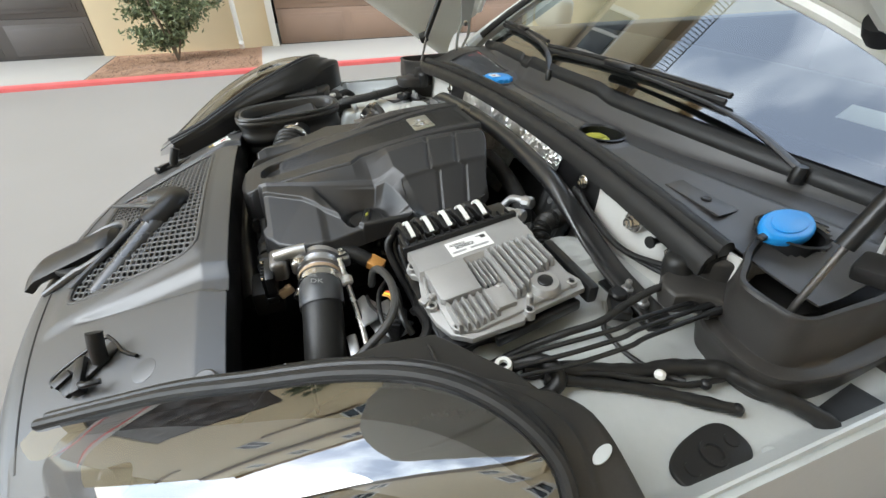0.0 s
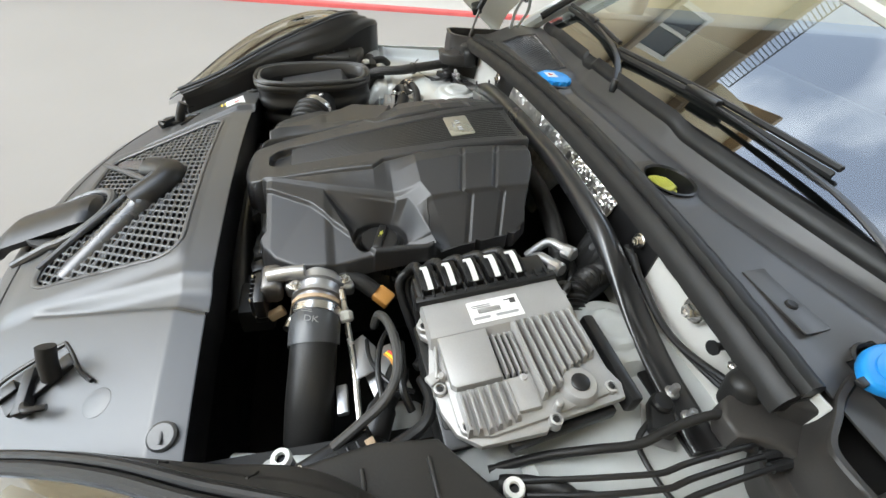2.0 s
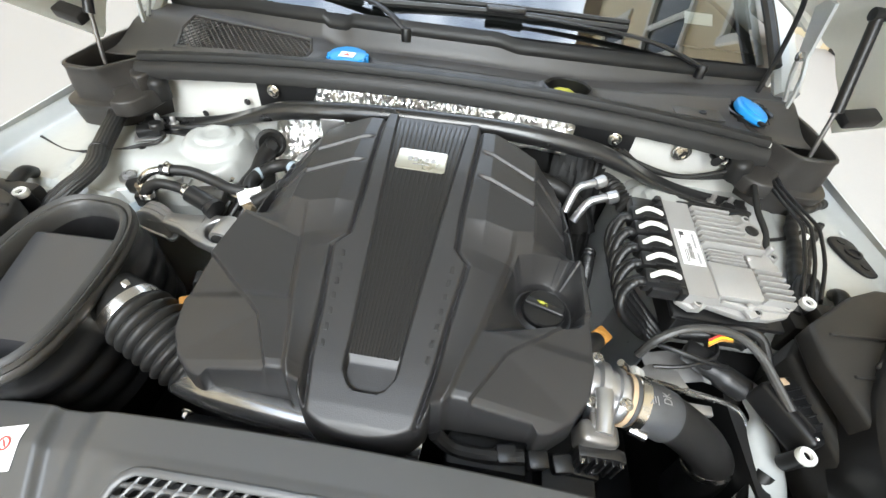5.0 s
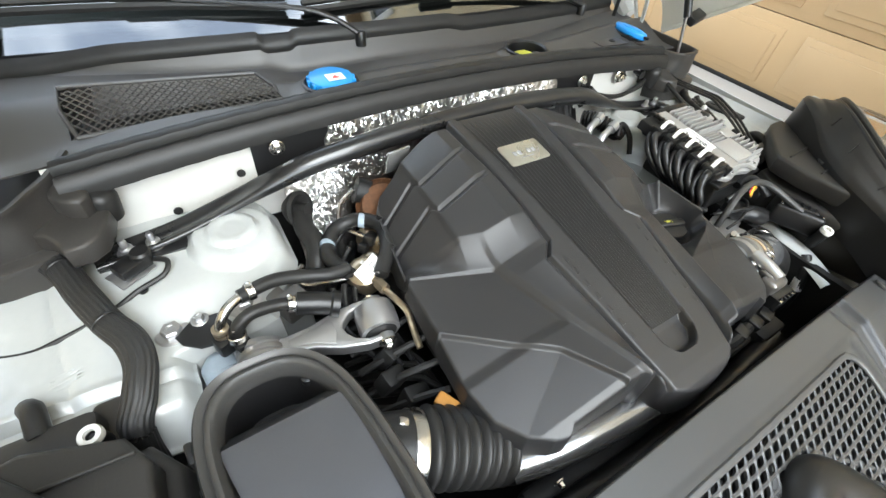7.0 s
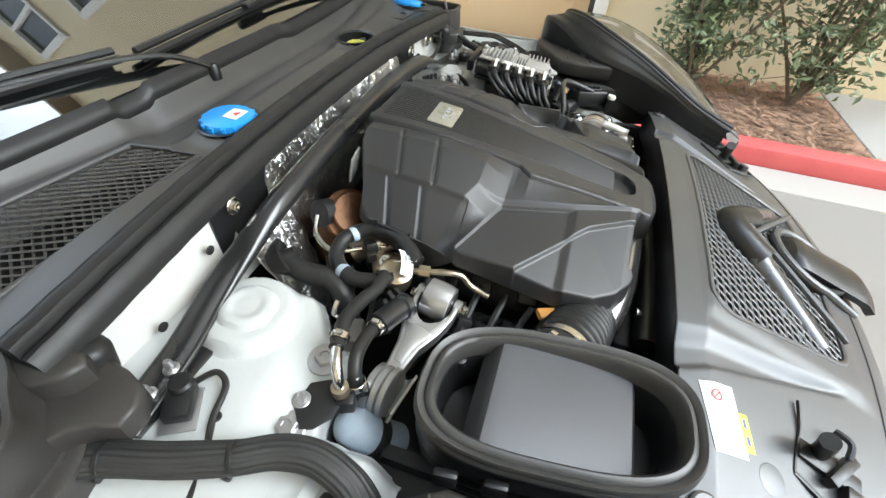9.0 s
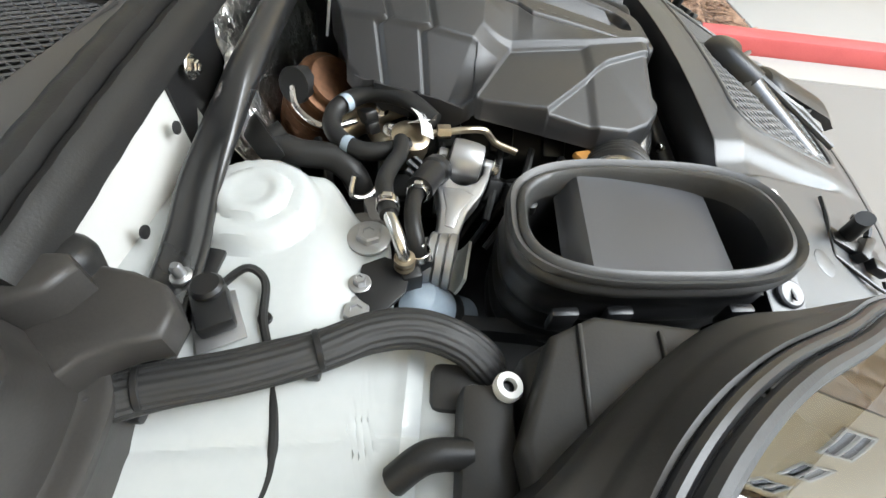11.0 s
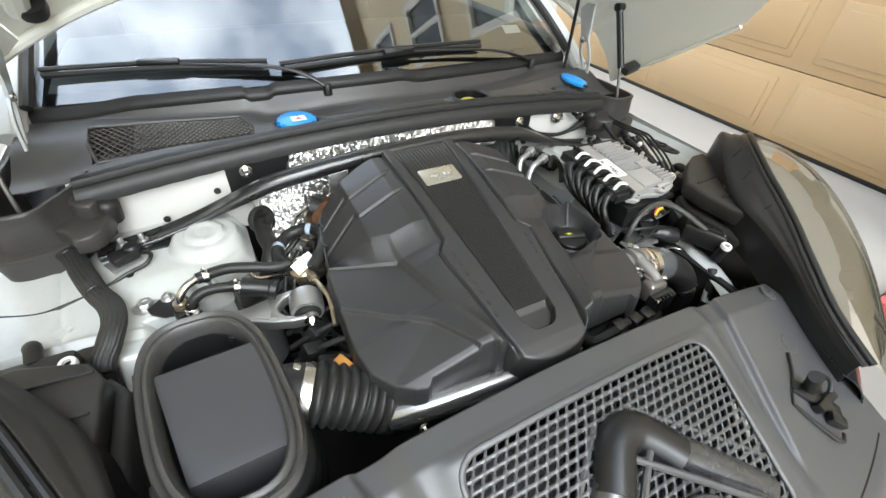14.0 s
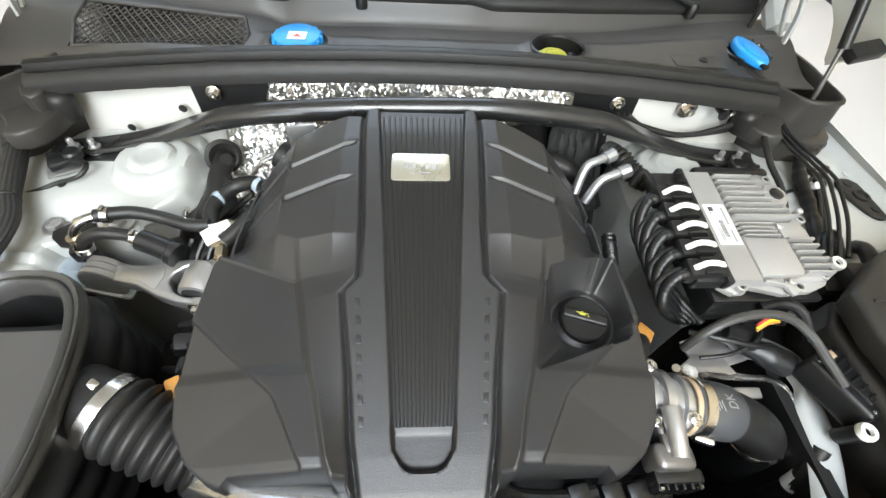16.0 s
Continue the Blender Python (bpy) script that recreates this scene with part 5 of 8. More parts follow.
draped("white_label", 0, 0, 0.094, 0.052, M_LABEL, 0.0012)
draped("yellow_label", 0.012, 0.0335, 0.05, 0.014, M_YLABEL, 0.0012)
bm = bmesh.new()
lathe(bm, [(0.0085, 0.0), (0.0085, 0.0008), (0.0065, 0.0008), (0.0065, 0.0)], LM @ pose(-0.03, -0.008, 0.0), 28, False)
box(bm, tuple(LM @ Vector((-0.03, -0.008, 0.0004))), (0.0016, 0.013, 0.0006), 0, (-8, 3, 50))
part("ban_sign", bm, M_INKR, lab)
for k in range(4):
    draped("print_bar", 0.018, 0.012 - 0.007 * k, 0.036 - 0.006 * (k % 2), 0.0016, M_INKG, 0.0018)
draped("divider", -0.004, 0.0, 0.0012, 0.05, M_INKG, 0.0018)
for k in range(2):
    draped("logo_bar", 0.0 + 0.022 * k, 0.0335, 0.012, 0.005, M_INKB, 0.0018)

# ---- engine cover ----
cover = thing("engine_cover", (0, 0.35, 0.85), "black moulded plastic engine cover with ribbed centre", "engine cover")
ZC = [(0.035, 0.905), (0.05, 0.918), (0.07, 0.926), (0.105, 0.936), (0.13, 0.942), (0.25, 0.968), (0.36, 0.990), (0.50, 1.016), (0.60, 1.028), (0.65, 1.030)]
ZW = [(0.07, 0.922), (0.20, 0.957), (0.34, 0.985), (0.39, 0.999), (0.484, 1.015), (0.57, 1.021), (0.65, 1.022)]
EDGE = [(0.085, 0.252), (0.11, 0.285), (0.15, 0.312), (0.20, 0.322), (0.26, 0.320), (0.39, 0.316), (0.41, 0.306), (0.60, 0.284), (0.64, 0.266)]
LOWER = [(0.085, 0.838), (0.2, 0.868), (0.39, 0.9), (0.45, 0.915), (0.64, 0.93)]


CX = 0.0
SPINE = [(0.05, 0.086), (0.10, 0.108), (0.165, 0.127), (0.21, 0.142), (0.29, 0.163), (0.355, 0.180), (0.42, 0.185)]
STRIP = [(0.05, 0.073), (0.125, 0.087), (0.20, 0.095), (0.305, 0.111), (0.33, 0.090), (0.41, 0.090), (0.60, 0.100), (0.65, 0.10)]


def inlay_half(y):
    return 0.0345 + 0.037 * (y - 0.1) / 0.5


CAP = (0.252, 0.305)
FUNNEL = [(0.150, 0.203), (0.196, 0.366), (0.296, 0.408), (0.311, 0.395), (0.311, 0.268), (0.300, 0.258)]


def funnel_reach(x, y):
    """Distance from the oil cap to a point, and to the funnel's edge along the same line."""
    dx, dy = x - CAP[0], y - CAP[1]
    r, reach = max(1e-6, math.hypot(dx, dy)), 9.0
    dx, dy = dx / r, dy / r
    for (ax, ay), (bx, by) in zip(FUNNEL, FUNNEL[1:] + FUNNEL[:1]):
        ex, ey = bx - ax, by - ay
        det = ex * dy - ey * dx
        if abs(det) > 1e-9:
            k = (ex * (ay - CAP[1]) - ey * (ax - CAP[0])) / det
            j = (dx * (ay - CAP[1]) - dy * (ax - CAP[0])) / det
            if k > 0 and -1e-6 <= j <= 1 + 1e-6:
                reach = min(reach, k)
    return r, reach


def cover_z(x, y):
    z = cover_base(x, y)
    if x > 0.14 and 0.19 < y < 0.43:
        r, reach = funnel_reach(x, y)
        if r < reach:
            rim = cover_base(CAP[0] + (x - CAP[0]) * reach / r, CAP[1] + (y - CAP[1]) * reach / r)
            floor = 0.884
            t = min(1.0, max(0.0, (r - 0.0505) / max(0.004, reach - 0.0505)))
            z = min(z, floor + (max(rim, floor + 0.008) - floor) * (0.16 * min(1.0, t * 12) + 0.84 * t ** 1.15))
    return z


def cover_base(x, y):
    s = abs(x - CX)
    centre, wing = curve_at(ZC, y), curve_at(ZW, y)
    rear = wing - 0.30 * max(0, s - 0.13) - 0.75 * max(0, s - 0.220)
    so, st = curve_at(SPINE, y), curve_at(STRIP, y)

    def upper(q):
        return 0.947 - 0.08 * (q - 0.18) - 0.35 * max(0.0, 0.105 - y)
    # the pad steps down beyond its crease
    c = 0.172 + 0.82 * (s - 0.178) - y
    e = s - 0.122 - 0.59 * (y - 0.071)
    low = smoothstep(-0.0015, 0.0035, c) * smoothstep(-0.0015, 0.0035, e)
    pad = upper(s) - low * (0.009 + 0.25 * max(0.0, min(c / 1.22, e / 1.16)))
    # sloping spine between the mark strip and the pad
    t = min(1.0, max(0.0, (s - st) / (so - st)))
    spine = centre - 0.001 + (upper(so) + 0.007 - centre + 0.001) * t
    z = spine + (pad - spine) * smoothstep(so - 0.003, so + 0.008, s)
    # front facet of the rear shoulder
    q = max(s, 0.18)
    y0 = 0.34 + 0.417 * (q - 0.18)
    k = min(1.0, max(0.0, (y - y0) / 0.052))
    z += (rear - z) * k
    z -= 0.006 * smoothstep(y0 + 0.0015, y0 - 0.0015, y) * smoothstep(so + 0.006, so + 0.011, s) * smoothstep(0.2, 0.22, y)
    # overlapping panels of the rear shoulder, parted by grooves
    if y > 0.40:
        fade = smoothstep(0.100, 0.125, s)
        over = smoothstep(0.216, 0.226, s)
        for w in (y - 0.497 + 0.22 * (s - 0.1) - 0.020 * over, y - 0.574 + 0.30 * (s - 0.1) - 0.020 * over):
            z -= 0.006 * smoothstep(-0.011, -0.001, w) * smoothstep(0.0048, 0.0003, w) * fade
        z -= 0.004 * over
    # strip groove, then the flat centre band
    z = centre + (z - centre) * smoothstep(st - 0.004, st + 0.005, s)
    z -= 0.009 * math.exp(-((s - st) / 0.0036) ** 2)
    # ribbed centre inlay and the rounded pocket at its front
    ins = inlay_half(y)
    k = smoothstep(ins + 0.003, ins - 0.002, s)
    rim = 0.088 + 0.022 * min(1.0, s / ins) ** 4
    z -= 0.006 * k * smoothstep(rim, rim + 0.006, y)
    z -= 0.012 * k * smoothstep(rim, rim + 0.010, y) * smoothstep(0.152, 0.130, y)
    return z


def cover_fn(u, v):
    t = 2 * u - 1
    y0 = 0.088 + 0.55 * v
    s = abs(t) * curve_at(EDGE, y0)
    nose = -0.046 * math.sqrt(max(0.0, 1 - (s / 0.088) ** 2))
    front_off = (nose + 0.009 * smoothstep(0.10, 0.112, s) * smoothstep(0.236, 0.224, s) + 0.006 * smoothstep(0.236, 0.26, s)) * (1 - v) ** 6
    back_off = (0.012 * smoothstep(0.1, 0.09, s) - 0.045 * smoothstep(0.13, 0.27, s)) * v ** 4
    x = CX + math.copysign(s, t)
    y = y0 + front_off + back_off
    return x, y


bm = bmesh.new()
NU, NV = 400, 360
grid = []
for j in range(NV + 1):
    row = []
    for i in range(NU + 1):
        x, y = cover_fn(i / NU, j / NV)
        row.append(bm.verts.new((x, y, cover_z(x, y))))
    grid.append(row)
for j in range(NV):
    for i in range(NU):
        bm.faces.new((grid[j][i], grid[j][i + 1], grid[j + 1][i + 1], grid[j + 1][i]))
loop = grid[0][:] + [grid[j][NU] for j in range(1, NV + 1)] + grid[NV][NU - 1::-1] + [grid[j][0] for j in range(NV - 1, 0, -1)]
prev = loop
for out, down in ((0.0025, 0.002), (0.004, 0.006), (0.006, 0.03), (0.008, 1.0)):
    ring = []
    for v in loop:
        c = v.co
        o = Vector((c.x, c.y - 0.36, 0)).normalized()
        tuck = curve_at(LOWER, c.y) if abs(c.x) > 0.1 else curve_at(LOWER, c.y) + 0.012
        if c.y < 0.13 and 0.1 < abs(c.x) < 0.229:
            tuck += 0.014
        cut = max(math.exp(-((c.y - g) / 0.0045) ** 2) for g in (0.488, 0.556)) if abs(c.x) > 0.2 and 0.42 < c.y < 0.6 else 0.0
        z = max(c.z - down, tuck) if down < 1 else min(tuck, c.z - 0.032)
        ring.append(bm.verts.new((c.x + o.x * (out - 0.008 * cut), c.y + o.y * (out - 0.008 * cut), z)))
    for k in range(len(loop)):
        bm.faces.new((prev[k], prev[(k + 1) % len(loop)], ring[(k + 1) % len(loop)], ring[k]))
    prev = ring
part("shell", bm, M_COVER, cover, angle=50)
bm = bmesh.new()


def inlay(u, v):
    y = 0.137 + 0.495 * v
    x = CX + (2 * u - 1) * (inlay_half(y) - 0.002)
    return (x, y, curve_at(ZC, y) - 0.0035 + 0.0009 * max(0.0, math.cos((2 * u - 1) * 15 * math.pi)) ** 2)


sheet(bm, inlay, 300, 30, 0.0)
part("ribbed_inlay", bm, M_INLAY, cover, "glossy black inlay with fine lengthwise ribs", angle=80)


def on_cover(x, y, turn=0.0, lift=0.0006, flip=1):
    e = 0.02
    zy = (curve_at(ZC, y + e) - curve_at(ZC, y - e)) / (2 * e)
    n = Vector((0, -zy, 1)).normalized()
    a = Vector((math.cos(turn), math.sin(turn), 0))
    a = (a - n * a.dot(n)).normalized()
    return Matrix.Translation((x, y, 0)) @ Matrix((a, n.cross(a), n)).transposed().to_4x4()


bm = bmesh.new()
pts = []
for cx, cy, a0 in ((0.041, 0.022, 0), (-0.041, 0.022, 90), (-0.041, -0.022, 180), (0.041, -0.022, 270)):
    for k in range(5):
        a = radians(a0 + 22.5 * k)
        pts.append((cx + 0.006 * math.cos(a), cy + 0.006 * math.sin(a)))
badge_m = Matrix.Translation((0, 0, curve_at(ZC, 0.516) - 0.004)) @ on_cover(-0.003, 0.516)
prism(bm, pts, 0.0, 0.003, 0.001, badge_m)
badge = part("badge", bm, M_BADGE, cover, "brushed silver badge plate")
bm = bmesh.new()
for k in range(5):
    if k == 2:
        continue
    box(bm, (-0.022 + 0.011 * k, 0.0, 0.0034), (0.008, 0.011, 0.0008), 0.0003)
box(bm, (0.0, -0.013, 0.0034), (0.03, 0.002, 0.0008), 0.0002)
bm.transform(badge_m)
part("badge_mark", bm, M_INKG, badge)
# raised plain mark bars beside the spine
for S in (-1, 1):
    for k in range(7):
        bm = bmesh.new()
        t = k / 6
        x, y = CX + S * (0.075 + 0.013 * t), 0.145 + 0.145 * t
        box(bm, (x, y, curve_at(ZC, y) - 0.0007), (0.0068, 0.0150, 0.002), 0.0004, (8, 0, -S * 5))
        part("mark_block", bm, M_MARK, cover, "plain raised black block")

oil = thing("oil_filler_cap", (0.252, 0.305, 0.9), "black oil filler cap with a yellow mark", "oil cap")
bm = bmesh.new()
cm = pose(0.252, 0.305, 0.880, 3, 0, 0)
lathe(bm, [(0.046, 0.0), (0.046, 0.006), (0.041, 0.008), (0.038, 0.010), (0.0375, 0.018), (0.035, 0.021), (0.001, 0.021)], cm, 44, False)
part("cap_disc", bm, M_BLACK, oil)
bm = bmesh.new()
box(bm, (0.252, 0.305, 0.903), (0.070, 0.017, 0.010), 0.004, (3, 0, -18), 3)
part("grip_bar", bm, M_BLACK, oil)
bm = bmesh.new()
im = pose(0.246, 0.307, 0.9088, 3, 0, -18)
for x, y, w, h in ((0, 0, 0.009, 0.0045), (-0.0065, 0.0015, 0.005, 0.0014), (0.0065, 0.002, 0.005, 0.0014), (0.0095, -0.002, 0.0014, 0.002), (0, 0.0037, 0.0036, 0.0014)):
    b2 = bmesh.new()
    box(b2, (x, y, 0), (w, h, 0.0006), 0)
    merge(bm, b2, im)
part("oil_mark", bm, M_YELLOW, oil, "yellow oil can mark")

# ---- right side: air box, duct, engine mount, hoses, harness ----
def superloop(a, b, n, cx, cy, count=64):
    out = []
    for k in range(count):
        t = 2 * math.pi * k / count
        c, s = math.cos(t), math.sin(t)
        out.append((cx + a * math.copysign(abs(c) ** (2 / n), c), cy + b * math.copysign(abs(s) ** (2 / n), s)))
    return out


def loft(bm, loops, close=True, cap0=False, cap1=False):
    rings = [[bm.verts.new(p) for p in lp] for lp in loops]
    n = len(rings[0])
    for p, q in zip(rings, rings[1:]):
        for k in range(n if close else n - 1):
            bm.faces.new((p[k], p[(k + 1) % n], q[(k + 1) % n], q[k]))
    if cap0:
        bm.faces.new(rings[0][::-1])
    if cap1:
        bm.faces.new(rings[-1])
    return bm


air = thing("air_filter_box", (-0.54, 0.19, 0.7), "open black air filter box with a rubber rim", "air box")
ACX, ACY, AA, AB = -0.540, 0.187, 0.100, 0.178


def rim_z(y):
    return 0.940 + 0.02 * (y - ACY)


def air_ring(inset, dz, n=2.9, shrink_y=1.0):
    return [(x, y, rim_z(y) + dz) for x, y in superloop(AA - inset, (AB - inset) * shrink_y, n, ACX, ACY)]


bm = bmesh.new()
loft(bm, [air_ring(i, z) for i, z in ((0.006, -0.03), (0.0, -0.02), (-0.001, -0.012), (0.003, -0.008), (0.0, -0.003), (0.003, 0.003), (0.008, 0.0), (0.011, -0.004), (0.014, 0.001), (0.019, 0.002), (0.023, -0.003), (0.024, -0.02), (0.026, -0.03))])
part("rubber_rim", bm, M_RIM, air, "double-lipped black rubber rim", angle=60)
bm = bmesh.new()


def wall_ring(k):
    t = k / 24
    rib = 0.007 * (0.5 + 0.5 * math.cos(t * 2 * math.pi * 4)) ** 0.6
    out = []
    for x, y in superloop(AA - 0.006 + rib * (t > 0.12), AB - 0.006 + rib * (t > 0.12) - 0.02 * t, 3.0, ACX + 0.02 * t, ACY + 0.012 * t):
        out.append((x, y, rim_z(y) - 0.028 - 0.17 * t))
    return out


loft(bm, [wall_ring(k) for k in range(25)], cap1=True)
part("box_wall", bm, M_BLACK, air, "ribbed black plastic side wall", angle=60)
bm = bmesh.new()
loft(bm, [[(x, y, rim_z(y) + z) for x, y in superloop(AA - i, AB - i, 3.0, ACX, ACY)] for i, z in ((0.026, -0.028), (0.03, -0.06), (0.034, -0.10))], cap1=True)
part("inner_wall", bm, M_BLACK, air)
# sloping inner plate
bm = bmesh.new()
sheet(bm, lambda u, v: (-0.615 + 0.15 * u + 0.012 * v, 0.292 - 0.215 * v, 0.926 - 0.03 * v + 0.008 * u - 0.03 * smoothstep(0.1, 0.0, v) - 0.05 * smoothstep(0.95, 1.0, v)), 24, 30, 0.004)
part("baffle_plate", bm, M_PLATE, air, "smooth black baffle plate inside the box")
for c in ((-0.605, 0.275, 0.912), (-0.49, 0.325, 0.905)):
    bm = bmesh.new()
    lathe(bm, [(0.008, -0.01), (0.008, 0.003), (0.004, 0.005)], pose(*c), 14)
    part("inner_stud", bm, M_BLACK, air)
bm = bmesh.new()
sheet(bm, lambda u, v: (-0.60 + 0.07 * u, 0.035 - 0.03 * v + 0.02 * (1 - u), 0.862 - 0.008 * v), 6, 4, 0.006)
part("flange", bm, M_BLACK, air)
bolt(air, (-0.578, 0.02, 0.863), 0.006, 0.006, (0, 0, 0), M_STEEL, name="flange_screw")
for y in (0.30, 0.24, 0.10):
    bm = bmesh.new()
    box(bm, (ACX - AA - 0.002, y, 0.885), (0.012, 0.03, 0.035), 0.004)
    part("clip", bm, M_BLACK, air)

duct = thing("air_duct", (-0.37, 0.17, 0.85), "corrugated black air duct with a bright steel clamp", "air duct")
bm = bmesh.new()
dp = [(-0.47, 0.205, 0.868), (-0.42, 0.186, 0.868), (-0.37, 0.166, 0.852), (-0.31, 0.145, 0.822), (-0.25, 0.13, 0.795)]
tube(bm, dp, lambda s: 0.0465 + (0.0085 * abs(math.sin((s - 0.066) / 0.0165 * math.pi)) ** 0.8 if 0.066 < s < 0.2145 else 0.002), 44, 60)
part("bellows", bm, M_RUBBER, duct, angle=60)
bm = bmesh.new()
d = (Vector(dp[2]) - Vector(dp[1])).normalized()
lathe(bm, [(0.0475, -0.009), (0.0505, -0.0085), (0.0512, -0.004), (0.0506, 0.0), (0.0512, 0.004), (0.0505, 0.0085), (0.0475, 0.009)], Matrix.Translation((-0.420, 0.186, 0.868)) @ d.to_track_quat("Z", "Y").to_matrix().to_4x4(), 44, False)
clamp = part("hose_clamp", bm, M_STEEL, duct, "bright steel hose clamp")
bm = bmesh.new()
box(bm, (-0.422, 0.205, 0.915), (0.014, 0.012, 0.009), 0.003, (0, 20, -30))
part("clamp_screw", bm, M_STEEL, clamp)

# charge pipe in front of the cover
cp = thing("charge_pipe", (-0.1, 0.07, 0.84), "polished dark charge pipe along the engine front", "pipe")
bm = bmesh.new()
tube(bm, [(-0.30, 0.11, 0.82), (-0.22, 0.088, 0.838), (-0.1, 0.074, 0.843), (0.02, 0.068, 0.84), (0.08, 0.07, 0.83)], 0.026, 22, 10)
part("pipe", bm, surface("polished_pipe", (0.35, 0.35, 0.35), 0.22, 0.9, var=0.15, coarse=20, fine=300, bump=0.05), cp)
bm = bmesh.new()
tube(bm, [(-0.3, 0.03, 0.80), (0.0, 0.02, 0.80), (0.32, 0.04, 0.79)], 0.02, 14, 8)
part("lower_pipe", bm, M_BLACK, cp)
for x in (-0.035, 0.0, 0.015, -0.26):
    bolt(cp, (x, 0.058, 0.838), 0.005, 0.01, (90, 0, 0), M_STEEL)

# engine below the cover, near-black: the shade down there is in its colour
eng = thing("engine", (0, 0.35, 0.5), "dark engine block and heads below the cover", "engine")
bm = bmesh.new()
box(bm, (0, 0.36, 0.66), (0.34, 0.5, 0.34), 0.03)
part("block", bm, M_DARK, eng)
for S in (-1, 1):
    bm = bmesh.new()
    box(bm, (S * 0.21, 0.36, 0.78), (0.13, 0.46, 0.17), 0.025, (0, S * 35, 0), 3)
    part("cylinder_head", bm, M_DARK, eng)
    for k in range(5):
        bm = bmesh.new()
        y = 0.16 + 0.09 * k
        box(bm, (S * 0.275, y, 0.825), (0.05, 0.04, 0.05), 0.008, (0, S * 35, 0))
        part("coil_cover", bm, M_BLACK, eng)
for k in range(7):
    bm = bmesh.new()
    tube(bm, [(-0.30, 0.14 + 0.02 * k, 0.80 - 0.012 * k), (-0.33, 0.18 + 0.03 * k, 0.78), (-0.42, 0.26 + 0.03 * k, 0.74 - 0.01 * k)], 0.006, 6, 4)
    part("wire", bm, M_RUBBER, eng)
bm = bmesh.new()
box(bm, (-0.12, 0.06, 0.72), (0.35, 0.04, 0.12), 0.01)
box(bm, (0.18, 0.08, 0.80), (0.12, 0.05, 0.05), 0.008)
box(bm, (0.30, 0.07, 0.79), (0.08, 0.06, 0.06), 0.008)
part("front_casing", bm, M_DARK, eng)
hc = thing("engine_harness", (0.2, 0.075, 0.83), "black wiring plugs along the engine front", "wiring")
bm = bmesh.new()
tube(bm, [(0.10, 0.08, 0.86), (0.13, 0.075, 0.83), (0.18, 0.07, 0.838), (0.23, 0.075, 0.842)], 0.011, 10, 6)
part("sleeve", bm, M_RUBBER, hc)
for x in (0.205, 0.25, 0.285):
    bm = bmesh.new()
    box(bm, (x, 0.075, 0.84), (0.03, 0.026, 0.024), 0.005, (10, 0, 12))
    part("plug", bm, M_BLACK, hc)

# heat-stained catalyst behind the right bank
cat = thing("catalyst", (-0.24, 0.66, 0.85), "heat-stained exhaust catalyst behind the engine", "catalyst")
bm = bmesh.new()
tube(bm, [(-0.20, 0.70, 0.74), (-0.225, 0.665, 0.83), (-0.25, 0.62, 0.895)], lambda s: 0.056 - 0.012 * (s > 0.17) + 0.0022 * math.sin(s / 0.008 * 6.283), 34, 40)
part("can", bm, M_HEAT, cat, angle=60)
bm = bmesh.new()
tube(bm, [(-0.285, 0.68, 0.90), (-0.26, 0.67, 0.89)], 0.028, 18, 1)
part("sensor_boss", bm, M_DARK, cat)
bm = bmesh.new()
tube(bm, [(-0.29, 0.68, 0.90), (-0.325, 0.665, 0.885), (-0.34, 0.625, 0.87), (-0.31, 0.58, 0.865)], 0.005, 8, 6)
part("sensor_wire", bm, M_STEEL, cat)
bm = bmesh.new()
box(bm, (-0.215, 0.63, 0.985), (0.05, 0.004, 0.05), 0.001, (10, 0, 10))
part("heat_tag", bm, M_ALU, cat)
shp = thing("heat_cup", (-0.405, 0.635, 0.885), "white lined rubber grommet cup on the bulkhead", "grommet")
bm = bmesh.new()
lathe(bm, [(0.02, -0.02), (0.034, 0.0), (0.036, 0.01), (0.028, 0.012), (0.014, 0.004), (0.012, 0.03)], pose(-0.405, 0.69, 0.885, 70, 20, 30), 24)
part("cup", bm, M_RUBBER, shp)

# bright castings, brackets and tag between the loop and the cover
hc = thing("engine_casting", (-0.29, 0.53, 0.84), "bright aluminium casting with steel fixings beside the cover", "engine part")
bm = bmesh.new()
tube(bm, [(-0.215, 0.485, 0.85), (-0.25, 0.52, 0.858), (-0.285, 0.565, 0.855), (-0.30, 0.60, 0.84)], lambda s: 0.026 - 0.006 * math.sin(s * 60) ** 2, 22, 10)
box(bm, (-0.31, 0.525, 0.84), (0.07, 0.06, 0.03), 0.008, (12, 8, 30), 3)
box(bm, (-0.345, 0.51, 0.832), (0.05, 0.05, 0.026), 0.008, (0, -10, 20), 3)
part("casting", bm, M_BRASS, hc)
for at in ((-0.323, 0.523, 0.862), (-0.285, 0.545, 0.872), (-0.35, 0.50, 0.852), (-0.25, 0.50, 0.882)):
    bolt(hc, at, 0.008, 0.01, (10, -15, 0), M_STEEL, name="hex_bolt")
bm = bmesh.new()
box(bm, (-0.305, 0.562, 0.872), (0.034, 0.022, 0.022), 0.004, (0, 20, 40))
box(bm, (-0.325, 0.552, 0.866), (0.02, 0.018, 0.018), 0.003, (0, 20, 40))
part("sensor_plug", bm, M_BLACK, hc)
bm = bmesh.new()
box(bm, (-0.225, 0.485, 0.888), (0.022, 0.014, 0.010), 0.003, (0, 0, 20))
part("plug_lock", bm, M_INKR, hc, "small red connector lock")
bm = bmesh.new()
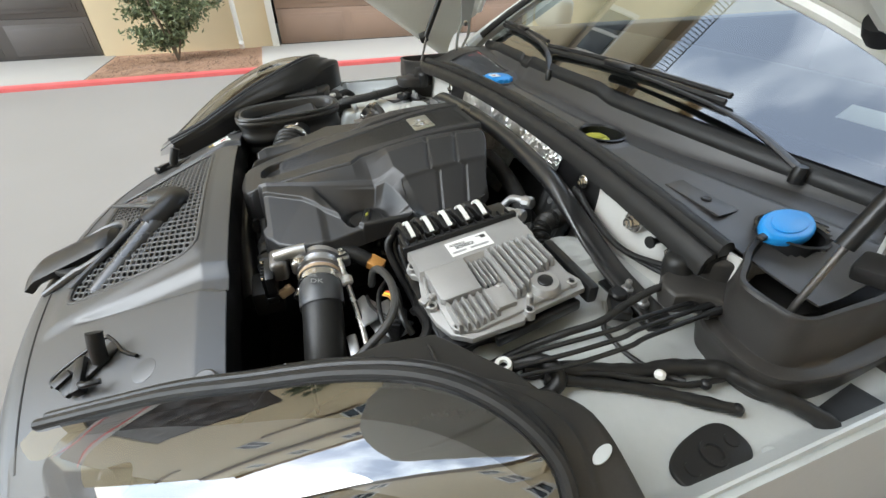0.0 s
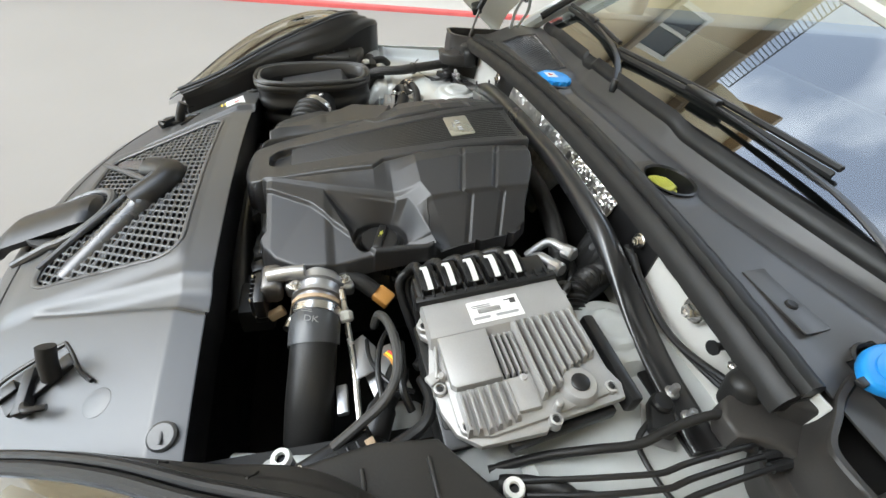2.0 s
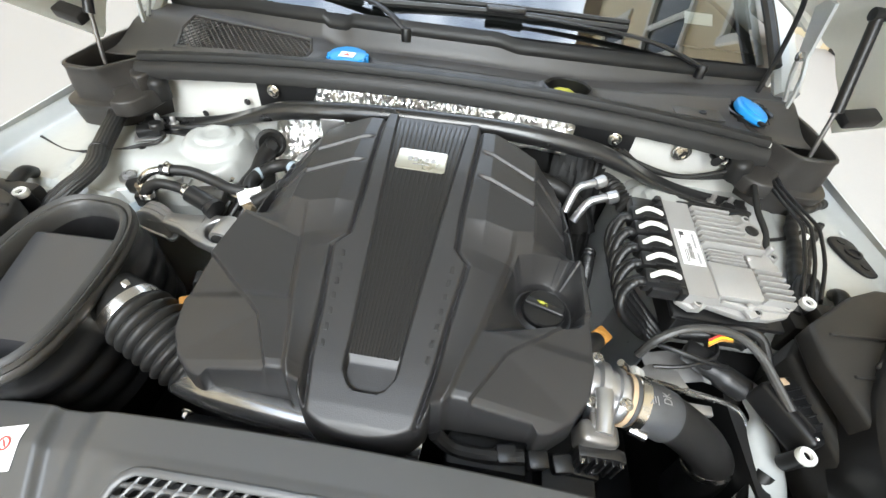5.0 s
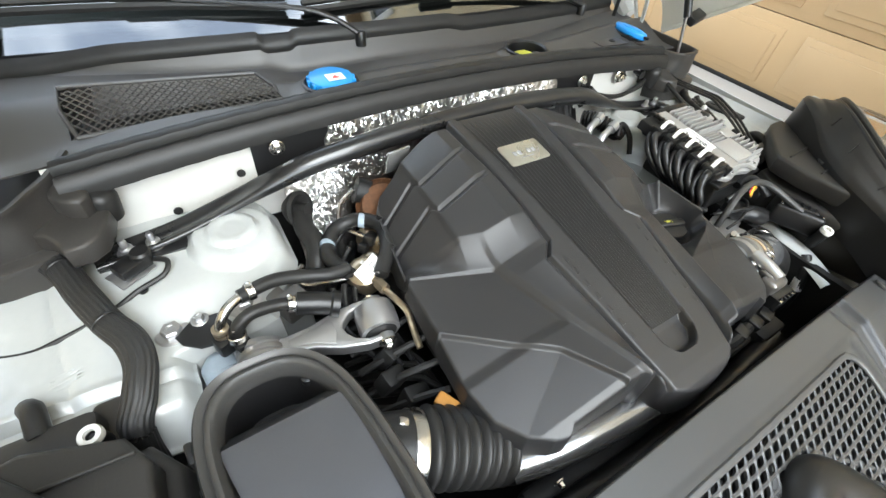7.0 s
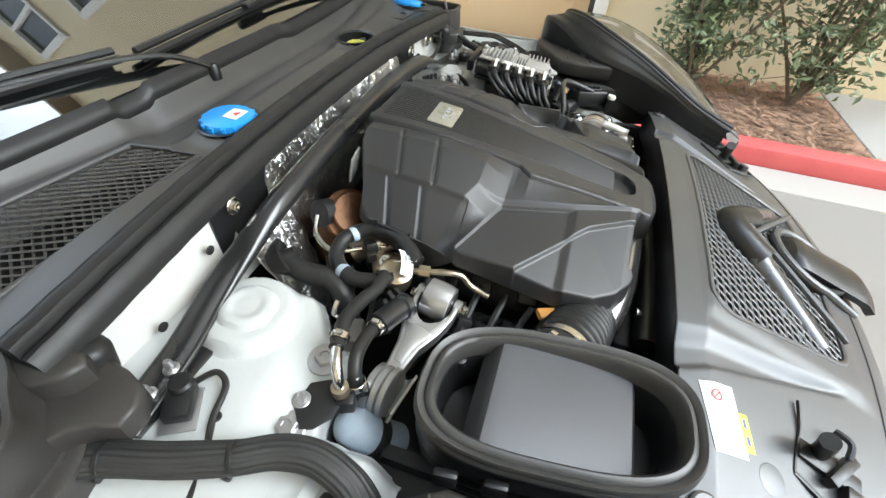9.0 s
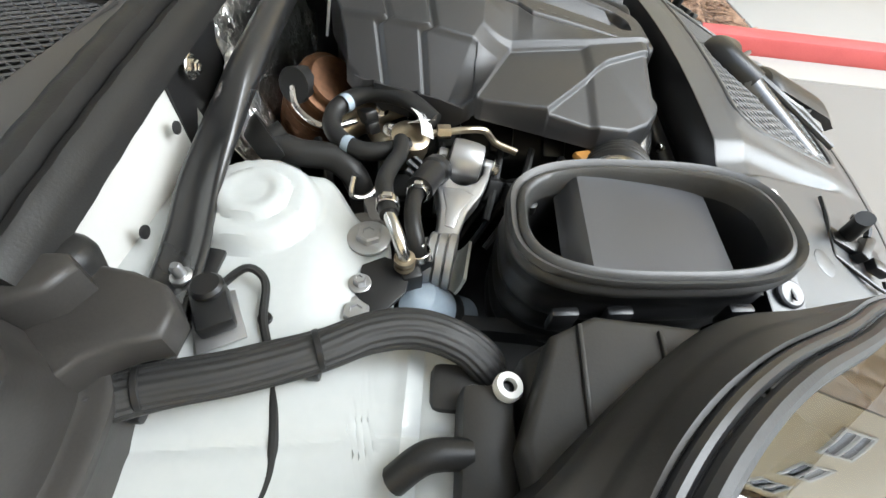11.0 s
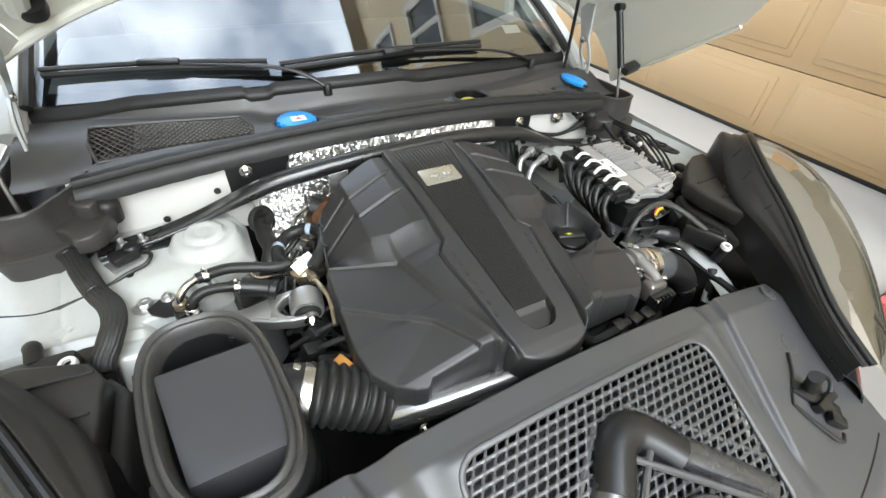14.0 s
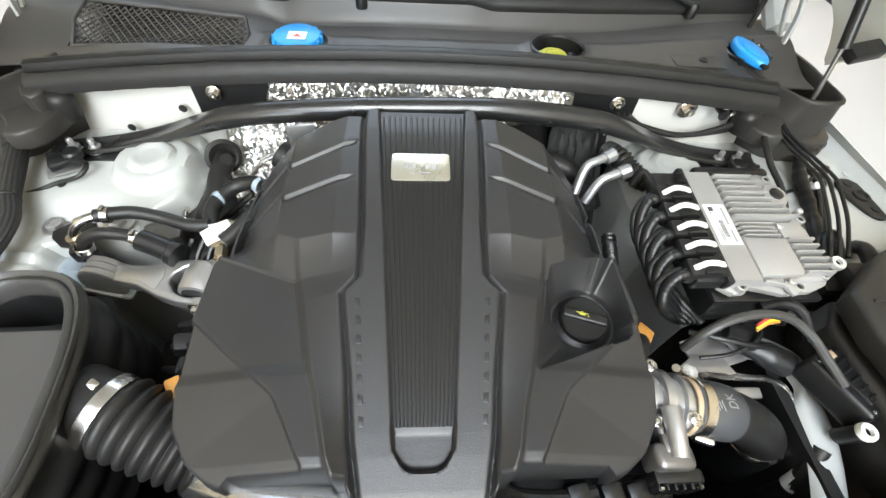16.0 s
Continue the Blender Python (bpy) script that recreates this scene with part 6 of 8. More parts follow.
tube(bm, [(-0.44, 0.56, 0.865), (-0.455, 0.562, 0.842), (-0.445, 0.54, 0.835), (-0.41, 0.52, 0.845), (-0.37, 0.505, 0.85)], 0.0045, 8, 8)
part("steel_line", bm, M_STEEL, hc)
bm = bmesh.new()
box(bm, (-0.50, 0.535, 0.842), (0.035, 0.03, 0.003), 0.001, (0, 12, 20))
box(bm, (-0.475, 0.52, 0.82), (0.05, 0.04, 0.05), 0.006, (0, 0, 20))
part("bracket", bm, M_DIRTYALU, hc)
for k in range(3):
    bm = bmesh.new()
    tube(bm, [(-0.41 + 0.02 * k, 0.49, 0.86), (-0.42 + 0.02 * k, 0.45, 0.835), (-0.40 + 0.03 * k, 0.40, 0.80), (-0.37 + 0.02 * k, 0.34, 0.78)], 0.005, 8, 6)
    part("wire", bm, M_BLACK, hc)
tag = thing("hose_tag", (-0.349, 0.473, 0.89), "white paper tag folded round a hose", "tag")
bm = bmesh.new()
TAG = pose(-0.349, 0.473, 0.899, 38, -14, 24)
sheet(bm, lambda u, v: tuple(TAG @ Vector((0.05 * (u - 0.5), 0.026 * (v - 0.5), 0.006 * math.sin(3.1 * u)))), 10, 3, 0.0008)
part("paper", bm, M_LABEL, tag)
bars(tag, TAG @ pose(0.006, 0, 0.0075), [(0.0, 0.004, 0.014, 0.003), (0.002, -0.003, 0.010, 0.004)], M_INKG, name="tag_mark")

# the box stands slightly askew in the bay
for wall in air.children:
    for v in wall.data.vertices:
        v.co.x -= 0.12 * (v.co.y - ACY)

# engine mount torque arm
arm = thing("torque_arm", (-0.47, 0.4, 0.84), "cast aluminium engine torque arm with rubber bushes", "torque arm")
bm = bmesh.new()
loopm = [(-0.128, -0.017), (-0.09, -0.015), (-0.05, -0.019), (-0.01, -0.034), (0.03, -0.041), (0.06, -0.041), (0.072, -0.036), (0.070, -0.029), (0.035, -0.030), (0.015, -0.023), (0.003, -0.010), (0.0, 0.0), (0.003, 0.010), (0.015, 0.023), (0.035, 0.030), (0.070, 0.029), (0.072, 0.036), (0.06, 0.041), (0.03, 0.041), (-0.01, 0.034), (-0.05, 0.021), (-0.09, 0.016), (-0.128, 0.017)]
ARM = pose(-0.424, 0.411, 0.842, 6, -2, -8)
prism(bm, loopm, -0.016, 0.013, 0.004, ARM, 3)
for w in (-0.036, 0.036):
    lathe(bm, [(0.012, -0.008), (0.015, -0.006), (0.015, 0.006), (0.012, 0.008)], ARM @ pose(0.062, w, 0, -90, 0, 0), 24)
part("cast_arm", bm, M_ALU, arm)
bm = bmesh.new()
prism(bm, [(-0.085, -0.006), (-0.05, -0.010), (-0.016, -0.024), (-0.010, 0.0), (-0.016, 0.024), (-0.05, 0.012), (-0.085, 0.008)], 0.0122, 0.0142, 0.0015, ARM)
part("web", bm, M_ALU, arm)
bm = bmesh.new()
lathe(bm, [(0.013, -0.028), (0.027, -0.026), (0.027, 0.026), (0.013, 0.028)], ARM @ pose(0.057, 0, 0.004, -90, 0, 0), 36)
part("rubber_bush", bm, M_RUBBER, arm)
bm = bmesh.new()
lathe(bm, [(0.026, -0.0255), (0.033, -0.0235), (0.035, -0.012), (0.035, 0.012), (0.033, 0.0235), (0.026, 0.0255)], ARM @ pose(0.057, 0, 0.004, -90, 0, 0), 36)
part("bush_sleeve", bm, M_ALU, arm)
bm = bmesh.new()
for k in range(3):
    lathe(bm, [(0.036, -0.006), (0.039, -0.004), (0.039, 0.004), (0.036, 0.006)], pose(-0.549, 0.4185 + 0.0125 * k, 0.828, 90, 0, -8), 36)
part("rear_bush", bm, M_ALU, arm, "ribbed aluminium rear bush")
bm = bmesh.new()
sheet(bm, lambda u, v: (-0.588 + 0.08 * u, 0.402 + 0.058 * v - 0.010 * u, 0.802 + (0.046 - 0.02 * u) * (abs(2 * v - 1) ** 4)), 10, 12, 0.004)
part("cradle", bm, M_WHITE, arm, "white painted mount cradle")
bolt(arm, (-0.368, 0.360, 0.843), 0.009, 0.012, (96, 0, -8), M_STEEL)
bolt(arm, (-0.362, 0.446, 0.845), 0.008, 0.010, (-84, 0, -8), M_STEEL)

# fuel connector, purge hoses, valve, bottle
hos = thing("purge_hoses", (-0.5, 0.48, 0.86), "two black hoses with clips running to the purge valve", "hose")
bm = bmesh.new()
tube(bm, [(-0.592, 0.474, 0.862), (-0.590, 0.476, 0.888), (-0.572, 0.487, 0.908), (-0.545, 0.5, 0.912)], 0.008, 12, 8)
part("steel_elbow", bm, M_STEEL, hos, "bright steel elbow")
bm = bmesh.new()
for z in (0.872, 0.882):
    lathe(bm, [(0.0125, -0.003), (0.0125, 0.003)], pose(-0.5915, 0.4745, z), 18)
part("elbow_collar", bm, M_BRASS, hos)
bm = bmesh.new()
tube(bm, [(-0.552, 0.497, 0.912), (-0.50, 0.51, 0.908), (-0.45, 0.508, 0.896), (-0.41, 0.5, 0.888), (-0.375, 0.502, 0.885)], 0.0115, 14, 8)
part("fuel_hose", bm, M_RUBBER, hos)
bm = bmesh.new()
tube(bm, [(-0.574, 0.458, 0.862), (-0.57, 0.462, 0.885), (-0.545, 0.47, 0.898), (-0.505, 0.472, 0.893), (-0.475, 0.466, 0.885)], 0.0105, 14, 8)
part("purge_hose", bm, M_RUBBER, hos)
bm = bmesh.new()
tube(bm, [(-0.478, 0.467, 0.886), (-0.44, 0.455, 0.878), (-0.415, 0.444, 0.872)], lambda s: 0.019 + 0.003 * (s > 0.055), 22, 8)
part("valve_body", bm, M_BLACK, hos, "black cylindrical purge valve")
for at, dr in (((-0.535, 0.501, 0.911), (1, 0.15, -0.05)), ((-0.485, 0.468, 0.888), (1, -0.2, -0.25)), ((-0.5735, 0.459, 0.872), (0.1, 0.1, 1))):
    bm = bmesh.new()
    lathe(bm, [(0.0135, -0.006), (0.0145, -0.005), (0.0145, 0.005), (0.0135, 0.006)], Matrix.Translation(at) @ Vector(dr).to_track_quat("Z", "Y").to_matrix().to_4x4(), 18, False)
    box(bm, (at[0], at[1], at[2] + 0.015), (0.008, 0.012, 0.008), 0.002)
    part("spring_clip", bm, M_STEEL, hos, "pale spring hose clip")
plug = thing("fuel_connector", (-0.59, 0.466, 0.85), "black connector block at the hose ends", "connector")
bm = bmesh.new()
box(bm, (-0.59, 0.468, 0.852), (0.034, 0.026, 0.03), 0.005, (0, 0, 20))
box(bm, (-0.57, 0.455, 0.85), (0.024, 0.026, 0.03), 0.005, (0, 0, 20))
part("connector_body", bm, M_BLACK, plug)
bm = bmesh.new()
prism(bm, [(-0.655, 0.505), (-0.63, 0.527), (-0.59, 0.525), (-0.575, 0.50), (-0.585, 0.465), (-0.625, 0.47), (-0.648, 0.488)], 0.857, 0.863, 0.002)
part("bracket_plate", bm, M_BLACK, plug, "flat black bracket plate")
bot = thing("vacuum_bottle", (-0.61, 0.44, 0.81), "pale blue plastic bottle with a black strap", "bottle")
bm = bmesh.new()
tube(bm, [(-0.607, 0.468, 0.836), (-0.610, 0.454, 0.820), (-0.606, 0.430, 0.797), (-0.588, 0.395, 0.755)], lambda s: 0.029 * math.sqrt(min(1.0, 0.12 + s / 0.022)), 24, 12)
part("bottle_body", bm, M_PALEBLUE, bot)
bm = bmesh.new()
lathe(bm, [(0.030, -0.010), (0.031, -0.008), (0.031, 0.008), (0.030, 0.010)], Matrix.Translation((-0.603, 0.424, 0.790)) @ Vector((0.3, -0.6, -0.75)).to_track_quat("Z", "Y").to_matrix().to_4x4(), 26, False)
part("strap", bm, M_RUBBER, bot)

loopg = thing("coolant_loop", (-0.35, 0.55, 0.87), "curled black coolant hose with blue marks", "hose")
bm = bmesh.new()
tube(bm, [(-0.335, 0.455, 0.895), (-0.30, 0.50, 0.905), (-0.285, 0.56, 0.9), (-0.315, 0.605, 0.89), (-0.36, 0.605, 0.88), (-0.39, 0.565, 0.872), (-0.385, 0.525, 0.87), (-0.365, 0.49, 0.87)], 0.014, 14, 10)
part("hose", bm, M_RUBBER, loopg)
for at, dr in (((-0.307, 0.595, 0.893), (-1, 0.7, 0)), ((-0.385, 0.578, 0.874), (-0.4, -1, 0))):
    bm = bmesh.new()
    lathe(bm, [(0.0144, -0.006), (0.0147, -0.005), (0.0147, 0.005), (0.0144, 0.006)], Matrix.Translation(at) @ Vector(dr).to_track_quat("Z", "Y").to_matrix().to_4x4(), 18, False)
    part("blue_band", bm, M_PALEBLUE, loopg)
fp = thing("fuel_pump", (-0.34, 0.47, 0.86), "plated high pressure fuel pump with a steel pipe", "fuel pump")
bm = bmesh.new()
lathe(bm, [(0.026, -0.04), (0.03, -0.02), (0.03, 0.006), (0.022, 0.012), (0.01, 0.014)], pose(-0.35, 0.49, 0.872, 8, -10, 0), 28)
part("pump_body", bm, M_BRASS, fp)
bm = bmesh.new()
tube(bm, [(-0.345, 0.46, 0.88), (-0.338, 0.43, 0.882), (-0.332, 0.40, 0.885), (-0.325, 0.375, 0.88), (-0.325, 0.355, 0.86), (-0.33, 0.32, 0.85)], 0.0058, 10, 8)
part("steel_pipe", bm, M_BRASS, fp)
bm = bmesh.new()
lathe(bm, [(0.011, -0.01), (0.011, 0.01)], pose(-0.34, 0.44, 0.882, 90, 0, 10), 6)
part("union_nut", bm, M_BRASS, fp)
bm = bmesh.new()
box(bm, (-0.345, 0.475, 0.9), (0.022, 0.036, 0.001), 0.0, (25, 35, 60))
tag = part("paper_tag", bm, M_LABEL, fp, "white paper tag")
bm = bmesh.new()
box(bm, (-0.3445, 0.4755, 0.9009), (0.008, 0.012, 0.0006), 0.0, (25, 35, 60))
part("tag_print", bm, M_INKG, tag)
for k in range(9):
    a = 0.7 * k
    bm = bmesh.new()
    tube(bm, [(-0.32 + 0.02 * math.sin(a), 0.24 + 0.05 * k, 0.84), (-0.37, 0.26 + 0.045 * k, 0.81 + 0.01 * math.cos(a)), (-0.42, 0.28 + 0.04 * k, 0.78)], 0.0065, 7, 5)
    part("harness_branch", bm, M_RUBBER, fp)
for k in range(6):
    bm = bmesh.new()
    box(bm, (-0.365 - 0.02 * (k % 2), 0.27 + 0.045 * k, 0.80), (0.045, 0.03, 0.04), 0.006, (12 * k, 20, 15 * k))
    part("plug", bm, M_DARK, fp)
ch = thing("coolant_pipe", (-0.46, 0.60, 0.85), "thick black coolant hose beside the strut tower", "hose")
bm = bmesh.new()
tube(bm, [(-0.40, 0.69, 0.88), (-0.405, 0.645, 0.868), (-0.40, 0.60, 0.86), (-0.415, 0.565, 0.84), (-0.43, 0.55, 0.79)], 0.020, 16, 8)
part("hose", bm, M_RUBBER, ch)
hp = thing("foam_pad", (-0.345, 0.205, 0.845), "small orange foam pad by the air duct", "foam pad")
bm = bmesh.new()
box(bm, (-0.345, 0.215, 0.865), (0.022, 0.036, 0.012), 0.004, (10, 0, 30))
part("pad", bm, M_ORANGE, hp)

# thick braided loom across the right wing
loom = thing("wiring_loom", (-0.73, 0.5, 0.89), "thick black braided wiring loom across the white wing", "wiring loom")
bm = bmesh.new()
lp = [(-0.80, 0.72, 0.922), (-0.772, 0.672, 0.912), (-0.748, 0.605, 0.906), (-0.722, 0.54, 0.904), (-0.699, 0.495, 0.904), (-0.691, 0.45, 0.903), (-0.700, 0.405, 0.895), (-0.715, 0.375, 0.872), (-0.72, 0.355, 0.80)]
path = smooth_path(lp, 12)
rings, along = [], 0.0
for i, p in enumerate(path):
    d = (path[min(i + 1, len(path) - 1)] - path[max(i - 1, 0)]).normalized()
    along += (p - path[i - 1]).length if i else 0.0
    side = d.cross(Vector((0, 0, 1))).normalized() if abs(d.z) < 0.9 else d.cross(Vector((0, 1, 0))).normalized()
    up = side.cross(d)
    ring = []
    for k in range(96):
        a = 2 * math.pi * k / 96
        r = 0.0205 * (1 + 0.032 * math.cos(17 * a + 2.5 * math.sin(along * 14)) + 0.018 * math.sin(along * 55 + 2 * a))
        ring.append(bm.verts.new(p + side * (r * math.cos(a)) + up * (r * 0.72 * math.sin(a))))
    rings.append(ring)
for p, q in zip(rings, rings[1:]):
    for k in range(96):
        bm.faces.new((p[k], p[(k + 1) % 96], q[(k + 1) % 96], q[k]))
part("sleeve", bm, M_BRAID, loom, angle=70)
for i in (1, 3):
    bm = bmesh.new()
    dd = Vector(lp[i + 1]) - Vector(lp[i - 1])
    lathe(bm, [(0.0195, -0.003), (0.0205, -0.002), (0.0205, 0.002), (0.0195, 0.003)], Matrix.Translation(lp[i]) @ dd.to_track_quat("Z", "Y").to_matrix().to_4x4(), 22, False)
    box(bm, (lp[i][0] - 0.012, lp[i][1] + 0.004, lp[i][2] - 0.018), (0.018, 0.014, 0.012), 0.003)
    part("cable_tie", bm, M_BLACK, loom)
wire = thing("ground_cable", (-0.7, 0.6, 0.88), "thin black cable clipped to the white wing", "cable")
bm = bmesh.new()
tube(bm, [(-0.655, 0.655, 0.895), (-0.635, 0.635, 0.9), (-0.645, 0.615, 0.892), (-0.685, 0.607, 0.882), (-0.728, 0.588, 0.874), (-0.79, 0.568, 0.872), (-0.84, 0.565, 0.87), (-0.93, 0.60, 0.87)], 0.0045, 8, 8)
part("cable", bm, M_RUBBER, wire)
bm = bmesh.new()
lathe(bm, [(0.014, 0.0), (0.014, 0.003), (0.008, 0.006), (0.007, 0.012)], pose(-0.68, 0.608, 0.868), 18)
part("clip", bm, M_BLACK, wire)


def level_sensor(S):
    s = thing("ground_stud_plug", (S * 0.675, 0.665, 0.885), "black plug on a small bright bracket by the brace foot", "connector", "plugs by the brace feet")
    bm = bmesh.new()
    box(bm, (S * 0.69, 0.65, 0.884), (0.06, 0.045, 0.003), 0.001, (0, 0, S * -30))
    part("bracket", bm, M_ALU, s)
    bm = bmesh.new()
    box(bm, (S * 0.685, 0.652, 0.897), (0.05, 0.034, 0.02), 0.004, (0, 0, S * -30))
    lathe(bm, [(0.016, 0.0), (0.016, 0.012), (0.013, 0.016)], pose(S * 0.668, 0.66, 0.9), 20)
    part("plug_body", bm, M_BLACK, s)


for S in (-1, 1):
    level_sensor(S)
for at, r in (((-0.549, 0.523, 0.862), 0.016), ((-0.657, 0.520, 0.857), 0.015), ((-0.617, 0.523, 0.860), 0.008)):
    g = thing("wing_bolt", at, "pale plated hexagon bolt with a washer on the wing", "bolt", "wing bolts")
    bolt(g, at, r, 0.014, (0, 0, 0), M_ALU)
for at in ((-0.742, 0.51, 0.869), (-0.85, 0.47, 0.868)):
    g = thing("wing_hole", at, "small dark hole in the white wing", "hole", "wing holes")
    bm = bmesh.new()
    lathe(bm, [(0.0085, 0.0), (0.008, 0.0012), (0.006, 0.0008), (0.0055, -0.003), (0.001, -0.003)], pose(*at), 20, False)
    part("hole_rim", bm, M_DARK, g)

# ---- left side: control unit, throttle, hoses, lines ----
ecu = thing("control_unit", (0.565, 0.455, 0.93), "finned cast aluminium engine control unit with plugs", "control unit")
EM = pose(0.567, 0.457, 0.957, 6.5, 2.6, 2.5)


def local(bm):
    bm.transform(EM)
    return bm


bm = bmesh.new()
prism(bm, [(-0.098, -0.112), (-0.078, -0.126), (-0.058, -0.124), (-0.046, -0.114), (0.012, -0.128), (0.062, -0.124), (0.096, -0.112), (0.118, -0.086), (0.122, 0.0), (0.112, 0.012), (0.106, 0.122), (0.086, 0.128), (0.06, 0.12), (-0.07, 0.122), (-0.098, 0.112)], -0.034, -0.021, 0.003)
prism(bm, [(-0.095, -0.112), (0.088, -0.108), (0.105, -0.094), (0.112, -0.07), (0.108, 0.0), (0.098, 0.10), (0.082, 0.114), (-0.095, 0.114)], -0.023, -0.014, 0.004)
# raised plug end, its front face sloping down to the finned field
end = bmesh.new()
ring = []
for x, z, inset in ((-0.097, -0.02, 0.0), (-0.097, -0.003, 0.001), (-0.094, 0.0, 0.004), (-0.042, 0.0, 0.004), (-0.036, -0.002, 0.003), (-0.026, -0.015, 0.0)):
    ring.append([end.verts.new((x, -0.116 + inset, z)), end.verts.new((x, 0.114 - inset, z))])
for p, q in zip(ring, ring[1:]):
    end.faces.new((p[0], p[1], q[1], q[0]))
end.faces.new([r[0] for r in ring])
end.faces.new([r[1] for r in ring][::-1])
merge(bm, end)
housing = part("housing", local(bm), M_ECU, ecu)
bm = bmesh.new()
prism(bm, [(-0.034, -0.104), (0.040, -0.104), (0.046, -0.098), (0.046, -0.034), (-0.034, -0.031)], -0.016, 0.0005, 0.003)
part("smooth_block", local(bm), M_ECU, housing)
bm = bmesh.new()
prism(bm, [(0.048, -0.030), (0.095, -0.030), (0.095, 0.002), (0.048, 0.002)], -0.016, -0.004, 0.003)
part("smooth_block", local(bm), M_ECU, housing)
# near-black plate: shade between the short fins, painted on the casting
bm = bmesh.new()
box(bm, (0.010, -0.012, -0.0137), (0.068, 0.034, 0.002), 0.0005)
part("dark_recess", local(bm), M_DARK, housing)


def fin(x0, x1, y, top, w=0.0046):
    """A cast cooling fin, thin at its crest and thick at its root, with sloping ends."""
    f = bmesh.new()
    for zz, ww, e in ((-0.018, w * 0.85, 0.0), (top - 0.0012, w * 0.42, 0.0035), (top, w * 0.28, 0.0055)):
        for xx, yy in ((x0 + e, y - ww), (x1 - e, y - ww), (x1 - e, y + ww), (x0 + e, y + ww)):
            f.verts.new((xx, yy, zz))
    f.verts.ensure_lookup_table()
    for k in (0, 4):
        for i in range(4):
            f.faces.new([f.verts[k + i], f.verts[k + (i + 1) % 4], f.verts[k + 4 + (i + 1) % 4], f.verts[k + 4 + i]])
    f.faces.new(f.verts[8:12])
    return part("fin", local(f), M_ECU, housing)


for k in range(4):
    fin(-0.026, 0.046, -0.0245 + 0.0088 * k, -0.002 - 0.0008 * k, 0.0036)
for k in range(8):
    fin(-0.036, 0.086 - 0.004 * k - (0.012 if k > 2 else 0.0), 0.0115 + 0.0127 * k, 0.006)
for k in range(6):
    fin(0.048, 0.110 - 0.002 * abs(k - 2), -0.097 + 0.0128 * k, 0.001)
bm = bmesh.new()
lathe(bm, [(0.027, -0.016), (0.024, -0.006), (0.022, -0.003), (0.014, -0.002)], pose(0.079, 0.063, 0), 30)
part("boss", local(bm), M_ECU, housing)
for x, y, top in ((0.052, -0.006, -0.004), (0.100, 0.022, 0.004), (0.02, -0.112, -0.006)):
    bm = bmesh.new()
    lathe(bm, [(0.0062, -0.02), (0.0056, top), (0.0036, top + 0.002)], pose(x, y, 0), 14)
    part("ejector_boss", local(bm), M_ECU, housing)
for c, d, turn in (((-0.002, -0.114, -0.012), (0.05, 0.0045, 0.012), -12), ((0.018, -0.121, -0.014), (0.016, 0.024, 0.009), 24)):
    bm = bmesh.new()
    box(bm, c, d, 0.002, (0, 0, turn))
    part("stiffener", local(bm), M_ECU, housing)
bm = bmesh.new()
lathe(bm, [(0.0125, 0.0), (0.0125, 0.003), (0.010, 0.0045)], pose(0.079, 0.063, -0.0025), 24)
part("black_vent", local(bm), M_BLACK, housing, "round black vent plug")
for x, y in ((-0.067, -0.116), (0.093, -0.098), (0.09, 0.107), (-0.072, 0.112), (0.112, 0.015), (0.035, -0.118)):
    bm = bmesh.new()
    lathe(bm, [(0.0095, -0.03), (0.0085, -0.012), (0.0058, -0.0112), (0.0052, -0.016), (0.001, -0.016)], pose(x, y, 0), 20, False)
    part("screw_boss", local(bm), M_ECU, housing)
    bm = bmesh.new()
    lathe(bm, [(0.0045, -0.02), (0.0045, -0.013), (0.003, -0.0125)], pose(x, y, 0), 6)
    part("screw", local(bm), M_DARK, housing)
lb = EM @ pose(-0.062, -0.006, 0.0008, 0, 0, 90)
bm = bmesh.new()
box(bm, (0, 0, 0), (0.082, 0.040, 0.0006), 0)
bm.transform(lb)
elab = part("data_label", bm, M_LABEL, ecu, "white printed data label")
bars(elab, lb @ pose(0, 0, 0.0006), [(-0.02 + 0.0 * k, 0.011 - 0.0035 * k, 0.03, 0.0012) for k in range(2)] + [(-0.026 + 0.0028 * k, 0.0005, 0.0014, 0.009) for k in range(13)] + [(0.031, 0.009, 0.009, 0.009), (0.022, 0.012, 0.008, 0.0016)], M_INK)
bars(elab, lb @ pose(0, 0, 0.0006), [(-0.024, -0.0115, 0.026, 0.0045)], M_INKG)
bars(elab, lb @ pose(0, 0, 0.0006), [(0.016, -0.0115, 0.036, 0.0045)], M_INKG)
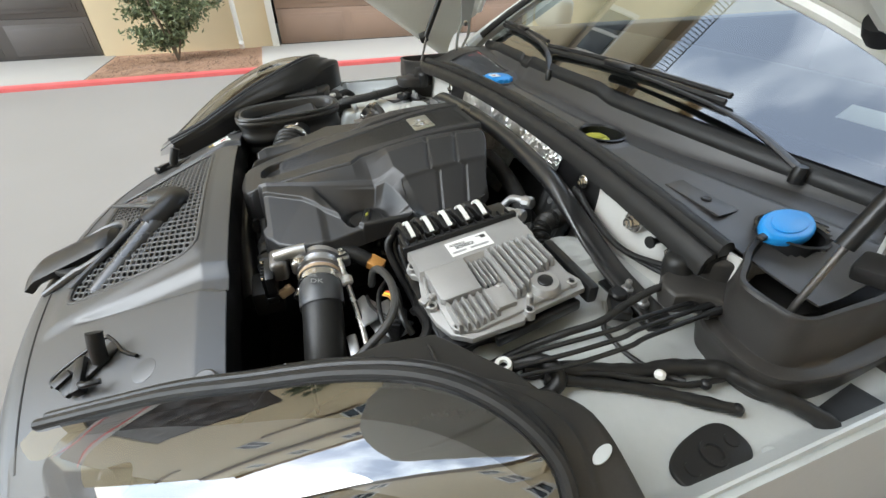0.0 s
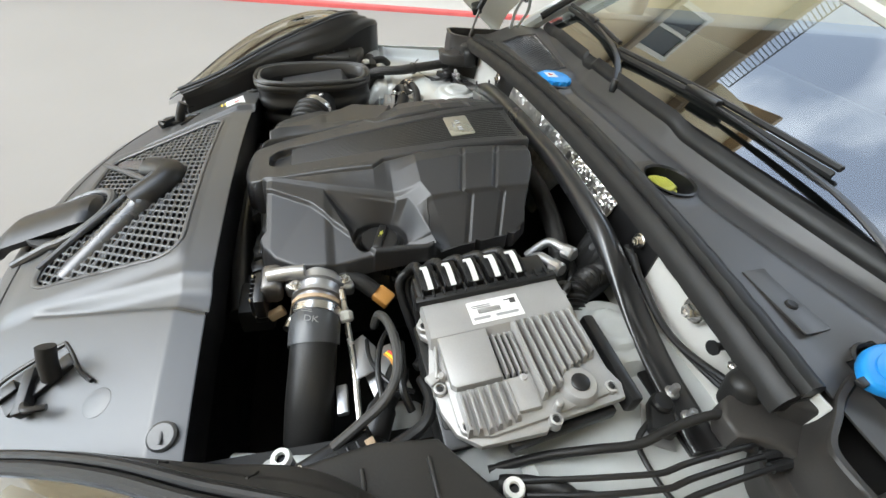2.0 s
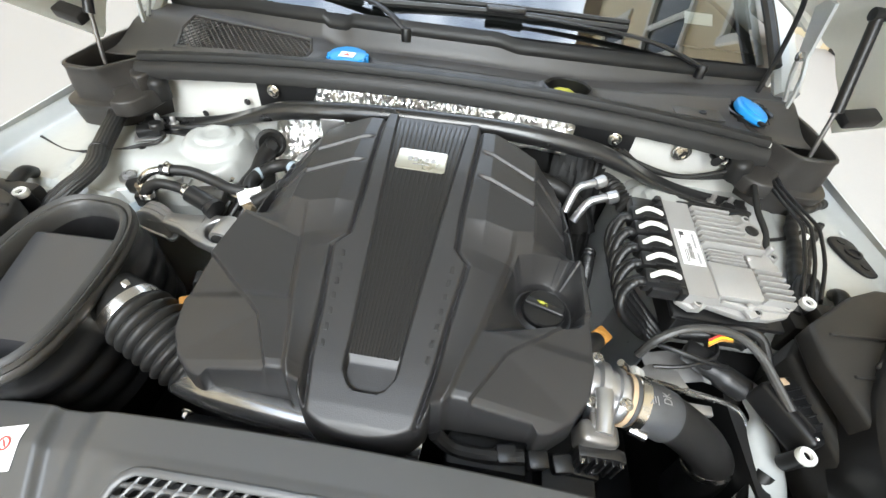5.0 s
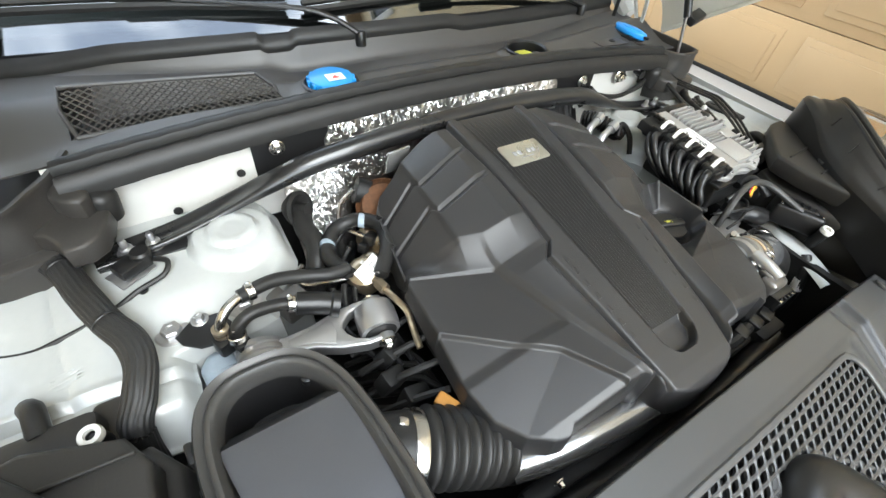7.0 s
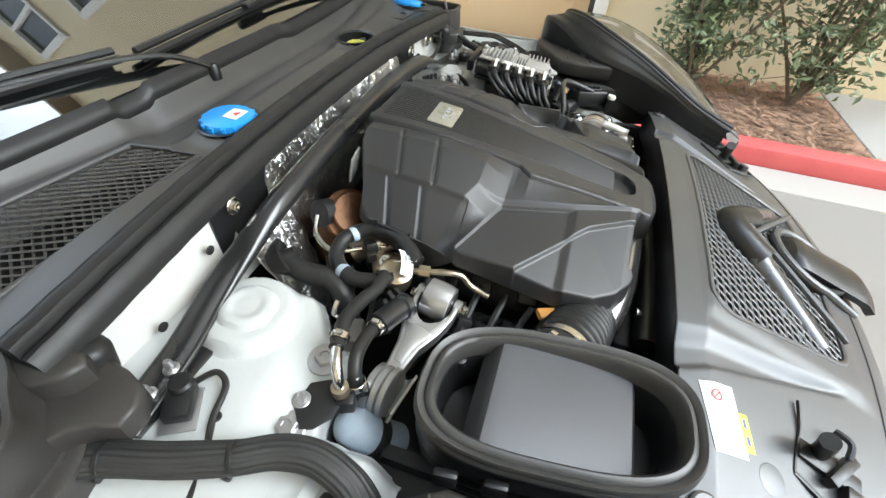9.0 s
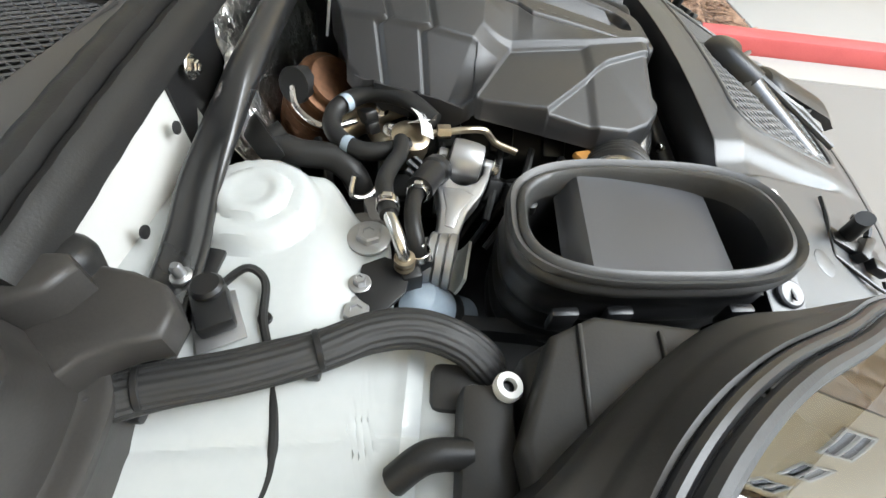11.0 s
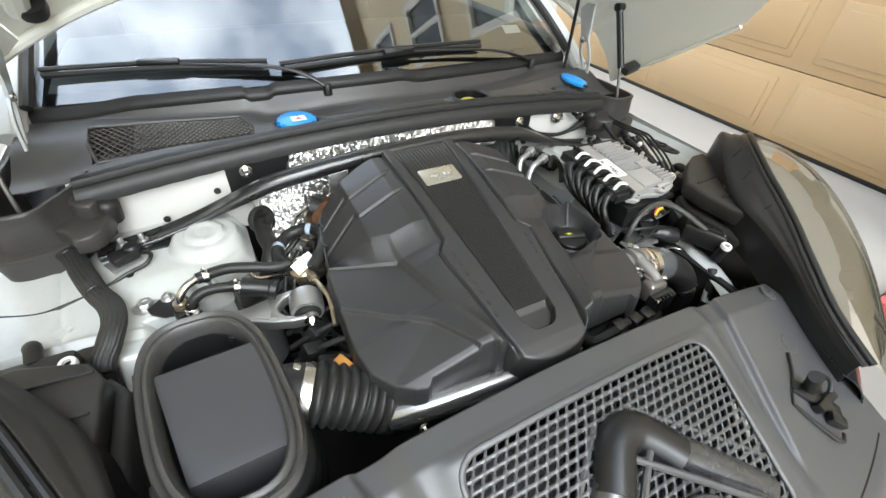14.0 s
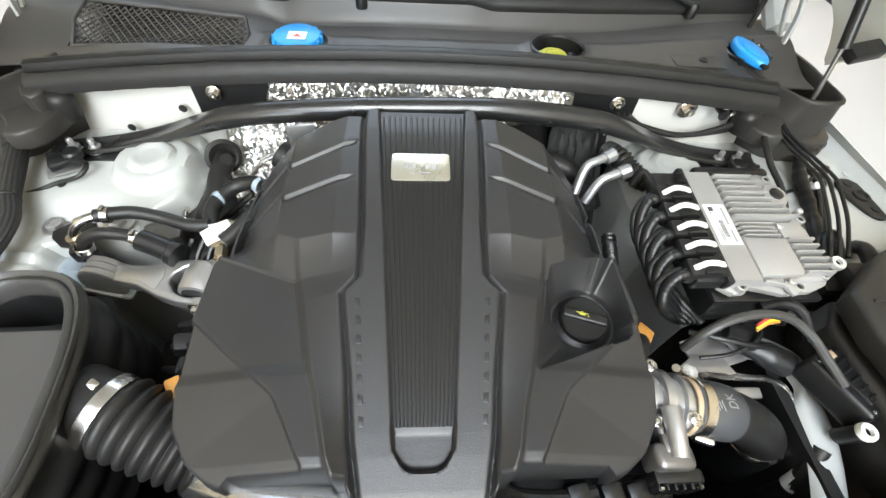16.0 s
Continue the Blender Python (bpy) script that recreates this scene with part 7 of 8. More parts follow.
# plug block
bm = bmesh.new()
box(bm, (-0.124, -0.005, -0.010), (0.058, 0.222, 0.026), 0.005)
box(bm, (-0.101, -0.005, -0.002), (0.012, 0.232, 0.024), 0.003)
for k in range(13):
    box(bm, (-0.1075, -0.108 + 0.017 * k, 0.0085), (0.016, 0.004, 0.008), 0.001)
block = part("plug_block", local(bm), M_BLACK, ecu, "black row of wire plugs")
for k in range(5):
    y = -0.094 + 0.0362 * k
    bm = bmesh.new()
    box(bm, (-0.138, y, -0.001), (0.056, 0.031, 0.032), 0.005)
    box(bm, (-0.128, y + 0.013, 0.012), (0.034, 0.004, 0.012), 0.001)
    box(bm, (-0.128, y - 0.012, 0.012), (0.034, 0.004, 0.012), 0.001)
    part("plug", local(bm), M_BLACK, block)
    bm = bmesh.new()
    sheet(bm, lambda u, v: (-0.110 - 0.056 * u + 0.010 * max(0.0, u - 0.75), y - 0.0040 + 0.0080 * v - 0.004 * u, 0.016 + 0.010 * math.sin(min(1.0, u * 1.7) * 1.57) - 0.060 * max(0.0, u - 0.62)), 14, 3, 0.0042)
    part("lock_lever", local(bm), M_CLIPW, block, "white locking lever")
    c = thing("control_cable", tuple(EM @ Vector((-0.165, y, -0.01))), "black taped cable looping down from the control unit", "cable", "control unit cables")
    p0 = EM @ Vector((-0.158, y, 0.002))
    for j in range(2):
        bm = bmesh.new()
        q = p0 + Vector((0, -0.007 + 0.013 * j, -0.006 * j))
        end = (0.475 + 0.006 * k, 0.352 - 0.004 * k + 0.014 * j, 0.800 + 0.005 * k)
        tube(bm, [q, q + Vector((-0.020, -0.003, -0.003)), q + Vector((-0.033 - 0.005 * j, -0.012 - 0.004 * k, -0.026)), q + Vector((-0.026, -0.026 - 0.010 * k, -0.060)), q.lerp(Vector(end), 0.72) + Vector((-0.006, 0, -0.03)), end], lambda d, j=j: (0.0082 - 0.0022 * j) * (1 + 0.05 * math.sin(d * 700)), 10, 10)
        part("sleeve", bm, M_BLACK, c, angle=60)
bm = bmesh.new()
box(bm, (0.57, 0.455, 0.905), (0.20, 0.24, 0.012), 0.004, (6.5, 2.6, 2.5))
box(bm, (0.676, 0.50, 0.905), (0.012, 0.16, 0.02), 0.004, (6, 0, 6))
box(bm, (0.60, 0.60, 0.93), (0.15, 0.02, 0.035), 0.006, (0, 0, 0))
part("carrier", bm, M_BLACK, ecu, "black plastic carrier frame")
bm = bmesh.new()
box(bm, (0.57, 0.44, 0.86), (0.16, 0.2, 0.08), 0.01)
part("carrier_box", bm, M_DARK, ecu)

# refrigerant pipe end caps
rp = thing("refrigerant_pipes", (0.37, 0.62, 0.92), "bright aluminium pipe ends with service caps", "pipe")
for e0, e1, e2 in (((0.31, 0.60, 0.88), (0.325, 0.625, 0.925), (0.375, 0.645, 0.94)), ((0.33, 0.585, 0.87), (0.35, 0.598, 0.912), (0.40, 0.612, 0.928))):
    bm = bmesh.new()
    tube(bm, [e0, e1, ((e1[0] + e2[0]) / 2, (e1[1] + e2[1]) / 2, (e1[2] + e2[2]) / 2 + 0.004), e2], 0.009, 14, 8)
    pp = part("pipe", bm, M_ALU, rp)
    bm = bmesh.new()
    d = Vector(e2) - Vector(e1)
    lathe(bm, [(0.010, -0.014), (0.014, -0.012), (0.014, 0.008), (0.010, 0.012)], Matrix.Translation(e2) @ d.to_track_quat("Z", "Y").to_matrix().to_4x4(), 10)
    part("service_cap", bm, M_ALU, pp)

# throttle body, intake hose
thr = thing("throttle_body", (0.35, 0.19, 0.84), "cast aluminium throttle body with a black motor", "throttle body")
TD = Vector((0.85, -0.12, -0.12)).to_track_quat("Z", "Y").to_matrix().to_4x4()
TM = Matrix.Translation((0.355, 0.185, 0.862)) @ TD
bm = bmesh.new()
lathe(bm, [(0.032, -0.05), (0.035, -0.04), (0.035, -0.026), (0.045, -0.024), (0.046, -0.012), (0.040, -0.010), (0.038, -0.002), (0.038, 0.004), (0.044, 0.006), (0.0445, 0.013), (0.039, 0.015), (0.038, 0.03)], TM, 44)
box(bm, (0.333, 0.145, 0.872), (0.036, 0.03, 0.034), 0.008, (0, 8, 0), 3)
box(bm, (0.337, 0.232, 0.866), (0.034, 0.032, 0.03), 0.008, (0, 8, 0), 3)
tube(bm, [(0.335, 0.165, 0.905), (0.333, 0.135, 0.902), (0.330, 0.105, 0.895)], 0.0125, 14, 4)
part("throttle_housing", bm, M_ALU, thr, "bright cast aluminium housing")
bm = bmesh.new()
box(bm, (0.325, 0.108, 0.872), (0.056, 0.034, 0.048), 0.010, (0, 6, 0), 3)
box(bm, (0.328, 0.122, 0.893), (0.03, 0.024, 0.012), 0.004)
part("motor_housing", bm, M_DIRTYALU, thr)
gear = bmesh.new()
prism(gear, [(-0.034, -0.026), (0.030, -0.030), (0.038, -0.018), (0.036, 0.020), (0.022, 0.028), (-0.03, 0.024)], -0.008, 0.010, 0.004, pose(0.330, 0.088, 0.852, 90, 0, 0))
cov = part("gear_cover", gear, M_BLACK, thr, "ribbed black gear cover")
for k in range(6):
    bm = bmesh.new()
    box(bm, (0.302 + 0.011 * k, 0.076, 0.852), (0.004, 0.010, 0.046), 0.0012)
    part("cover_rib", bm, M_BLACK, cov)
bm = bmesh.new()
box(bm, (0.318, 0.082, 0.815), (0.05, 0.028, 0.026), 0.004, (0, 10, 0))
box(bm, (0.326, 0.080, 0.800), (0.034, 0.022, 0.02), 0.003, (0, 10, 0))
part("motor_plug", bm, M_BLACK, thr)
for at in ((0.305, 0.075, 0.872), (0.358, 0.076, 0.870), (0.332, 0.078, 0.832)):
    bolt(cov, at, 0.0045, 0.004, (90, 0, 0), M_STEEL, name="cover_screw", washer=False)
for at in ((0.330, 0.128, 0.898), (0.365, 0.150, 0.903), (0.340, 0.232, 0.884), (0.318, 0.152, 0.892)):
    bolt(thr, at, 0.006, 0.008, (0, 8, 0), M_STEEL)
bm = bmesh.new()
box(bm, (0.352, 0.110, 0.823), (0.012, 0.030, 0.020), 0.003, (20, 0, 15))
part("tan_connector", bm, M_TAN, thr, "tan plastic connector latch")
hose = thing("intake_hose", (0.46, 0.15, 0.8), "black cloth-covered intake hose with a steel clamp", "hose")
hp_ = [(0.385, 0.182, 0.858), (0.425, 0.177, 0.852), (0.475, 0.172, 0.83), (0.532, 0.163, 0.787), (0.57, 0.157, 0.725), (0.582, 0.155, 0.60)]
bm = bmesh.new()
tube(bm, hp_, lambda s: 0.0405 - 0.003 * (s > 0.05), 32, 10)
part("hose", bm, M_RUBBER, hose)
for at, mat_, w, r in (((0.397, 0.1805, 0.8565), M_STEEL, 0.008, 0.0435), ((0.379, 0.182, 0.859), M_TAN, 0.004, 0.0425), ((0.562, 0.158, 0.742), M_STEEL, 0.006, 0.040)):
    bm = bmesh.new()
    d = Vector((0.85, -0.12, -0.16)) if at[0] < 0.5 else Vector((0.4, -0.3, -0.85))
    lathe(bm, [(r - 0.002, -w), (r, -w * 0.9), (r, w * 0.9), (r - 0.002, w)], Matrix.Translation(at) @ d.to_track_quat("Z", "Y").to_matrix().to_4x4(), 36, False)
    part("clamp" if mat_ is M_STEEL else "tape", bm, mat_, hose)
bm = bmesh.new()
lathe(bm, [(0.008, -0.012), (0.008, 0.012)], pose(0.40, 0.137, 0.848, 20, 90, 0), 12)
part("clamp_bolt", bm, M_STEEL, hose)
bm = bmesh.new()
tube(bm, [hp_[0], (0.405, 0.1795, 0.855), hp_[1], (0.449, 0.175, 0.8415)], 0.0415, 36, 6, caps=False)
part("woven_band", bm, surface("grey_woven_band", (0.06, 0.062, 0.066), 0.32, var=0.25, coarse=40, fine=700, bump=0.3), hose, "grey sheen band with faint print")
mk = Matrix.Translation((0.424, 0.172, 0.8955)) @ pose(0, 0, 0, 0, 12, 82)
bars(hose, mk, [(0.002, 0.006 + 0.004 * k, 0.030 - 0.006 * (k % 2), 0.0016) for k in range(3)], M_INKG, name="hose_mark")
txt = bpy.data.curves.new("hose_print", "FONT")
txt.body, txt.size, txt.extrude = "DK", 0.017, 0.0003
txt.materials.append(M_INKG)
dk = new("hose_print", txt)
dk.parent = hose
dk.matrix_parent_inverse = hose.matrix_basis.inverted()
dk.matrix_basis = mk @ pose(-0.008, -0.014, 0.0004)

# coolant hose behind the cover
ch = thing("coolant_hose", (0.3, 0.68, 0.86), "thick black coolant hose behind the engine cover", "hose")
bm = bmesh.new()
tube(bm, [(0.02, 0.715, 0.90), (0.14, 0.70, 0.905), (0.25, 0.685, 0.895), (0.33, 0.665, 0.87), (0.37, 0.64, 0.80)], 0.021, 16, 8)
part("hose", bm, M_RUBBER, ch)
bm = bmesh.new()
tube(bm, [(0.16, 0.71, 0.87), (0.27, 0.70, 0.86), (0.36, 0.69, 0.84), (0.40, 0.66, 0.78)], 0.016, 14, 8)
part("return_hose", bm, M_BLACK, ch)

# corrugated breather and orange tag
br = thing("breather_hose", (0.33, 0.38, 0.86), "ribbed black breather hose below the cover edge", "hose")
bm = bmesh.new()
tube(bm, [(0.36, 0.50, 0.86), (0.345, 0.44, 0.865), (0.325, 0.37, 0.862), (0.29, 0.31, 0.855)], lambda s: 0.0125 + 0.002 * math.sin(s / 0.006 * 6.283), 14, 24)
part("ribbed_hose", bm, M_BLACK, br, angle=60)
tg = thing("taped_cable", (0.33, 0.27, 0.86), "black taped cable ending in an orange tab", "cable")
bm = bmesh.new()
tube(bm, [(0.30, 0.17, 0.86), (0.315, 0.22, 0.872), (0.335, 0.26, 0.868), (0.352, 0.285, 0.856)], 0.016, 14, 6)
part("sleeve", bm, M_RUBBER, tg)
bm = bmesh.new()
box(bm, (0.362, 0.298, 0.852), (0.034, 0.03, 0.022), 0.004, (10, 20, 50))
part("orange_tab", bm, M_ORANGE, tg, "orange foam tab")

# steel sensor pipe from the throttle
sp = thing("sensor_pipe", (0.43, 0.22, 0.83), "thin steel pipe with a cream union", "pipe")
bm = bmesh.new()
tube(bm, [(0.372, 0.225, 0.893), (0.395, 0.228, 0.87), (0.43, 0.232, 0.845), (0.475, 0.236, 0.83), (0.53, 0.238, 0.815), (0.60, 0.235, 0.80), (0.615, 0.20, 0.79), (0.61, 0.13, 0.76)], 0.006, 10, 8)
part("pipe", bm, M_STEEL, sp)
bm = bmesh.new()
lathe(bm, [(0.009, -0.01), (0.013, -0.006), (0.013, 0.006), (0.009, 0.01)], Matrix.Translation((0.408, 0.229, 0.861)) @ Vector((0.75, 0.1, -0.5)).to_track_quat("Z", "Y").to_matrix().to_4x4(), 10)
part("union", bm, M_CREAM, sp)
pg = thing("pressure_sensor", (0.53, 0.27, 0.83), "black pressure sensor on a bright plate", "sensor")
bm = bmesh.new()
box(bm, (0.50, 0.285, 0.815), (0.10, 0.06, 0.004), 0.001, (8, 0, 15))
part("plate", bm, M_ALU, pg)
bm = bmesh.new()
tube(bm, [(0.53, 0.30, 0.835), (0.565, 0.275, 0.835), (0.61, 0.255, 0.825)], lambda s: 0.018 + 0.004 * (s > 0.05), 18, 6)
box(bm, (0.535, 0.295, 0.845), (0.05, 0.034, 0.03), 0.006, (0, 0, -30))
part("sensor_body", bm, M_BLACK, pg)
bm = bmesh.new()
tube(bm, [(0.425, 0.275, 0.850), (0.440, 0.280, 0.895), (0.475, 0.290, 0.918), (0.525, 0.296, 0.924), (0.570, 0.290, 0.918), (0.600, 0.268, 0.905), (0.618, 0.235, 0.890), (0.635, 0.20, 0.875)], 0.0072, 10, 8)
part("cable", bm, M_RIM, pg, "grey corrugated cable sleeve")
for k, (mat_, dz) in enumerate(((M_ORANGE, 0.0), (M_YLABEL, 0.003), (M_INKR, 0.006))):
    bm = bmesh.new()
    tube(bm, [(0.520, 0.280 + 0.003 * k, 0.900 + dz), (0.538, 0.288 + 0.003 * k, 0.908 + dz), (0.560, 0.292 + 0.003 * k, 0.906 + dz)], 0.0022, 6, 6)
    part("coloured_wire", bm, mat_, pg)
for pts, r in ((((0.49, 0.31, 0.88), (0.53, 0.305, 0.895), (0.575, 0.30, 0.89), (0.60, 0.31, 0.87)), 0.006), (((0.44, 0.30, 0.86), (0.48, 0.28, 0.872), (0.53, 0.27, 0.868), (0.58, 0.275, 0.85)), 0.0045), (((0.45, 0.26, 0.845), (0.50, 0.262, 0.858), (0.55, 0.285, 0.868), (0.565, 0.32, 0.86)), 0.0035), (((0.56, 0.33, 0.885), (0.60, 0.335, 0.89), (0.63, 0.32, 0.885), (0.64, 0.28, 0.86)), 0.009)):
    bm = bmesh.new()
    tube(bm, pts, r, 10, 8)
    part("branch_cable", bm, M_BLACK, pg)
bm = bmesh.new()
prism(bm, [(0.425, 0.255), (0.455, 0.275), (0.50, 0.268), (0.512, 0.240), (0.47, 0.232), (0.44, 0.236)], 0.826, 0.830, 0.0012)
part("bright_plate", bm, M_ALU, pg, "bright folded sheet plate")
bm = bmesh.new()
box(bm, (0.530, 0.215, 0.805), (0.050, 0.018, 0.012), 0.003, (10, 0, 0))
part("bright_tab", bm, M_ALU, pg)
# pale body brackets in the left corner
pb = thing("body_bracket", (0.58, 0.2, 0.8), "white painted body bracket in the bay corner", "bracket")
bm = bmesh.new()
rail_c = smooth_path([(0.545, 0.312, 0.800), (0.61, 0.300, 0.800), (0.652, 0.262, 0.804), (0.634, 0.20, 0.808), (0.622, 0.13, 0.805), (0.598, 0.05, 0.79)], 8)


def rail(u, v):
    f = u * (len(rail_c) - 1)
    i = min(int(f), len(rail_c) - 2)
    p, d = rail_c[i].lerp(rail_c[i + 1], f - i), (rail_c[i + 1] - rail_c[i]).normalized()
    n = Vector((-d.y, d.x, 0))
    w = 0.054 * (1 - 0.45 * math.exp(-((u - 0.55) / 0.05) ** 2))
    return tuple(p + n * (w * (v - 0.5)) + Vector((0, 0, -0.012 * abs(2 * v - 1) ** 4)))


sheet(bm, rail, 60, 12, 0.003)
part("plate", bm, M_WHITE, pb)
bm = bmesh.new()
lathe(bm, [(0.006, 0.0), (0.006, 0.003), (0.001, 0.003)], pose(0.605, 0.302, 0.799), 14, False)
part("bracket_hole", bm, M_DARK, pb)
vh = thing("vent_hose", (0.6, 0.1, 0.72), "black vent hose with a white printed sleeve", "hose")
bm = bmesh.new()
tube(bm, [(0.615, 0.13, 0.80), (0.598, 0.105, 0.775), (0.593, 0.092, 0.73), (0.59, 0.085, 0.66)], 0.013, 14, 6)
part("hose", bm, M_RUBBER, vh)
bm = bmesh.new()
tube(bm, [(0.5955, 0.099, 0.758), (0.593, 0.092, 0.728)], 0.0137, 16, 2)
part("printed_sleeve", bm, M_LABEL, vh, "white printed sleeve")

# black lines to the brake unit
for k in range(3):
    g = thing("brake_line", (0.74, 0.55, 0.9), "thin black metal brake line over the wing", "brake line", "brake lines")
    bm = bmesh.new()
    o = 0.0185 * k
    run = [(0.757 + 0.75 * o, 0.735, 0.948), (0.758 + 0.8 * o, 0.68, 0.950), (0.762 + 0.85 * o, 0.605, 0.953), (0.7645 + 0.85 * o, 0.583, 0.953), (0.764 + 0.9 * o, 0.562, 0.949), (0.748 + o, 0.49, 0.930), (0.728 + 0.9 * o, 0.42, 0.905)]
    tube(bm, run, 0.0036, 10, 5)
    part("line", bm, M_BLACK, g)
    bm = bmesh.new()
    lathe(bm, [(0.0065, -0.02), (0.0065, 0.02)], Matrix.Translation(run[0]) @ Vector((0.0, 1, 0.1)).to_track_quat("Z", "Y").to_matrix().to_4x4(), 10)
    part("end_sleeve", bm, M_BLACK, g)
tc_ = thing("main_cable", (0.7, 0.5, 0.92), "thick black taped cable across the white wing", "cable")
bm = bmesh.new()
tube(bm, [(0.722, 0.72, 0.958), (0.713, 0.683, 0.950), (0.712, 0.635, 0.932), (0.718, 0.585, 0.916), (0.708, 0.53, 0.90), (0.695, 0.47, 0.875), (0.69, 0.40, 0.85)], 0.0062, 12, 8)
part("cable", bm, M_RUBBER, tc_)
bm = bmesh.new()
tube(bm, [(0.682, 0.64, 0.892), (0.700, 0.612, 0.884), (0.724, 0.606, 0.880), (0.769, 0.612, 0.878), (0.812, 0.628, 0.882), (0.84, 0.645, 0.89)], 0.0042, 10, 8)
part("branch", bm, M_RUBBER, tc_)
lo2 = thing("lamp_loom", (0.83, 0.62, 0.88), "black taped lamp loom lying on the white wing", "wiring loom")
for pts, r in ((((0.74, 0.44, 0.885), (0.765, 0.51, 0.888), (0.795, 0.58, 0.886), (0.815, 0.65, 0.890), (0.842, 0.70, 0.896), (0.880, 0.724, 0.896), (0.925, 0.76, 0.888), (0.957, 0.785, 0.874)), 0.0125), (((0.765, 0.46, 0.885), (0.797, 0.53, 0.885), (0.839, 0.602, 0.884), (0.868, 0.643, 0.883), (0.899, 0.685, 0.882)), 0.0085), (((0.755, 0.46, 0.88), (0.785, 0.53, 0.893), (0.825, 0.60, 0.893), (0.845, 0.645, 0.889), (0.855, 0.70, 0.89)), 0.0045), (((0.72, 0.40, 0.88), (0.745, 0.46, 0.905), (0.778, 0.475, 0.895), (0.785, 0.445, 0.87), (0.78, 0.42, 0.84)), 0.0115)):
    bm = bmesh.new()
    tube(bm, pts, lambda q, r=r: r * (1 + 0.07 * math.sin(q * 95) + 0.05 * math.sin(q * 231)), 14, 12)
    part("loom_branch", bm, M_RUBBER, lo2, angle=60)
for at, ax in (((0.823, 0.612, 0.898), 20), ((0.896, 0.681, 0.884), 50), ((0.853, 0.668, 0.889), 30)):
    bm = bmesh.new()
    lathe(bm, [(0.001, -0.008), (0.007, -0.006), (0.008, 0.003), (0.004, 0.008), (0.001, 0.009)], pose(*at, 30, 0, ax), 14)
    part("loom_clip", bm, M_CLIPW if ax == 20 else M_BLACK, lo2, "white nylon clip" if ax == 20 else "")
gr = thing("wing_grommet", (0.938, 0.585, 0.87), "oval black rubber grommet in the white wing", "grommet")
bm = bmesh.new()
gm = pose(0.932, 0.597, 0.872, 0, 3, 9)
prism(bm, [(0.031 * math.copysign(abs(math.cos(a)) ** 0.75, math.cos(a)) * (1 + 0.15 * math.sin(a)), 0.062 * math.copysign(abs(math.sin(a)) ** 0.8, math.sin(a))) for a in (2 * math.pi * k / 36 for k in range(36))], 0, 0.008, 0.004, gm, 3)
lathe(bm, [(0.018, 0.006), (0.017, 0.012), (0.012, 0.012), (0.010, 0.006), (0.001, 0.006)], gm @ pose(0, 0.005, 0), 26, False)
for dy in (-0.035, 0.042):
    lathe(bm, [(0.010, 0.006), (0.009, 0.010), (0.001, 0.010)], gm @ pose(0, dy, 0), 18, False)
part("rubber", bm, M_RUBBER, gr)
bm = bmesh.new()
lathe(bm, [(0.018, 0.0), (0.016, 0.002), (0.008, 0.002), (0.006, 0.004), (0.001, 0.004)], pose(0.962, 0.674, 0.8745), 22, False)
part("pressed_dimple", bm, M_WHITE, gr)
# the slot's dark inside is a near-black slab laid on the wing
bm = bmesh.new()
prism(bm, [(0.932, 0.772), (0.978, 0.778), (0.962, 0.888), (0.918, 0.878)], 0.868, 0.879, 0.001)
part("dark_slot", bm, M_DARK, gr)
for at, S in (((0.634, 0.136, 0.868), 1), ((-0.746, 0.368, 0.915), -1), ((0.734, 0.408, 0.904), 1)):
    g = thing("adjuster_ring", at, "white plastic ring fastener on the lamp carrier", "fastener", "ring fasteners")
    bm = bmesh.new()
    lathe(bm, [(0.013, -0.006), (0.0135, 0.0), (0.012, 0.004), (0.0065, 0.004), (0.006, -0.002)], pose(*at, 8, 0, 0), 26, False)
    part("ring", bm, M_CLIPW, g)
    bm = bmesh.new()
    lathe(bm, [(0.012, -0.05), (0.012, -0.005), (0.007, -0.002), (0.005, -0.006)], pose(*at, 8, 0, 0), 18)
    part("stem", bm, M_BLACK, g)
cp2 = thing("capped_port", (0.45, 0.70, 0.90), "ribbed black rubber elbow by the bulkhead", "hose")
bm = bmesh.new()
tube(bm, [(0.40, 0.71, 0.90), (0.415, 0.675, 0.91), (0.435, 0.645, 0.90), (0.47, 0.63, 0.88)], lambda s: 0.02 + 0.003 * math.sin(s / 0.009 * 6.283), 16, 14)
part("elbow_hose", bm, M_RUBBER, cp2, angle=60)
bm = bmesh.new()
tube(bm, [(0.42, 0.60, 0.90), (0.44, 0.615, 0.925), (0.455, 0.59, 0.90), (0.45, 0.565, 0.86)], 0.007, 10, 8)
part("branch", bm, M_RUBBER, cp2)

# ---- headlights with their carriers ----
RIM = [(0.575, -0.225, 0.858), (0.610, -0.12, 0.893), (0.657, -0.02, 0.938), (0.710, 0.075, 0.978), (0.768, 0.19, 1.018), (0.823, 0.272, 1.040), (0.880, 0.325, 1.040), (0.937, 0.352, 1.022), (0.985, 0.345, 0.985)]
OUT = [(0.60, -0.275, 0.80), (0.68, -0.255, 0.78), (0.76, -0.20, 0.77), (0.84, -0.12, 0.78), (0.90, -0.03, 0.80), (0.945, 0.07, 0.83), (0.975, 0.17, 0.865), (0.99, 0.25, 0.90), (1.0, 0.315, 0.94)]


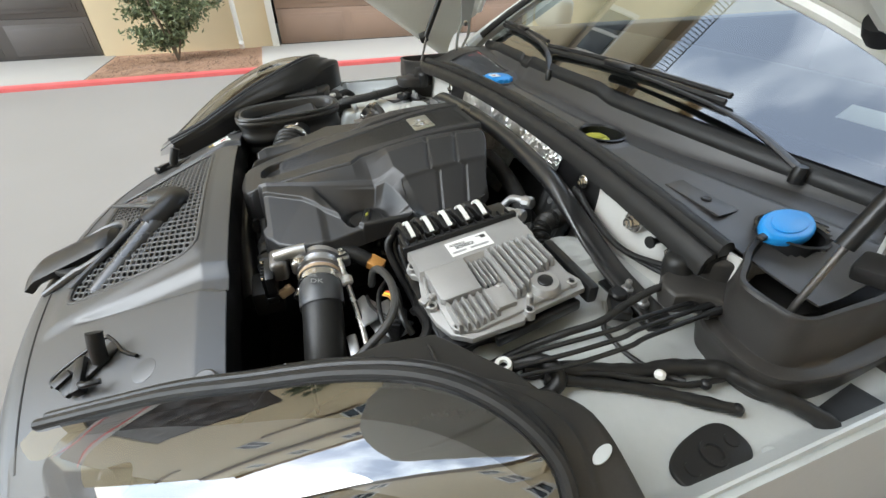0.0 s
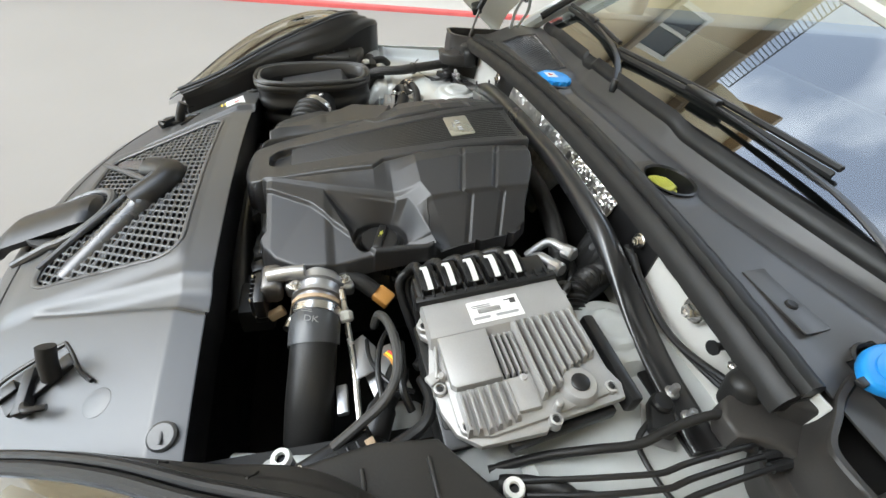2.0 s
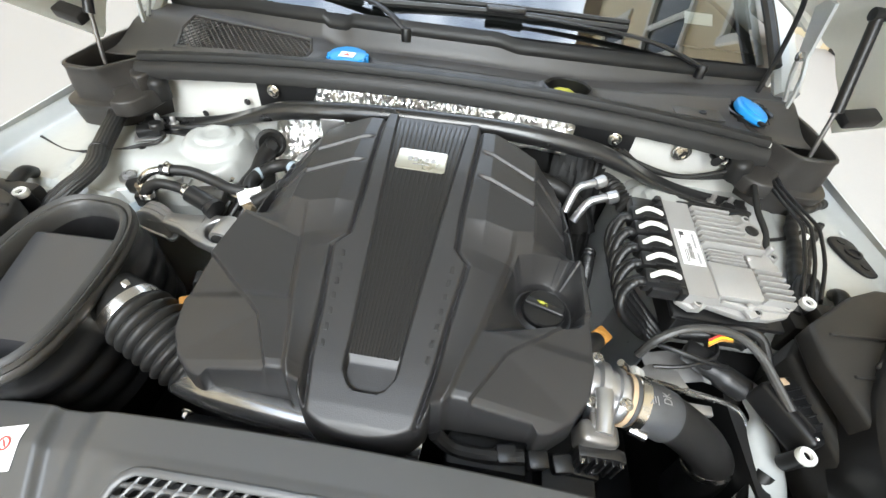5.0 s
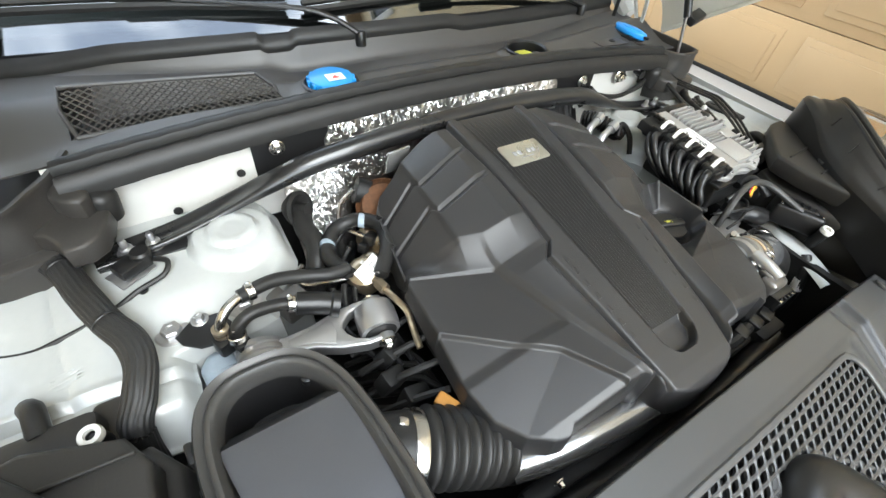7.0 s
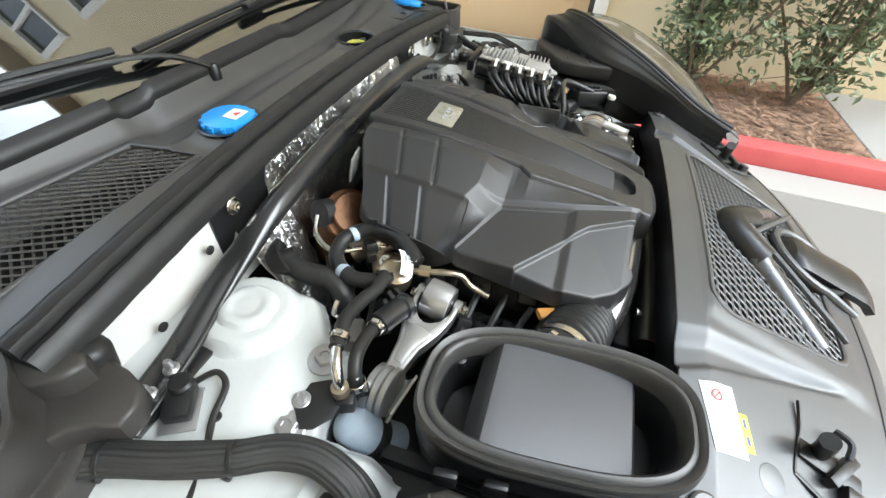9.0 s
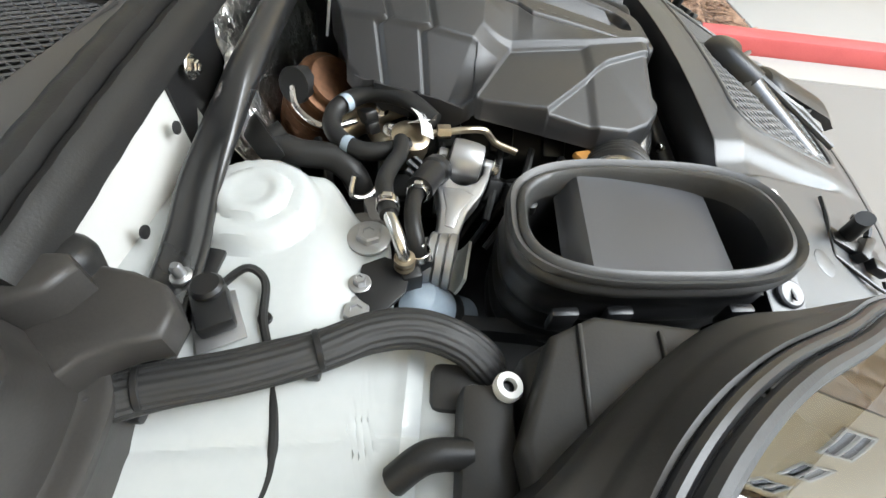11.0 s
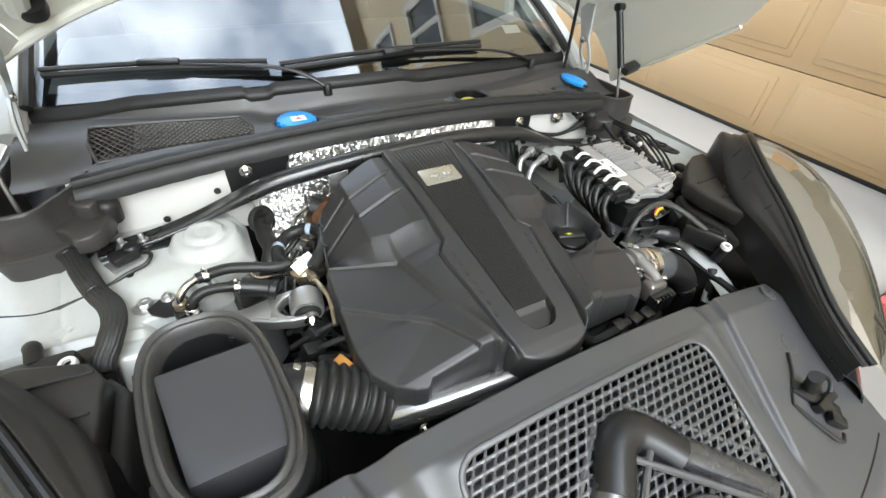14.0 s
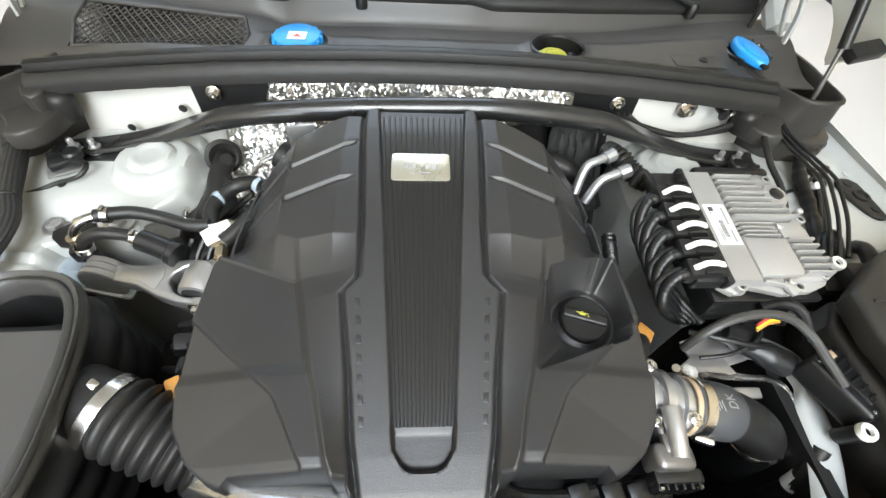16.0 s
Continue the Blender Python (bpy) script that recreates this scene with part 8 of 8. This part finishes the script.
for S in (-1, 1):
    hl = thing("headlight", (S * 0.8, 0.05, 0.8), "large clear headlight in a black carrier beside the bay", "headlight", "headlights")

    def lens(u, v, S=S, sink=0.0):
        a, b = path_pt(RIM, u), path_pt(OUT, u)
        p = a.lerp(b, v)
        flat = math.sin(math.pi * (0.08 + 0.84 * u))
        p.z = a.z + (b.z - a.z) * (v + (v ** 2.6 - v) * flat) + 0.010 * flat * math.sin(math.pi * min(1.0, v * 1.8))
        p += Vector((0.10, -0.10, 0.0)) * (0.35 * flat * math.sin(math.pi * v)) + Vector((0.35, -0.25, 0.85)) * -sink
        return (S * p.x, p.y, p.z)
    bm = bmesh.new()
    sheet(bm, lens, 40, 20, 0.0)
    lo = part("lens", bm, M_LENS, hl, "clear moulded lens", angle=80)
    lo.visible_shadow = False
    bm = bmesh.new()
    sheet(bm, lambda u, v: lens(0.01 + 0.98 * u, 0.01 + 0.98 * v, sink=0.055 + 0.03 * math.sin(u * 3.1)), 24, 14, 0.003)
    bowl = part("bezel", bm, M_LAMPBLACK, hl, "dark inner bezel")
    bm = bmesh.new()
    sheet(bm, lambda u, v: lens(0.08 + 0.84 * u, 0.16 + 0.2 * v, sink=0.045), 24, 4, 0.003)
    part("light_guide", bm, M_GUIDE, bowl, "pale daytime light guide")
    for k in range(4):
        u, v = 0.30 + 0.17 * (k % 2) + 0.2 * (k // 2), 0.45 + 0.2 * (k % 2)
        c = Vector(lens(u, v, sink=0.05))
        n = Vector((S * 0.45, -0.7, 0.5))
        bm = bmesh.new()
        lathe(bm, [(0.034, -0.03), (0.036, 0.006), (0.03, 0.008), (0.026, -0.002), (0.001, 0.012)], Matrix.Translation(c) @ n.to_track_quat("Z", "Y").to_matrix().to_4x4(), 28, False)
        part("lamp_module", bm, M_CHROME, bowl, "dark chrome projector module")
    bm = bmesh.new()
    sheet(bm, lambda u, v: lens(0.82 + 0.14 * u, 0.3 + 0.4 * v, sink=0.04), 8, 6, 0.003)
    part("side_reflector", bm, M_AMBER, bowl)
    # rounded rubber bead round the lens
    bm = bmesh.new()
    tube(bm, [(S * x, y, z + 0.002) for x, y, z in RIM], 0.008, 10, 8)
    part("lens_seal", bm, M_RUBBER, hl)
    bm = bmesh.new()
    tube(bm, [(S * (x - 0.014), y + 0.006, z - 0.001) for x, y, z in RIM], 0.006, 10, 8)
    part("carrier_bead", bm, M_BLACK, hl)
    # carrier: flat band inside the rim that falls towards the bay
    INNER = [(0.562, -0.212, 0.85), (0.585, -0.115, 0.878), (0.625, -0.015, 0.917), (0.66, 0.08, 0.945), (0.69, 0.18, 0.963), (0.755, 0.272, 0.975), (0.828, 0.352, 1.008), (0.893, 0.418, 1.018), (0.985, 0.43, 0.985)]
    bm = bmesh.new()

    def band(u, v, S=S):
        a, b = path_pt(RIM, u) + Vector((-0.02, 0.01, -0.004)), path_pt(INNER, u)
        p = a.lerp(b, v)
        p.z += 0.004 * smoothstep(0.45, 0.35, v) - 0.012 * smoothstep(0.9, 1.0, v)
        return (S * p.x, p.y, p.z)
    sheet(bm, band, 60, 14, 0.004)
    part("carrier_band", bm, M_DUSTY, hl, "dusty black carrier band along the lens")
    bm = bmesh.new()
    c = Vector(band(0.925, 0.62))
    prism(bm, [(0.006 * math.cos(a), 0.013 * math.sin(a)) for a in (2 * math.pi * k / 20 for k in range(20))], 0.0, 0.0025, 0.0008, Matrix.Translation(c) @ pose(0, 0, 0.001, 8, 0, S * 20))
    part("slot", bm, M_WHITE, hl, "slot showing the white paint below")
    for u in (0.30, 0.42, 0.54, 0.66):
        bm = bmesh.new()
        q = [Vector(band(u + 0.012 * t, 0.25 + 0.35 * t)) + Vector((0, 0, 0.001)) for t in (0, 0.5, 1)]
        tube(bm, q, 0.0016, 5, 2)
        part("moulded_line", bm, M_RUBBER, hl)
    # skirt below the band
    bm = bmesh.new()

    def skirt(u, v, S=S):
        p = path_pt(INNER, u)
        return (S * (p.x - 0.004 * v), p.y + 0.004 * v, p.z - 0.012 - 0.09 * v)
    sheet(bm, skirt, 40, 4, 0.003)
    part("carrier_skirt", bm, M_BLACK, hl)
    bm = bmesh.new()
    box(bm, (S * 0.69, 0.088, 0.925), (0.024, 0.03, 0.022), 0.004, (20, 0, S * -30))
    part("clip", bm, M_BLACK, hl)
    # lamp housing behind the band
    bm = bmesh.new()
    prism(bm, [(S * a, b) for a, b in ((0.668, 0.11), (0.668, 0.30), (0.70, 0.345), (0.74, 0.345), (0.80, 0.36), (0.88, 0.34), (0.86, 0.10), (0.72, -0.04))][::S], 0.76, 0.885, 0.014, None, 3)
    shelf = ((0.69, 0.09), (0.666, 0.25), (0.674, 0.324), (0.706, 0.349), (0.778, 0.404), (0.835, 0.43), (0.88, 0.43), (0.86, 0.12), (0.75, 0.05))
    if S < 0:
        shelf = ((0.69, 0.09), (0.682, 0.29), (0.706, 0.333), (0.754, 0.350), (0.80, 0.366), (0.88, 0.35), (0.86, 0.12), (0.75, 0.05))
    prism(bm, [(S * a, b) for a, b in shelf][::S], 0.898, 0.943, 0.008, None, 3)
    hs = part("lamp_housing", bm, M_DUSTY, hl, "dusty black lamp housing")
    for y in (0.15, 0.235, 0.31):
        bm = bmesh.new()
        box(bm, (S * 0.745, y, 0.944), (0.10, 0.005, 0.007), 0.002, (0, 0, S * 3))
        part("housing_rib", bm, M_DUSTY, hs)
    bm = bmesh.new()
    box(bm, (S * 0.80, 0.385, 0.86), (0.12, 0.05, 0.10), 0.012)
    box(bm, (S * 0.735, 0.40, 0.84), (0.05, 0.07, 0.08), 0.01)
    part("rear_duct", bm, M_DUSTY, hl)
    bm = bmesh.new()
    prism(bm, [(S * a, b) for a, b in ((0.735, 0.255), (0.752, 0.27), (0.775, 0.262), (0.80, 0.19), (0.775, 0.17))][::S], 0.943, 0.951, 0.003)
    tab = part("fixing_tab", bm, M_SLAM, hl, "grey fixing tab with a screw")
    bolt(tab, (S * 0.758, 0.246, 0.951), 0.006, 0.005, (0, 0, 0), M_STEEL, name="tab_screw")
    bm = bmesh.new()
    tube(bm, [(S * 0.82, 0.46, 0.885), (S * 0.805, 0.435, 0.905), (S * 0.80, 0.40, 0.90)], 0.013, 12, 6)
    part("vent_hose", bm, M_RUBBER, hl)
# plugs on the inner side of the left lamp
lpg = thing("lamp_plug_box", (0.66, 0.22, 0.86), "black lamp driver box with ribbed lid", "control box")
bm = bmesh.new()
box(bm, (0.662, 0.212, 0.846), (0.085, 0.105, 0.05), 0.008, (0, 10, 24), 3)
part("case", bm, M_BLACK, lpg)
LB = pose(0.662, 0.212, 0.846, 0, 10, 24)
bm = bmesh.new()
b2 = bmesh.new()
box(b2, (0.004, 0.004, 0.027), (0.064, 0.080, 0.006), 0.003)
box(b2, (0.030, 0.0, 0.030), (0.010, 0.088, 0.012), 0.004)
merge(bm, b2, LB)
part("lid", bm, M_BLACK, lpg, "raised black lid")
for k in range(5):
    b2 = bmesh.new()
    box(b2, (-0.004, -0.028 + 0.014 * k, 0.031), (0.040, 0.004, 0.004), 0.0012)
    bm = bmesh.new()
    merge(bm, b2, LB)
    part("lid_rib", bm, M_BLACK, lpg)
for dx, dy in ((-0.034, -0.044), (0.034, -0.046), (-0.034, 0.044)):
    bolt(lpg, tuple(LB @ Vector((dx, dy, 0.025))), 0.0035, 0.003, (0, 10, 24), M_STEEL, name="lid_screw", washer=False)
bm = bmesh.new()
box(bm, (0.640, 0.248, 0.8805), (0.014, 0.012, 0.003), 0.001, (0, 10, 24))
part("seal_mark", bm, M_TAN, lpg)
